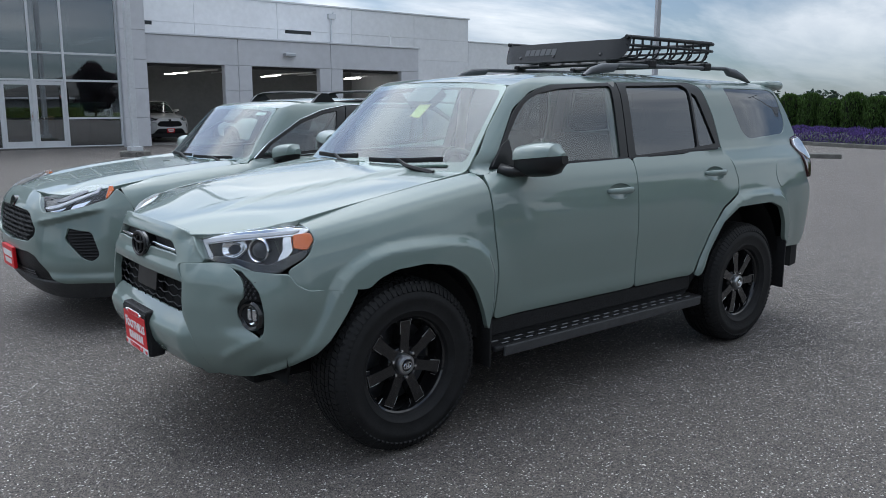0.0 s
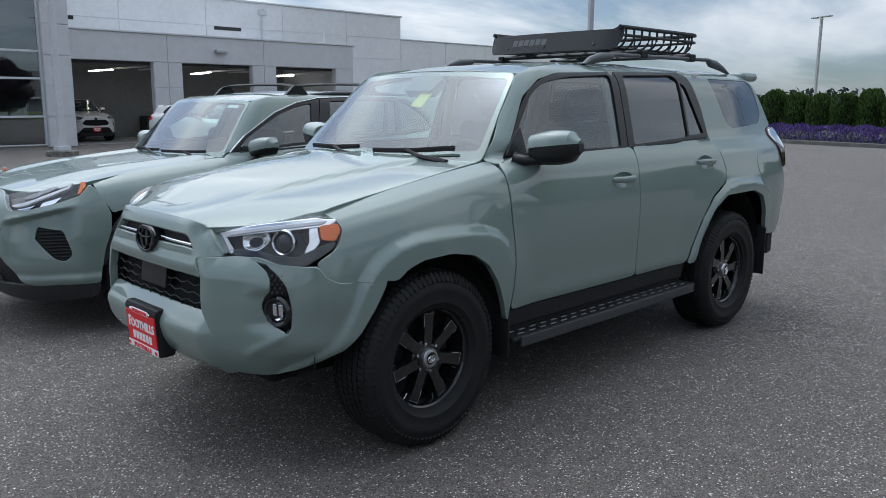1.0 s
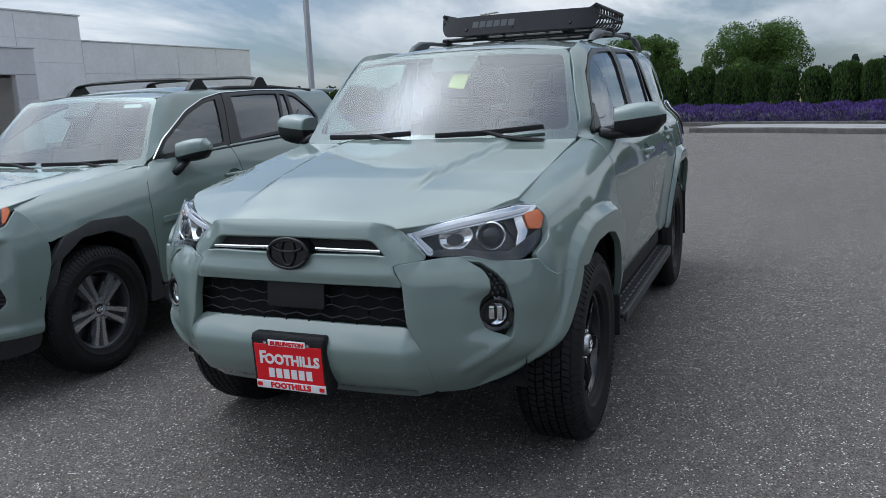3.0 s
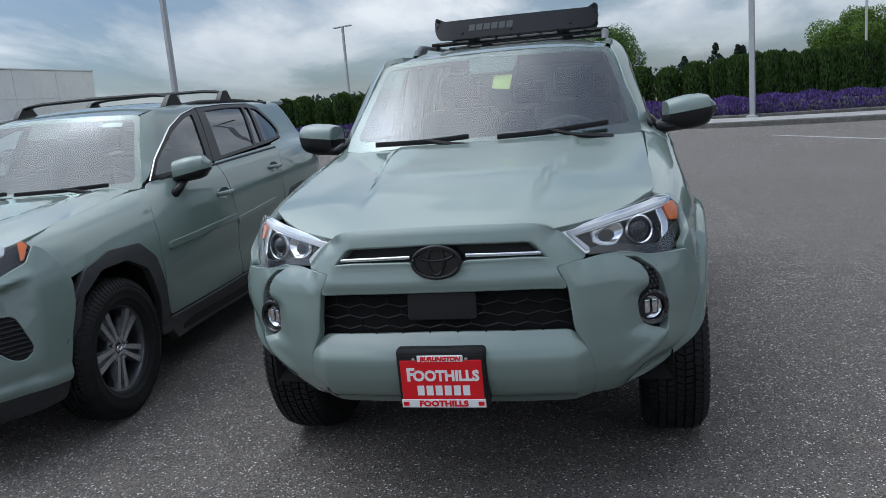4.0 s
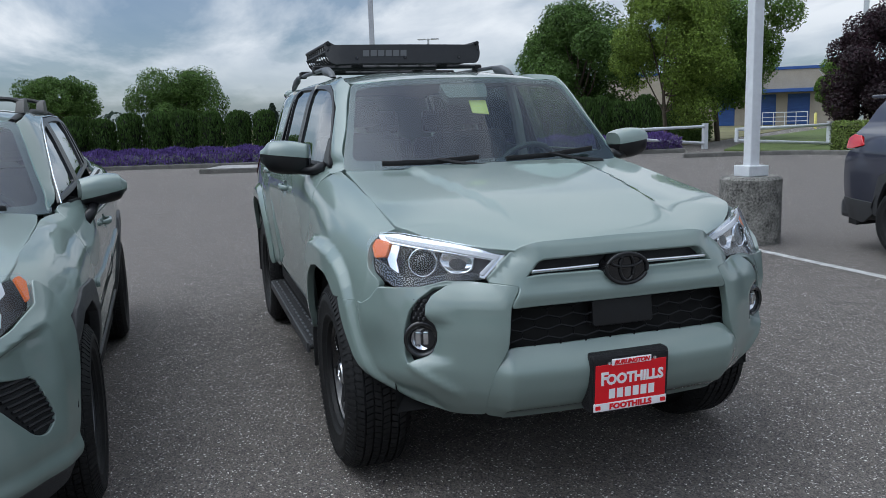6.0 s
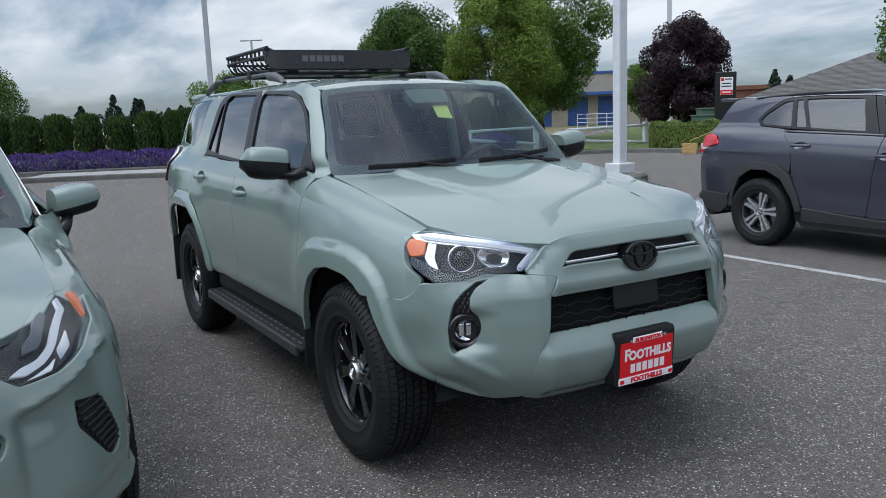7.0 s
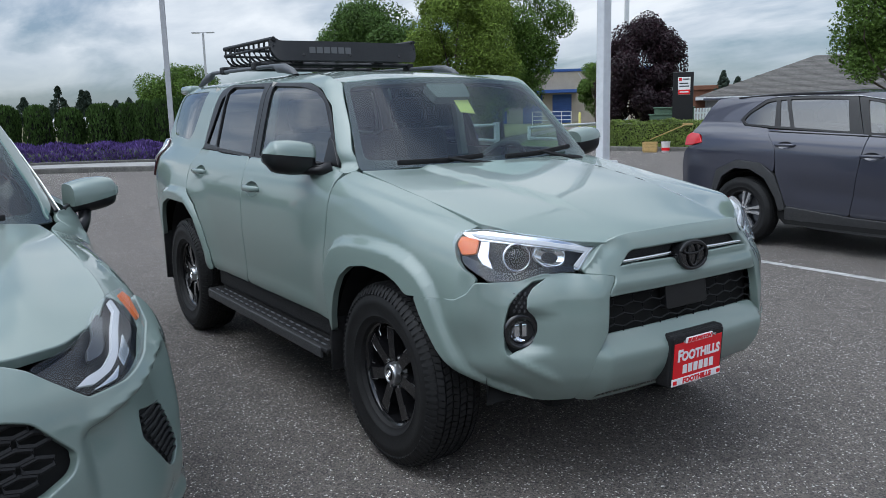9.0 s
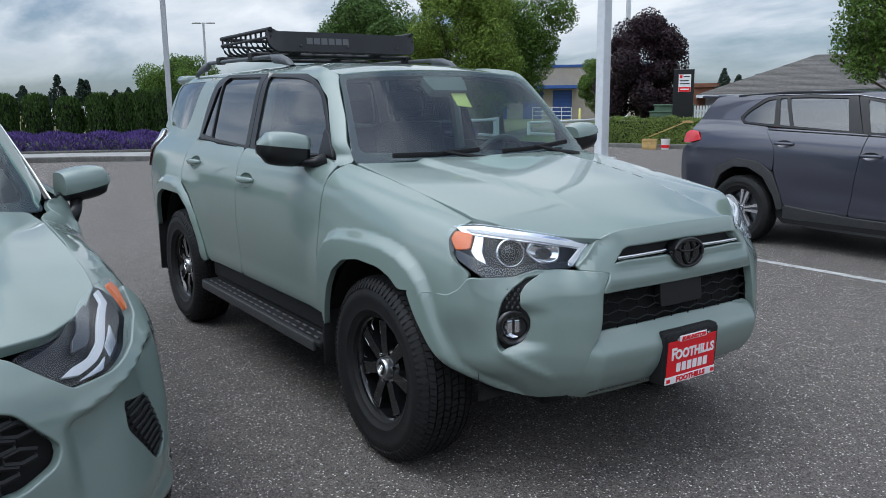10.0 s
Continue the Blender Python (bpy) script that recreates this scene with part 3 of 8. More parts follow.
def tree(x, y, height, width, base, material, label, seed, leaves=9000, size=0.11, trunk=0.16, clumps=46, lean=0.0):
    """A tree: tapered trunk, limbs and a crown of many leaves in uneven clumps."""
    rng = np.random.default_rng(seed)
    t = thing("tree", pose(x, y, 0, 0, 0, float(rng.uniform(0, 360))), label, "tree")
    bm = bmesh.new()
    top = height * 0.8
    tp = limb_path((0, 0, 0), (lean, 0, top), rng, 0.03, 7)
    tube(bm, tp, [trunk * (1 - 0.85 * i / 7) for i in range(8)], 9)
    centres = []
    mid = (base + height) / 2
    for i in range(clumps):
        u = rng.uniform(-1, 1)
        zz = mid + u * (height - base) / 2 * 0.93
        rad = width / 2 * math.sqrt(max(0.05, 1 - (u * 0.95 if u > 0 else u * 0.8) ** 2)) * rng.uniform(0.35, 0.98)
        a = rng.uniform(0, 2 * math.pi)
        c = Vector((rad * math.cos(a) + lean * 0.5, rad * math.sin(a), zz))
        centres.append((*c, rng.uniform(0.10, 0.19) * width))
        if i < 16:
            tube(bm, limb_path(tp[2 + i % 4], c, rng), [trunk * 0.38 * (1 - 0.9 * k / 5) for k in range(6)], 6)
    part("trunk", bm, M["bark"], t, smooth_angle=60)
    leaf_cloud("crown", centres, int(leaves * 5.0), size * 0.56, 0.6, material, t, seed=seed)
    return t


def thuja_mesh(seed, h=1.95, w=0.42, n=2600):
    rng = np.random.default_rng(seed)
    z = rng.uniform(0.02, 1, n) ** 0.8
    prof = w * (0.78 + 0.22 * np.sin(z * 3.0)) * np.where(z > 0.86, np.sqrt(np.maximum(0.02, 1 - ((z - 0.86) / 0.145) ** 2)), 1.0)
    a = rng.uniform(0, 2 * np.pi, n)
    lump = 1 + 0.10 * np.sin(3 * a + seed) + 0.08 * np.sin(9 * z + 2 * a)
    r = prof * lump * rng.uniform(0.82, 1.05, n)
    P = np.stack([r * np.cos(a), r * np.sin(a), z * h], 1)
    out = np.stack([np.cos(a), np.sin(a), 0.5 + 0 * a], 1) + rng.normal(size=(n, 3)) * 0.35
    out /= np.linalg.norm(out, axis=1)[:, None]
    side = np.cross(out, rng.normal(size=(n, 3)))
    side /= np.linalg.norm(side, axis=1)[:, None]
    s = rng.uniform(0.035, 0.075, n)[:, None]
    V = np.stack([P - side * s * 0.55, P + out * s * 0.4 + np.array([0, 0, 1]) * s * 1.3, P + side * s * 0.55, P - np.array([0, 0, 1]) * s * 0.8], 1).reshape(-1, 3)
    me = bpy.data.meshes.new("foliage")
    me.from_pydata(V.tolist(), [], np.arange(4 * n).reshape(-1, 4).tolist())
    me.materials.append(M["thuja"])
    return me


# solid core for a shrub; its darkness stands for shade between the sprays
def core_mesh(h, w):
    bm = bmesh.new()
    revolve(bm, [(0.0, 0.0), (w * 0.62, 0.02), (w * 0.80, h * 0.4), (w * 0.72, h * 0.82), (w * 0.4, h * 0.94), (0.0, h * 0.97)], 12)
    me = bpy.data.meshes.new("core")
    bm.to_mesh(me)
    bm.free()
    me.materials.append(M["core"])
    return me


THUJA = [thuja_mesh(s) for s in (1, 2, 3, 4)]
CORE = core_mesh(1.95, 0.42)


def thuja(x, y, s, k, sx=1.0):
    t = thing("columnar_hedge_shrub", pose(x, y, 0, 0, 0, 73 * k), "clipped columnar green evergreen shrub in a row", "shrub", "clipped evergreens behind the lavender")
    t.scale = (sx, sx, s)
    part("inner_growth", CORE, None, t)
    part("foliage", THUJA[k % 4], None, t)
    return t


def hedge_row(line, d, gap, h, k0=0, sx=1.0, skip=()):
    pts, acc, n = offset_line(line, d), 0.0, k0
    for a, b in zip(pts, pts[1:]):
        seg = (Vector(b) - Vector(a)).length
        while acc < seg:
            p = Vector(a).lerp(Vector(b), acc / seg)
            if not any(u0 < p.y < u1 for u0, u1 in skip):
                thuja(p.x, p.y, h * random.uniform(0.93, 1.07), n, sx * random.uniform(0.92, 1.08))
            n += 1
            acc += gap
        acc -= seg

hedge_row([p for p in BED if p[1] < 3.2], 3.1, 1.06, 1.0, 0, 1.16)
hedge_row([p for p in BED if p[1] > 2.9], 3.1, 0.60, 1.02, 60)


def lavender(line):
    rng = np.random.default_rng(5)
    pts = np.array(line)
    n = 50000
    seg = rng.integers(0, len(pts) - 1, n)
    u = rng.uniform(0, 1, n)
    base = pts[seg] + (pts[seg + 1] - pts[seg]) * u[:, None]
    tdir = pts[seg + 1] - pts[seg]
    tdir = tdir / np.linalg.norm(tdir, axis=1)[:, None]
    nor = np.stack([-tdir[:, 1], tdir[:, 0]], 1)
    d = rng.uniform(0.12, 2.1, n)
    mound = 0.36 + 0.22 * np.sin(np.pi * np.clip(d / 2.2, 0, 1)) ** 0.5 + 0.05 * np.sin(base[:, 1] * 5.1) + 0.04 * np.sin(d * 5 + base[:, 1] * 2.3)
    edge = rng.uniform(size=n) < 0.36
    d = np.where(edge, rng.uniform(-0.02, 0.16, n), d)
    mound = np.where(edge, rng.uniform(0.08, 0.48, n), mound)
    P = np.concatenate([base + nor * d[:, None], mound[:, None]], 1)
    lean = rng.normal(size=(n, 3)) * 0.35 + [0, 0, 1]
    lean /= np.linalg.norm(lean, axis=1)[:, None]
    side = np.cross(lean, rng.normal(size=(n, 3)))
    side /= np.linalg.norm(side, axis=1)[:, None]
    s = rng.uniform(0.07, 0.16, n)[:, None]
    w = rng.uniform(0.012, 0.022, n)[:, None]
    V = np.stack([P - side * w * 0.5, P + lean * s * 0.5 - side * w, P + lean * s, P + lean * s * 0.5 + side * w], 1).reshape(-1, 3)
    me = bpy.data.meshes.new("lavender")
    me.from_pydata(V.tolist(), [], np.arange(4 * n).reshape(-1, 4).tolist())
    bed = tagged(part("lavender_bed", me, M["lav"]), "dense purple lavender in full flower behind a kerb", "lavender", "", "stuff")
    rows = []
    for q, dd in ((0.10, 0.06), (0.22, 0.12), (0.36, 0.45), (0.46, 1.1), (0.36, 1.8), (0.02, 2.2)):
        rows.append([(p[0], p[1], q + 0.05 * math.sin(p[1] * 5.1)) for p in offset_line(line, dd)])
    tagged(part("lavender_leaves", loft(rows[::-1]), M["lav_leaf"], None, "", 60), "grey-green lavender leaf mound under the flowers", "lavender", "", "stuff")


lavender(BED)


def at_az(az, far):
    return 3.3 + far * math.cos(radians(az)), -0.6 + far * math.sin(radians(az))


# trees behind the hedge and round the drive
tree(-105.6, -15.7, 7.5, 9.2, 1.6, M["leaf_dark"], "round green broadleaf tree far behind the hedge", 11, 7000, 0.24, 0.30)
tree(-106.7, -1.2, 7.5, 12.6, 1.6, M["leaf_dark"], "spreading green broadleaf tree far behind the hedge", 12, 8500, 0.24, 0.32)
tree(-131.5, 36.9, 8.8, 13.0, 1.8, M["leaf"], "green broadleaf tree far behind the hedge", 13, 7000, 0.28, 0.32)
x, y = at_az(153.5, 38)
tree(x, y, 6.0, 6.4, 0.6, M["leaf_dark"], "dense dark green broadleaf tree", 14, 15000, 0.12, 0.18, 70)
x, y = at_az(147.6, 34)
tree(x, y, 6.6, 4.6, 1.2, M["leaf_light"], "yellow-green broadleaf tree on the lawn", 15, 11000, 0.10, 0.10, 60)
tree(-28.9, 22.7, 8.7, 6.2, 1.9, M["leaf"], "large green shade tree on the lawn", 16, 16000, 0.11, 0.13, 70)
x, y = at_az(134.7, 33)
tree(x, y, 4.7, 3.7, 0.9, M["leaf_maroon"], "maroon-leaved maple beside the utility cabinet", 17, 12000, 0.10, 0.10, 56)
x, y = at_az(118.6, 28)
tree(x, y, 7.0, 4.4, 2.3, M["leaf"], "green shade tree near the grey roof", 18, 12000, 0.10, 0.12, 60)
x, y = at_az(136.6, 60)
tree(x, y, 4.6, 3.4, 0.8, M["leaf"], "small green tree beside the tan building", 19, 3500, 0.12, 0.1, 30)


def conifer(x, y, h, w, seed):
    rng = np.random.default_rng(seed)
    t = thing("conifer", pose(x, y, 0), "dark far conifer against the sky", "tree")
    bm = bmesh.new()
    tube(bm, [(0, 0, 0), (0, 0, h)], [0.12, 0.02], 6)
    part("trunk", bm, M["bark"], t)
    cs = []
    for i in range(90):
        u = rng.uniform(0.08, 1) ** 0.8
        a = rng.uniform(0, 6.28)
        r = w / 2 * (1.02 - u) * rng.uniform(0.5, 1.25)
        cs.append((r * math.cos(a), r * math.sin(a), u * h, 0.05 * w + 0.16 * (1.1 - u)))
    leaf_cloud("crown", cs, 3200, 0.12, 0.6, M["far_green"], t, 0.1, seed)


for i, (az, h) in enumerate(((172.4, 5.2), (171.0, 4.8), (174.4, 4.0), (169.0, 3.6), (168.2, 3.8), (-165.4, 3.2), (-164.6, 3.0), (127.7, 5.4), (126.8, 4.6), (125.6, 4.6), (170.7, 4.6))):
    x, y = at_az(az, 85)
    conifer(x, y, h * 0.85, 3.0, 30 + i)


def far_woods():
    rng = np.random.default_rng(8)
    cs = []
    for az in np.arange(0, 360, 0.6):
        near = not 95 < az < 265
        far = (90 if near else 260) + rng.uniform(-20, 20)
        x, y = at_az(az, far)
        cs.append((x, y, rng.uniform(1.0, 4.0), rng.uniform(3, 5)))
    ob = leaf_cloud("far_woods", cs, 26000, 0.9, 0.8, M["far_green"], None, 0.2, 9, 0.6)
    tagged(ob, "far dark line of woods on the horizon", "woods", "", "stuff")


far_woods()


# ---- light poles ----
def light_pole(x, y, h, width, heads, label, base=True, yaw=0.0, mat_name="pole_grey", round_base=0.3, base_h=0.75):
    t = thing("light_pole", pose(x, y, 0, 0, 0, yaw), label, "light pole", "car lot light poles")
    if base:
        bm = bmesh.new()
        r = round_base
        revolve(bm, [(0.0, 0.0), (r, 0.0), (r, base_h - 0.03), (r - 0.03, base_h), (0.0, base_h)], 28)
        part("concrete_base", bm, M["planter"], t, "weathered concrete drum", 40)
    z0 = base_h if base else 0.0
    bm = bmesh.new()
    w = width / 2
    box(bm, -w * 2.1, -w * 2.1, z0, w * 2.1, w * 2.1, z0 + 0.12, 0.01)
    part("base_cover", bm, M[mat_name], t)
    bm = bmesh.new()
    box(bm, -w, -w, z0 + 0.1, w, w, h, 0.012)
    part("pole", bm, M[mat_name], t)
    for s in heads:
        bm = bmesh.new()
        box(bm, min(0, s * 0.25), -0.03, h - 0.08, max(0, s * 0.25), 0.03, h - 0.02, 0.008)
        part("arm", bm, M[mat_name], t)
        bm = bmesh.new()
        box(bm, min(s * 0.25, s * 0.95), -0.16, h - 0.1, max(s * 0.25, s * 0.95), 0.16, h, 0.03)
        part("lamp_head", bm, M[mat_name], t)


light_pole(-4.10, 4.55, 8.2, 0.125, (), "white square light pole on a concrete drum", True, 0, "pole_white", 0.33, 0.74)
light_pole(-23.7, 4.92, 9.0, 0.16, (-1, 1), "tall square light pole in the island", False, 70, "pole_grey")
light_pole(-22.3, -14.2, 9.0, 0.16, (-1, 1), "tall square light pole at the lot's edge", False, 70, "pole_grey")
light_pole(-57.0, -19.4, 7.5, 0.16, (-1, 1), "far twin-headed light pole", False, 60, "pole_grey")
light_pole(-66.6, 20.2, 8.5, 0.16, (-1, 1), "far twin-headed light pole", False, 60, "pole_grey")
x, y = at_az(135.5, 38)
light_pole(x, y, 9.0, 0.18, (-1, 1), "white square light pole beside the drive", False, 60, "pole_white")
light_pole(-5.75, -20.1, 9.0, 0.17, (-1, 1), "white square light pole before the showroom", True, 0, "pole_white", 0.42, 0.16)

# ---- dealership ----
WY = -25.5      # face of the service wing


def panel_wall(name, x0, x1, z0, z1, y, rows, cols, material, parent, openings=(), thick=0.28):
    """A wall of large cladding panels with open joints, with openings (x0, x1, z0, z1) through it."""
    xs = sorted({x0, x1, *[v for o in openings for v in o[:2]], *cols})
    zs = sorted({z0, z1, *[v for o in openings for v in o[2:]], *rows})
    bm = bmesh.new()
    for a, b in zip(xs, xs[1:]):
        for c, d in zip(zs, zs[1:]):
            mx, mz = (a + b) / 2, (c + d) / 2
            if any(o[0] < mx < o[1] and o[2] < mz < o[3] for o in openings):
                continue
            box(bm, a, y - thick, c, b, y - 0.03, d)
    wall = part(name, bm, M["wall_grey"] if material == "wall_grey" else M["wall_white"], parent)
    pieces = []
    gx = sorted({x0, x1, *cols})
    gz = sorted({z0, z1, *rows})
    for a, b in zip(gx, gx[1:]):
        for c, d in zip(gz, gz[1:]):
            rects = [(a, b, c, d)]
            for o in openings:
                nxt = []
                for r in rects:
                    if o[0] >= r[1] or o[1] <= r[0] or o[2] >= r[3] or o[3] <= r[2]:
                        nxt.append(r)
                        continue
                    if o[0] > r[0]:
                        nxt.append((r[0], o[0], r[2], r[3]))
                    if o[1] < r[1]:
                        nxt.append((o[1], r[1], r[2], r[3]))
                    lo, hi = max(o[0], r[0]), min(o[1], r[1])
                    if o[3] < r[3]:
                        nxt.append((lo, hi, o[3], r[3]))
                    if o[2] > r[2]:
                        nxt.append((lo, hi, r[2], o[2]))
                rects = nxt
            pieces += rects
    for a, b, c, d in pieces:
        if b - a > 0.08 and d - c > 0.08:
            part("panel", box_bm(a + 0.012, y - 0.035, c + 0.012, b - 0.012, y, d - 0.012, 0.006, seg=1), M[material], wall)
    return wall


def dealership():
    d = thing("dealership_building", pose(0, 0, 0), "white-panelled car dealership with glass showroom and open service bays", "building")
    bays = [(-11.05, -8.04, 0.0, 2.93), (-15.19, -12.18, 0.0, 2.93), (-19.33, -16.31, 0.0, 2.93)]
    panel_wall("wing_wall", -20.3, -7.05, 0.0, 3.93, WY, (1.0, 2.0, 2.93), (-8.04, -11.61, -15.72), "wall_grey", d, bays)
    part("wing_coping", box_bm(-20.36, WY - 0.4, 3.93, -7.0, WY + 0.05, 4.0, 0.01), M["alu"], d)
    part("wing_roof", box_bm(-20.3, -31.0, 3.7, -7.0, WY - 0.3, 3.85), M["wall_grey"], d)
    part("wing_end", box_bm(-20.3, -31.0, 0.0, -20.02, WY - 0.28, 3.93), M["wall_grey"], d)
    # upper hall behind, with strip windows
    uy = -31.0
    strips = [(-10.35, -7.6, 5.0, 5.16), (-18.0, -16.6, 5.0, 5.16)]
    panel_wall("hall_wall", -28.0, 4.0, 3.8, 6.1, uy, (4.9,), (-24.2, -20.3, -16.2, -12.2, -8.2, -4.2, 0), "wall_white", d)
    part("hall_coping", box_bm(-28.06, uy - 0.4, 6.1, 4.0, uy + 0.05, 6.18, 0.01), M["alu"], d)
    part("hall_lower", box_bm(-28.0, uy - 0.3, 0.0, -20.3, uy, 3.8), M["wall_white"], d)
    part("hall_end", box_bm(-28.0, uy - 14, 0.0, -27.7, uy - 0.3, 6.1), M["wall_white"], d)
    part("hall_roof", box_bm(-28.0, uy - 14, 5.8, 4.0, uy - 0.3, 5.95), M["wall_grey"], d)
    for a, b, c, e in strips:
        part("strip_window", box_bm(a, uy - 0.01, c - 0.25, b, uy + 0.012, e - 0.25, 0.004, seg=1), M["gloss_black"], d, "dark louvred strip")
    panel_wall("far_wing_wall", -42.0, -28.0, 0.0, 4.9, uy, (3.3,), (-38.5, -35.0, -31.5), "wall_white", d)
    part("far_coping", box_bm(-42.05, uy - 0.4, 4.9, -28.0, uy + 0.04, 4.97, 0.01), M["alu"], d)
    part("far_roof", box_bm(-42.0, uy - 14, 4.6, -28.0, uy - 0.3, 4.75), M["wall_grey"], d)
    part("far_end", box_bm(-42.0, uy - 14, 0.0, -41.7, uy - 0.3, 4.9), M["wall_white"], d)
    part("far_shutter", box_bm(-30.6, uy - 0.05, 0.0, -28.6, uy + 0.02, 2.5, 0.01), M["alu"], d, "pale roll-up door")
    for zz in [0.25 * k for k in range(1, 10)]:
        part("shutter_slat", box_bm(-30.55, uy + 0.02, zz - 0.1, -28.65, uy + 0.035, zz + 0.1, 0.008, seg=1), M["alu"], d)
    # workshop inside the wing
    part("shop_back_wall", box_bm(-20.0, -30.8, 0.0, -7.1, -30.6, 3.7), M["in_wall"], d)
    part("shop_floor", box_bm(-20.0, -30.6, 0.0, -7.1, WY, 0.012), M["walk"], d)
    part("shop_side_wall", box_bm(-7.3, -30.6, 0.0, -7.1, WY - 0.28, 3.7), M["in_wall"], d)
    for _, bx, _, _ in bays:
        for dx, by, bz in ((1.65, -27.4, 2.60), (2.50, -28.6, 2.68)):
            part("tube_light", box_bm(bx - dx - 0.05, by - 0.6, bz, bx - dx + 0.05, by + 0.6, bz + 0.05, 0.01), M["tube"], d, "lit fluorescent tube")
    # headers and raised doors wear the dark tone as painted-in bay shade
    for a, b, _, h in bays:
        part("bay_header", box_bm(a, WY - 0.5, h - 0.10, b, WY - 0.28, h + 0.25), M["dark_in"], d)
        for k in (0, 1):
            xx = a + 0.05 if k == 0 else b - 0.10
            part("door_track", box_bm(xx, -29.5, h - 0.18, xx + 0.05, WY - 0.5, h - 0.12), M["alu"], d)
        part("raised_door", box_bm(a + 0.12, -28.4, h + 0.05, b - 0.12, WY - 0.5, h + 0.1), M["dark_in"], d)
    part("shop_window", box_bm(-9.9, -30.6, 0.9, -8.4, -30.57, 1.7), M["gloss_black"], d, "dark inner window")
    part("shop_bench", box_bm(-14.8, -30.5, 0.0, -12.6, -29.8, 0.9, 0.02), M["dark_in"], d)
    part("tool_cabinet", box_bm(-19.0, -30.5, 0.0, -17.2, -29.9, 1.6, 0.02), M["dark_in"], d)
    # wall lamps and pipe
    for lx, lz, ly in ((-13.76, 3.42, WY), (-20.9, 3.1, -30.98)):
        part("wall_lamp", box_bm(lx - 0.24, ly, lz - 0.07, lx + 0.24, ly + 0.22, lz + 0.07, 0.03), M["chrome_satin"], d)
    bm = bmesh.new()
    tube(bm, [(-19.1, uy + 0.05, 3.95), (-19.1, uy + 0.05, 5.75), (-19.1, uy + 0.25, 5.85)], 0.05, 8)
    part("vent_pipe", bm, M["alu"], d)
    part("vent_box", box_bm(-19.3, uy, 5.55, -18.9, uy + 0.2, 5.8, 0.02), M["alu"], d)
    bm = bmesh.new()
    tube(bm, [(-18.9, WY - 0.2, 3.98), (-18.9, WY - 0.2, 4.5)], 0.035, 6)
    part("antenna", bm, M["wall_white"], d)
    # showroom: corner pier, glass front with mullions, double door
    gy = -25.2
    panel_wall("corner_pier", -7.95, -7.05, 0.0, 7.0, gy + 0.25, (1.0, 2.0, 3.0, 4.0, 5.0, 6.0), (-7.35,), "wall_grey", d, (), 0.6)
    x0, x1 = -7.03, 3.2
    vs = (-7.03, -5.26, -4.27, -3.3, -2.3, -0.6, 1.2, 3.2)
    hs = (0.05, 1.0, 2.24, 3.12, 5.2, 7.0)
    for v in vs:
        part("mullion", box_bm(v - 0.04, gy - 0.08, 0.05, v + 0.04, gy + 0.05, 7.0, 0.008), M["alu"], d)
    for a, b in zip(vs, vs[1:]):
        for h in hs:
            if h == 1.0 and -5.3 < a < -2.4:
                continue
            part("transom", box_bm(a + 0.04, gy - 0.07, h - 0.035, b - 0.04, gy + 0.045, h + 0.035, 0.006), M["alu"], d)
        for lo, hi in zip(hs, hs[1:]):
            part("shop_pane", box_bm(a + 0.04, gy - 0.02, lo + 0.03, b - 0.04, gy - 0.008, hi - 0.03), M["glass_shop"], d)
    for a, b in ((-5.22, -4.30), (-4.24, -3.34)):
        door = part("door", box_bm(a, gy - 0.03, 0.06, a + 0.09, gy + 0.03, 2.2, 0.008), M["alu"], d)
        for q in ((b - 0.09, 0.06, b, 2.2), (a + 0.09, 0.06, b - 0.09, 0.26), (a + 0.09, 2.08, b - 0.09, 2.2)):
            part("door_rail", box_bm(q[0], gy - 0.03, q[1], q[2], gy + 0.03, q[3], 0.008), M["alu"], door)
        bm = bmesh.new()
        hx = b - 0.05 if a < -5 else a + 0.05
        tube(bm, [(hx, gy + 0.03, 0.9), (hx, gy + 0.09, 0.93), (hx, gy + 0.09, 1.22), (hx, gy + 0.03, 1.25)], 0.014, 8)
        part("pull_handle", bm, M["chrome"], door, "chrome handle")
    part("showroom_floor", box_bm(x0, -36.0, 0.0, 9, gy, 0.04), M["walk"], d)
    part("showroom_back", box_bm(x0, -36.2, 0.0, 9, -36.0, 7.0), M["in_wall"], d)
    part("showroom_side", box_bm(-7.3, -36, 0.0, -7.06, gy - 0.36, 7.0), M["in_wall"], d)
    part("showroom_roof", box_bm(-8.0, -36.2, 7.0, 9, gy + 0.3, 7.3), M["wall_grey"], d)
    part("showroom_sill", box_bm(x0, gy - 0.1, 0.0, 3.2, gy + 0.08, 0.05, 0.01), M["concrete"], d)
    part("showroom_desk", box_bm(-6.8, -29.0, 0.04, -5.6, -28.2, 1.05, 0.03), M["in_wall"], d)
    part("poster", box_bm(-6.6, gy - 0.12, 1.06, -5.75, gy - 0.1, 1.22), M["yellow"], d, "yellow banner inside the glass")
    part("poster", box_bm(-6.6, gy - 0.12, 1.24, -5.75, gy - 0.1, 1.55), M["paper"], d, "white banner inside the glass")
    part("poster", box_bm(-4.0, gy - 0.12, 1.2, -3.55, gy - 0.1, 1.6), M["paper"], d, "white notice inside the glass")


M["tube"] = mat("fluorescent_tube", (0.9, 0.9, 0.9), 0.4, emit=(1.0, 0.98, 0.92), emit_gain=6.0)
dealership()

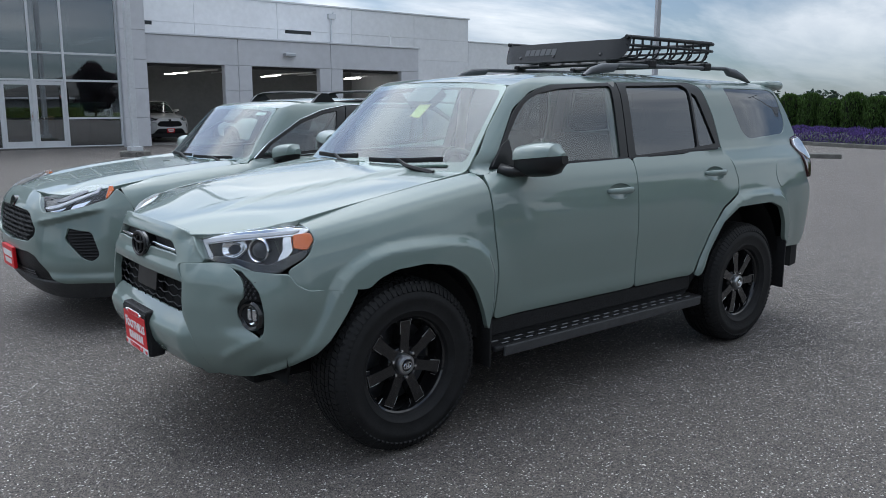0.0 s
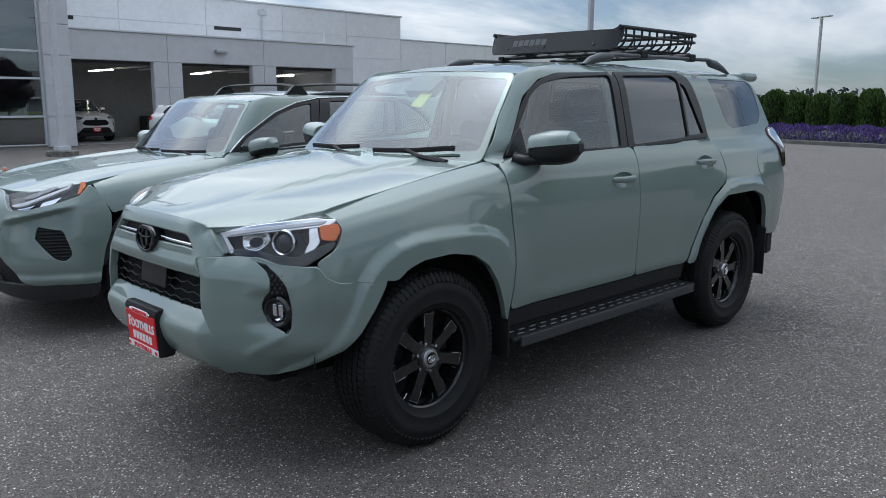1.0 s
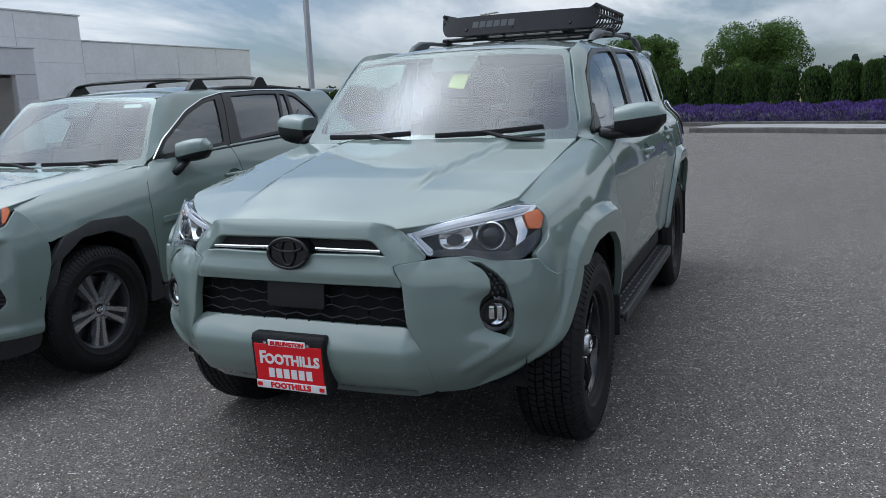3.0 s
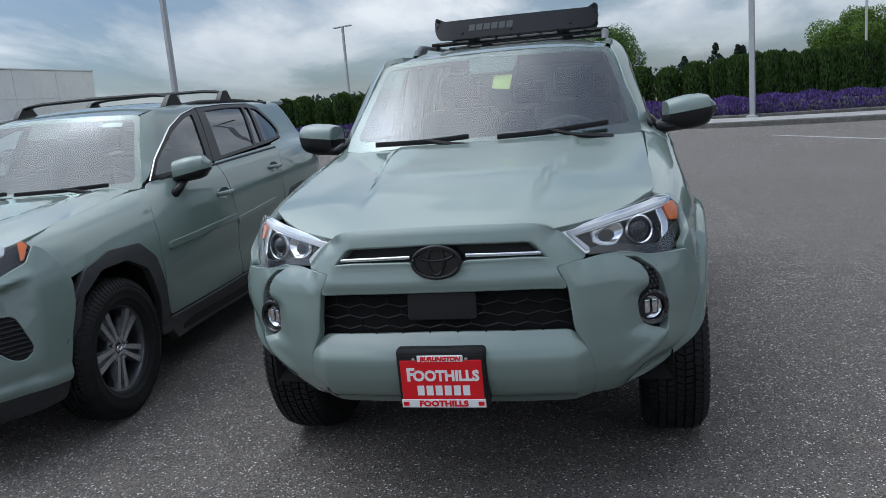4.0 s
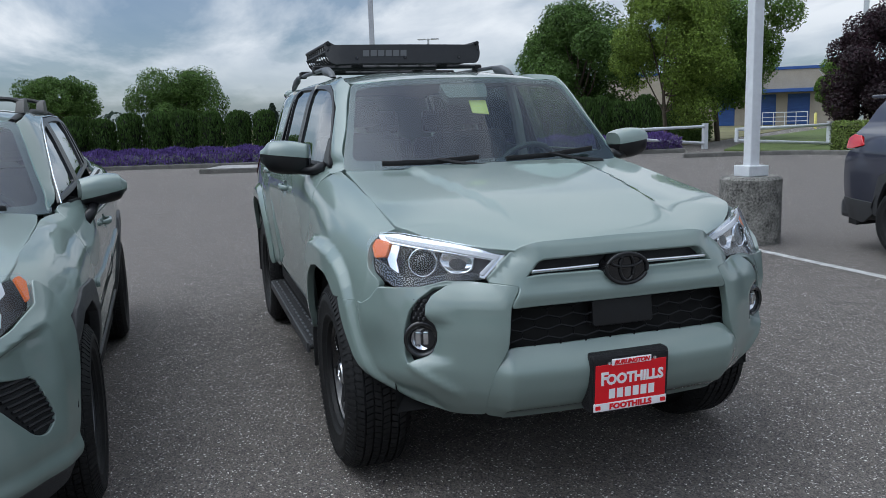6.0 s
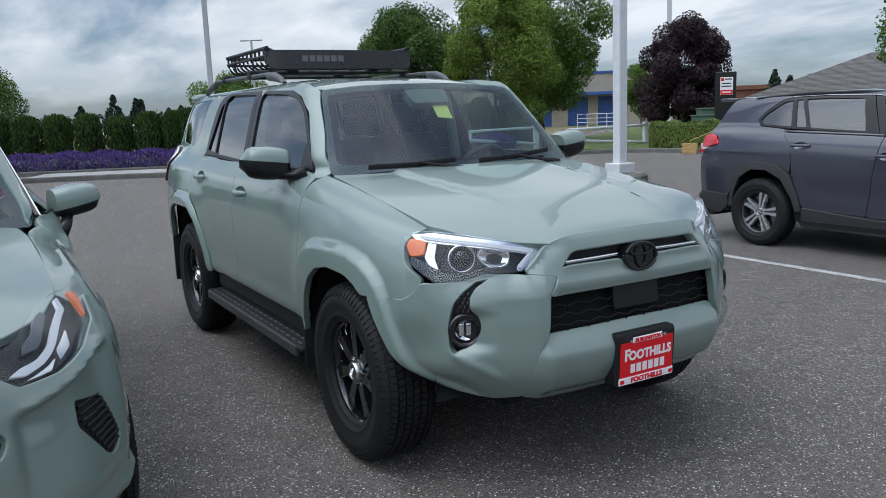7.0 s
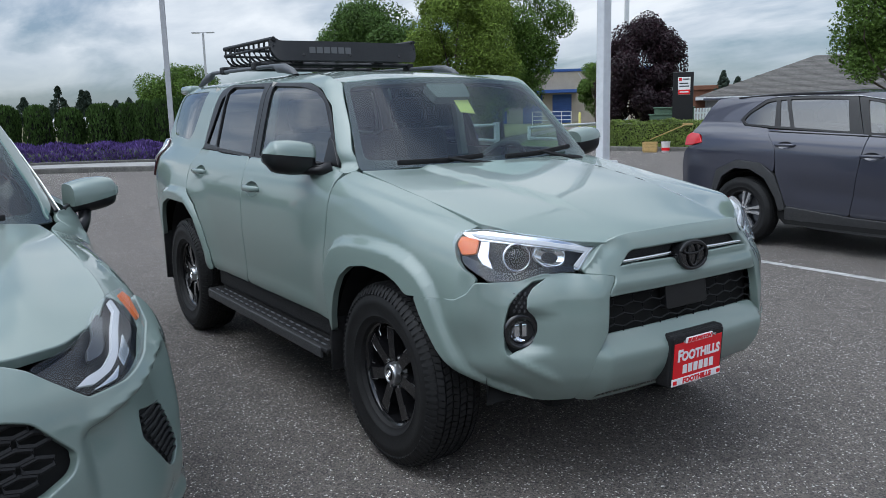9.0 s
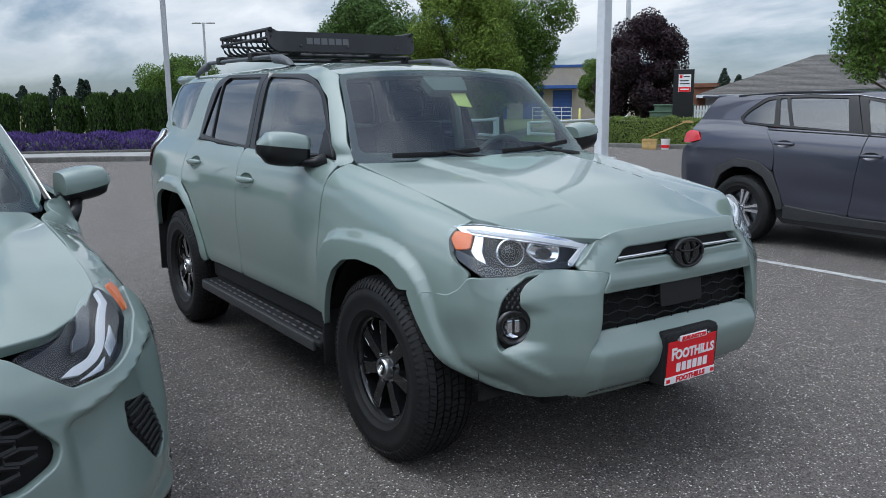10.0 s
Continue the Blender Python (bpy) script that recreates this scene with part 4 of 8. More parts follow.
# ---- the sage-green off-road wagon: its surfaces (x forward from the front axle, y left, z up) ----
SUV_DOOR = curve((0.40, 0.85), (0.50, 0.872), (0.60, 0.893), (0.75, 0.910), (0.90, 0.920), (1.00, 0.919), (1.10, 0.906), (1.18, 0.886), (1.25, 0.852), (1.30, 0.815))
SUV_FEND = curve((-0.02, 0.70), (0.0, 0.742), (0.018, 0.790), (0.045, 0.840), (0.09, 0.878), (0.17, 0.903), (0.28, 0.914), (0.40, 0.918), (0.60, 0.905), (0.75, 0.88))
SUV_EDGE = curve((-0.60, 1.262), (-0.47, 1.245), (-0.20, 1.205), (0.10, 1.155), (0.30, 1.122), (0.49, 1.085), (0.60, 1.06))
SUV_PLAN = curve((-4.0, -0.25), (-3.90, -0.16), (-3.75, -0.075), (-3.5, -0.03), (-3.0, -0.004), (-2.6, 0.0), (-0.10, 0.0), (0.15, -0.010), (0.30, -0.028), (0.42, -0.042), (0.485, -0.047), (0.53, -0.066), (0.565, -0.088), (0.62, -0.13))


FLARE_F = [(-0.494, 0.30), (-0.494, 0.66), (-0.486, 0.78), (-0.452, 0.87), (-0.39, 0.925), (-0.30, 0.957), (-0.15, 0.972), (0.0, 0.974), (0.12, 0.966), (0.22, 0.942), (0.30, 0.900), (0.352, 0.855), (0.392, 0.795), (0.430, 0.704), (0.495, 0.566), (0.59, 0.428), (0.62, 0.38), (0.62, 0.30)]
FLARE_R = [(-3.352, 0.40), (-3.352, 0.66), (-3.330, 0.80), (-3.262, 0.925), (-3.17, 0.985), (-3.02, 1.010), (-2.80, 1.014), (-2.64, 1.000), (-2.552, 0.962), (-2.464, 0.915), (-2.352, 0.79), (-2.255, 0.617), (-2.218, 0.53), (-2.20, 0.40)]


def suv_ledge(x, z):
    """1 on the wheel-arch mouldings, 0 beyond their crease."""
    for poly, x0, x1 in ((FLARE_F, -0.55, 0.68), (FLARE_R, -3.42, -2.14)):
        if x0 < x < x1 and z < 1.08:
            d = edge_far(poly, x, z)
            if d > 0.03:
                return 1.0 if inside(poly, x, z) else 0.0
            return smooth(-0.025, 0.025, d if inside(poly, x, z) else -d)
    return 0.0


def suv_flare(x, z):
    """How far the wheel arches stand out."""
    out = 0.0
    for cx, cz, a, b in ((0.0, 0.36, 0.545, 0.56), (-2.79, 0.36, 0.545, 0.60)):
        r = ((abs(x - cx) / a) ** 3.0 + (max(z - cz, 0) / b) ** 3.0) ** (1 / 3.0)
        out = max(out, 0.016 * (1 - smooth(1.0, 1.36, r)))
    return out + 0.032 * suv_ledge(x, z)


def suv_side(x, z):
    k = smooth(-0.80, -0.50, x)
    y = SUV_DOOR(z) * (1 - k) + SUV_FEND(SUV_EDGE(x) - z) * k
    y += 0.010 * math.exp(-((z - 0.56) / 0.05) ** 2) * (1 - k) * smooth(-2.5, -2.2, x)
    return (x, y + SUV_PLAN(x) + suv_flare(x, z), z)


SUV_GLASS_Y = curve((1.20, 0.822), (1.28, 0.800), (1.50, 0.734), (1.62, 0.694), (1.675, 0.666), (1.71, 0.628), (1.735, 0.575), (1.75, 0.50))


def suv_green(x, z):
    return (x, SUV_GLASS_Y(z) - 0.085 * smooth(-2.9, -4.0, x) - 0.02 * smooth(-1.2, -0.6, x), z)


def suv_roof(x, y):
    return (x, y, SUV_ROOF_X(x) - 0.045 * (abs(y) / 0.60) ** 2.6 + 0.006 * math.exp(-((abs(y) - 0.30) / 0.07) ** 2) * smooth(-1.0, -1.4, x))


SUV_ROOF_X = curve((-3.7, 1.700), (-3.4, 1.742), (-3.0, 1.766), (-2.3, 1.776), (-1.6, 1.768), (-1.1, 1.737), (-0.86, 1.702), (-0.72, 1.672))
SUV_HOOD_C = curve((-0.60, 1.268), (-0.45, 1.255), (-0.20, 1.228), (0.10, 1.192), (0.40, 1.147), (0.60, 1.110), (0.75, 1.074), (0.82, 1.045), (0.86, 1.01))
SUV_HOOD_D = curve((-0.60, 0.006), (-0.45, 0.010), (-0.20, 0.022), (0.10, 0.036), (0.40, 0.042), (0.49, 0.050), (0.60, 0.095), (0.775, 0.25), (0.84, 0.32))


def suv_hood(x, y):
    a = abs(y)
    wide = 0.30 + 0.12 * smooth(0.7, -0.4, x)
    ridge = 0.019 * (1 - smooth(wide, wide + 0.042, a)) * smooth(0.72, 0.35, x) * smooth(-0.5, -0.34, x)
    return (x, y, SUV_HOOD_C(x) - SUV_HOOD_D(x) * (a / 0.74) ** 3 + ridge)


SUV_WS_X = curve((1.15, -0.27), (1.22, -0.345), (1.25, -0.377), (1.35, -0.474), (1.50, -0.625), (1.62, -0.752), (1.668, -0.806), (1.70, -0.842), (1.76, -0.912))


def suv_screen(y, z):
    return (SUV_WS_X(z) - 0.18 * y * y, y, z)


# plan of the front, by arc length from the middle
SUV_FX = curve((0, 0.880), (0.20, 0.878), (0.40, 0.865), (0.45, 0.862), (0.48, 0.854), (0.61, 0.786), (0.74, 0.716), (0.86, 0.622), (0.98, 0.520), (1.09, 0.418), (1.20, 0.312), (1.32, 0.193))
SUV_FY = curve((0, 0.0), (0.20, 0.200), (0.40, 0.399), (0.45, 0.449), (0.48, 0.477), (0.61, 0.586), (0.74, 0.696), (0.86, 0.780), (0.98, 0.856), (1.09, 0.908), (1.20, 0.938), (1.32, 0.950))
SUV_FD = curve((0.38, -0.135), (0.42, -0.095), (0.47, -0.050), (0.54, -0.012), (0.62, 0.0), (0.72, 0.0), (0.82, -0.010), (0.90, -0.018), (0.97, -0.024), (1.03, -0.042), (1.07, -0.075))


def suv_front(s, z):
    a = abs(s)
    tx, ty = SUV_FX(a + 0.004) - SUV_FX(max(a - 0.004, 0)), SUV_FY(a + 0.004) - SUV_FY(max(a - 0.004, 0))
    n = math.hypot(tx, ty)
    nx, ny = ty / n, -tx / n
    d = SUV_FD(z)
    d = d * (1 - 0.55 * smooth(0.7, 1.15, a) * smooth(0.50, 0.62, z)) - 0.05 * smooth(0.62, 0.85, a) * smooth(0.58, 0.42, z)
    y = SUV_FY(a) + ny * d
    return (SUV_FX(a) + nx * d, y if s >= 0 else -y, z)


SUV_LAMP_P = curve((0.34, 0.815), (0.41, 0.788), (0.50, 0.760), (0.60, 0.715), (0.70, 0.650), (0.78, 0.575), (0.83, 0.505), (0.87, 0.42), (0.90, 0.33))
SUV_LAMP_K = curve((0.40, 0.30), (0.60, 0.42), (0.80, 0.62), (0.90, 0.70))


SUV_LAMP_EDGE = [(0.409, 1.012), (0.498, 0.924), (0.62, 0.921), (0.715, 0.899), (0.795, 0.892), (0.838, 0.955), (0.752, 1.080), (0.60, 1.053)]
SUV_LAMP_SINK = curve((0.40, 0.052), (0.55, 0.048), (0.76, 0.026), (0.885, 0.010), (1.0, 0.0))


def suv_roll(s, z):
    """How far nose and bumper fall back towards the headlamps."""
    d = edge_far(SUV_LAMP_EDGE, SUV_FY(s), z)
    return SUV_LAMP_SINK(s) * max(0.0, 1 - max(d - 0.004, 0.0) / 0.095) ** 1.8


def suv_lamp(y, z):
    a = abs(y)
    return (SUV_LAMP_P(a) - SUV_LAMP_K(a) * (z - 0.94) - 0.5 * max(z - 1.0, 0) ** 2 * 4, y, z)


SUV_PILLAR = curve((1.15, -0.38), (1.25, -0.475), (1.45, -0.665), (1.60, -0.805), (1.668, -0.872), (1.74, -0.95))


def suv_body(x, z):
    """Side from sill to roof, with the A-pillar turned in towards the windscreen."""
    k = smooth(1.20, 1.36, z)
    y = suv_side(x, z)[1] * (1 - k) + suv_green(x, z)[1] * k
    q = min(max((x - SUV_PILLAR(z) + 0.10) / 0.10, 0.0), 1.4)
    return (x, y - 0.045 * q * q * smooth(1.2, 1.3, z), z)

# ---- wheels ----
def tyre_meshes(R, W, rim, tread_rows=6, pitch=84, seed=1):
    """Tyre casing and tread, axis along local z, outer face up."""
    h = W / 2
    prof = [(rim - 0.012, -h * 0.78), (rim + 0.012, -h * 0.86), (rim + 0.05, -h * 0.98), ((rim + R) / 2, -h * 1.0), (R - 0.045, -h * 0.95), (R - 0.022, -h * 0.86), (R - 0.013, -h * 0.74),
            (R - 0.011, 0), (R - 0.013, h * 0.74), (R - 0.022, h * 0.86), (R - 0.045, h * 0.95), ((rim + R) / 2 + 0.012, h * 1.0), ((rim + R) / 2 + 0.008, h * 1.012), ((rim + R) / 2 - 0.006, h * 1.012), ((rim + R) / 2 - 0.01, h * 1.0),
            (rim + 0.055, h * 0.985), (rim + 0.028, h * 0.93), (rim + 0.024, h * 0.94), (rim + 0.016, h * 0.90), (rim + 0.010, h * 0.84), (rim - 0.004, h * 0.80), (rim - 0.012, h * 0.70), (rim - 0.012, -h * 0.78)]
    bm = bmesh.new()
    revolve(bm, prof, 72)
    bmesh.ops.recalc_face_normals(bm, faces=bm.faces)
    casing = bpy.data.meshes.new("casing")
    bm.to_mesh(casing)
    bm.free()
    casing.polygons.foreach_set("use_smooth", [True] * len(casing.polygons))
    casing.set_sharp_from_angle(angle=radians(35))
    casing.materials.append(M["rubber"])
    V, F = [], []
    tw = h * 1.56
    edges = [-tw / 2 + tw * k / tread_rows for k in range(tread_rows + 1)]
    rr = R
    for row in range(tread_rows):
        a0, a1 = edges[row] + 0.004, edges[row + 1] - 0.004
        outer = row in (0, tread_rows - 1)
        for p in range(pitch):
            step = 2 * math.pi / pitch
            for half in ((0.0, 0.82),):
                t0 = (p + half[0] + 0.29 * row) * step
                t1 = t0 + half[1] * step
                sk = (0.30 if row % 2 else -0.30) * step
                base = len(V)
                for zz, sh in ((a0, 0.0), (a1, sk)):
                    drop = 0.010 if outer and abs(zz) > tw * 0.4 else 0.0
                    for tt in (t0, t1):
                        for r in (rr - 0.014 - drop, rr - drop):
                            V.append((r * math.cos(tt + sh), r * math.sin(tt + sh), zz))
                for q in ((1, 3, 7, 5), (0, 1, 5, 4), (2, 6, 7, 3), (0, 2, 3, 1), (4, 5, 7, 6)):
                    F.append(tuple(base + k for k in q))
        if outer:
            for p in range(pitch):
                step = 2 * math.pi / pitch
                t0 = (p + 0.29 * row) * step
                t1 = t0 + 0.55 * step
                base = len(V)
                s = 1 if row else -1
                for zz, r in ((s * tw / 2 * 0.985, R - 0.012), (s * h * 0.985, R - 0.050)):
                    for tt in (t0, t1):
                        for lift in (-0.012, 0.003):
                            V.append(((r + lift) * math.cos(tt), (r + lift) * math.sin(tt), zz + s * (0.003 if lift > 0 else -0.01)))
                for q in ((1, 3, 7, 5), (0, 1, 5, 4), (2, 6, 7, 3), (4, 5, 7, 6)):
                    F.append(tuple(base + k for k in q))
    tread = bpy.data.meshes.new("tread")
    tread.from_pydata(V, [], F)
    bm = bmesh.new()
    bm.from_mesh(tread)
    bmesh.ops.recalc_face_normals(bm, faces=bm.faces)
    bm.to_mesh(tread)
    bm.free()
    tread.materials.append(M["rubber"])
    return casing, tread


def rim_meshes(rim, W, spokes, kind):
    """Barrel, spokes, hub and face edge pieces; axis along local z, outer face up."""
    h = W / 2
    out = []
    bm = bmesh.new()
    revolve(bm, [(rim - 0.010, -h * 0.75), (rim - 0.030, -h * 0.65), (rim - 0.034, h * 0.35), (rim - 0.020, h * 0.62), (rim - 0.006, h * 0.70), (rim + 0.004, h * 0.78), (rim + 0.008, h * 0.74), (rim - 0.004, h * 0.60), (rim - 0.012, -h * 0.70), (rim - 0.010, -h * 0.75)], 64)
    bmesh.ops.recalc_face_normals(bm, faces=bm.faces)
    out.append(("rim_barrel", bm, "gloss_black" if kind == "black" else "alloy_dark"))
    zc, ze = h * 0.42, h * 0.62
    if kind == "black":
        for k in range(spokes):
            bm = bmesh.new()
            m = pose(0, 0, 0, 0, 0, 360 / spokes * k)
            # a broad flat spoke over a sunk rib, stepped where it meets the rim
            prism(bm, rounded([(0.060, -0.027), (rim * 0.50, -0.030), (rim - 0.028, -0.031), (rim - 0.028, 0.031), (rim * 0.50, 0.030), (0.060, 0.027)], 0.003, 2), zc - 0.035, ze - 0.006, None, 0.006)
            prism(bm, rounded([(rim - 0.060, -0.040), (rim - 0.012, -0.052), (rim - 0.012, 0.052), (rim - 0.060, 0.040)], 0.006, 2), zc - 0.03, ze - 0.022, None, 0.006)
            for v in bm.verts:
                v.co.z -= 0.10 * max(0.0, rim * 0.62 - v.co.x) * 0.6
            bmesh.ops.transform(bm, matrix=m, verts=bm.verts)
            out.append(("spoke", bm, "gloss_black"))
            bm = bmesh.new()
            tube(bm, [(rim * 0.62, 0.0265, ze - 0.008), (rim - 0.034, 0.027, ze - 0.008)], 0.0022, 5)
            tube(bm, [(rim - 0.033, -0.027, ze - 0.008), (rim - 0.033, 0.027, ze - 0.008)], 0.0026, 5)
            tube(bm, [(rim - 0.058, -0.041, ze - 0.023), (rim - 0.018, -0.050, ze - 0.023)], 0.0020, 5)
            bmesh.ops.transform(bm, matrix=m, verts=bm.verts)
            out.append(("spoke_edge", bm, "chrome_satin"))
    else:
        for k in range(spokes):
            bm = bmesh.new()
            m = pose(0, 0, 0, 0, 0, 360 / spokes * k)
            # a forked spoke: two bright prongs that spread towards the rim, over a dark web
            for q in (-1, 1):
                prism(bm, [(0.040, q * 0.003), (rim * 0.45, q * 0.008), (rim - 0.008, q * 0.018), (rim - 0.008, q * 0.056), (rim * 0.45, q * 0.036), (0.040, q * 0.026)][::q], zc - 0.02, ze - 0.004, None, 0.004)
            bmesh.ops.transform(bm, matrix=m, verts=bm.verts)
            out.append(("spoke", bm, "machined"))
            bm = bmesh.new()
            prism(bm, [(0.040, -0.030), (rim * 0.45, -0.036), (rim - 0.012, -0.062), (rim - 0.012, 0.062), (rim * 0.45, 0.036), (0.040, 0.030)], zc - 0.035, ze - 0.024, None, 0.006)
            bmesh.ops.transform(bm, matrix=m, verts=bm.verts)
            out.append(("spoke_web", bm, "alloy_dark"))
    bm = bmesh.new()
    wide = 0.086 if kind == "black" else 0.072
    revolve(bm, [(0.0, zc + 0.004), (wide - 0.012, zc + 0.004), (wide - 0.006, zc + 0.010), (wide, zc + 0.004), (wide + 0.008, zc - 0.012), (wide + 0.010, zc - 0.05), (0.0, zc - 0.05)], 36)
    bmesh.ops.recalc_face_normals(bm, faces=bm.faces)
    out.append(("hub", bm, "gloss_black" if kind == "black" else "alloy_dark"))
    for k in range(6 if kind == "black" else 5):
        a = 2 * math.pi * (k + 0.5) / (6 if kind == "black" else 5)
        bm = bmesh.new()
        revolve(bm, [(0.0, 0.020), (0.007, 0.019), (0.0095, 0.012), (0.0095, 0.0), (0.0, 0.0)], 6, Matrix.Translation((0.0655 * math.cos(a), 0.0655 * math.sin(a), zc)))
        bmesh.ops.recalc_face_normals(bm, faces=bm.faces)
        out.append(("lug_nut", bm, "chrome"))
    bm = bmesh.new()
    top = zc + (0.040 if kind == "black" else 0.012)
    revolve(bm, [(0.029, top - 0.004), (0.031, top), (0.041, top - 0.003), (0.047, top - 0.012), (0.049, zc), (0.0, zc)], 36)
    bmesh.ops.recalc_face_normals(bm, faces=bm.faces)
    out.append(("cap_ring", bm, "chrome_satin" if kind == "black" else "machined"))
    bm = bmesh.new()
    revolve(bm, [(0.0, top - 0.001), (0.024, top - 0.002), (0.030, top - 0.005), (0.030, zc), (0.0, zc)], 36)
    bmesh.ops.recalc_face_normals(bm, faces=bm.faces)
    out.append(("centre_cap", bm, "gloss_black"))
    bm = bmesh.new()
    for rx, ry in ((0.021, 0.014), (0.0075, 0.013)):
        tube(bm, [(rx * math.cos(a), ry * math.sin(a), top + 0.001) for a in [2 * math.pi * i / 24 for i in range(24)]], 0.0026, 6, closed=True)
    tube(bm, [(-0.013, 0.006, top + 0.001), (0, 0.004, top + 0.001), (0.013, 0.006, top + 0.001)], 0.0022, 6)
    out.append(("cap_mark", bm, "chrome"))
    bm = bmesh.new()
    revolve(bm, [(0.0, 0.0), (rim * 0.80, 0.0), (rim * 0.80, -0.02), (0.0, -0.02)], 40, Matrix.Translation((0, 0, -h * 0.1)))
    bmesh.ops.recalc_face_normals(bm, faces=bm.faces)
    out.append(("brake_disc", bm, "alloy_dark"))
    return out


def wheel_set(R, W, rim, spokes, kind):
    casing, tread = tyre_meshes(R, W, rim)
    pieces = []
    for name, bm, mt in rim_meshes(rim, W, spokes, kind):
        me = bpy.data.meshes.new(name)
        bm.to_mesh(me)
        bm.free()
        me.polygons.foreach_set("use_smooth", [True] * len(me.polygons))
        me.set_sharp_from_angle(angle=radians(30))
        me.materials.append(M[mt])
        pieces.append((name, me))
    return casing, tread, pieces


def add_wheel(parent, x, y, z, ws, turn=0.0, steer=0.0):
    casing, tread, pieces = ws
    side = 1 if y > 0 else -1
    # outer face to the left for y > 0, to the right otherwise
    rot = Matrix.Rotation(radians(steer), 4, "Z") @ Matrix.Rotation(radians(-90 * side), 4, "X") @ Matrix.Rotation(radians(turn), 4, "Z")
    w = part("wheel", tread, None, parent, "black tyre on an alloy wheel")
    w.matrix_basis = Matrix.Translation((x, y, z)) @ rot
    part("tyre", casing, None, w)
    for name, me in pieces:
        part(name, me, None, w)
    return w

# ---- fittings of the off-road wagon ----
def suv_lamps(car, lamp):
    outline = rounded([(0.409, 1.012), (0.498, 0.924), (0.62, 0.921), (0.715, 0.899), (0.795, 0.892), (0.838, 0.955), (0.846, 1.025), (0.815, 1.072), (0.752, 1.080), (0.60, 1.053)], [0.006, 0.01, 0.03, 0.02, 0.03, 0.04, 0.03, 0.03, 0.03, 0.03], 4)

    def deep(d):
        def f(u, v):
            e = 1e-3
            n = (lamp(u + e, v) - lamp(u - e, v)).cross(lamp(u, v + e) - lamp(u, v - e)).normalized()
            return lamp(u, v) - n * d
        return f
    L, _ = both("headlamp", drape(outline, deep(0.050), 0.03, rim=0.03, soft=0.0), M["lamp_dark"], car, "clear headlamp with amber corner"), 0
    left, right = L

    def add(name, me, mt, lab=""):
        if isinstance(me, bmesh.types.BMesh):
            m2 = bpy.data.meshes.new(name)
            me.to_mesh(m2)
            me.free()
            m2.polygons.foreach_set("use_smooth", [True] * len(m2.polygons))
            m2.set_sharp_from_angle(angle=radians(35))
            me = m2
        me.materials.append(M[mt])
        part(name, me, None, left, lab)
        part(name, mirrored(me), None, right, lab)
    add("lens", drape(outline, lamp, 0.03, rim=0.03, soft=0.002, lift=-0.002), "glass_lamp")
    # black lower skirt, silver brow along the top and down the inner end
    add("skirt", drape(rounded([(0.520, 0.945), (0.62, 0.945), (0.69, 0.930), (0.755, 0.925), (0.835, 0.985), (0.838, 0.955), (0.795, 0.896), (0.715, 0.903), (0.62, 0.925), (0.505, 0.928)], 0.008), deep(0.022), 0.02, rim=0.02), "gloss_black")
    add("brow", drape(rounded([(0.415, 1.010), (0.60, 1.050), (0.752, 1.076), (0.812, 1.068), (0.80, 1.048), (0.60, 1.018), (0.450, 0.988), (0.515, 0.934), (0.500, 0.930)], 0.006), deep(0.020), 0.02, rim=0.022), "reflector", "silver brow with light guide")
    add("light_guide", drape(rounded([(0.440, 1.002), (0.60, 1.036), (0.79, 1.064), (0.78, 1.054), (0.60, 1.024), (0.455, 0.993), (0.512, 0.944), (0.502, 0.940)], 0.003), deep(0.014), 0.02, rim=0.006), "lamp_white")
    add("corner_reflector", drape(rounded([(0.782, 1.045), (0.818, 1.052), (0.834, 1.025), (0.833, 0.988), (0.803, 0.995)], 0.006), deep(0.018), 0.02, rim=0.012), "amber", "amber corner reflector")
    add("side_reflector", drape(rounded([(0.756, 1.040), (0.774, 1.043), (0.800, 0.985), (0.792, 0.948), (0.775, 0.940), (0.776, 0.985)], 0.006), deep(0.024), 0.015, rim=0.012), "reflector")
    add("high_beam", drape(rounded([(0.53, 1.000), (0.625, 1.016), (0.640, 0.985), (0.605, 0.950), (0.545, 0.958)], 0.02), lambda u, v: deep(0.028 + 0.03 * max(0, 1 - ((u - 0.585) / 0.06) ** 2 - ((v - 0.983) / 0.04) ** 2))(u, v), 0.012, rim=0.01), "reflector")
    c = deep(0.034)(0.695, 0.985)
    n = Vector((0.86, 0.42, 0.12)).normalized()
    fm = Matrix.Translation(c) @ n.to_track_quat("Z", "Y").to_matrix().to_4x4()
    for prof, mt, nm in (([(0.054, -0.012), (0.053, 0.004), (0.048, 0.010), (0.044, 0.006), (0.042, -0.01)], "reflector", "projector_ring"),
                         ([(0.0, 0.016), (0.016, 0.014), (0.030, 0.006), (0.036, -0.006)], "gloss_black", "projector_lens")):
        bm = bmesh.new()
        revolve(bm, prof, 28, fm)
        bmesh.ops.recalc_face_normals(bm, faces=bm.faces)
        add(nm, bm, mt)


def ellipse(a, b, n=32, cx=0.0, cy=0.0):
    return [(cx + a * math.cos(2 * math.pi * k / n), cy + b * math.sin(2 * math.pi * k / n)) for k in range(n)]


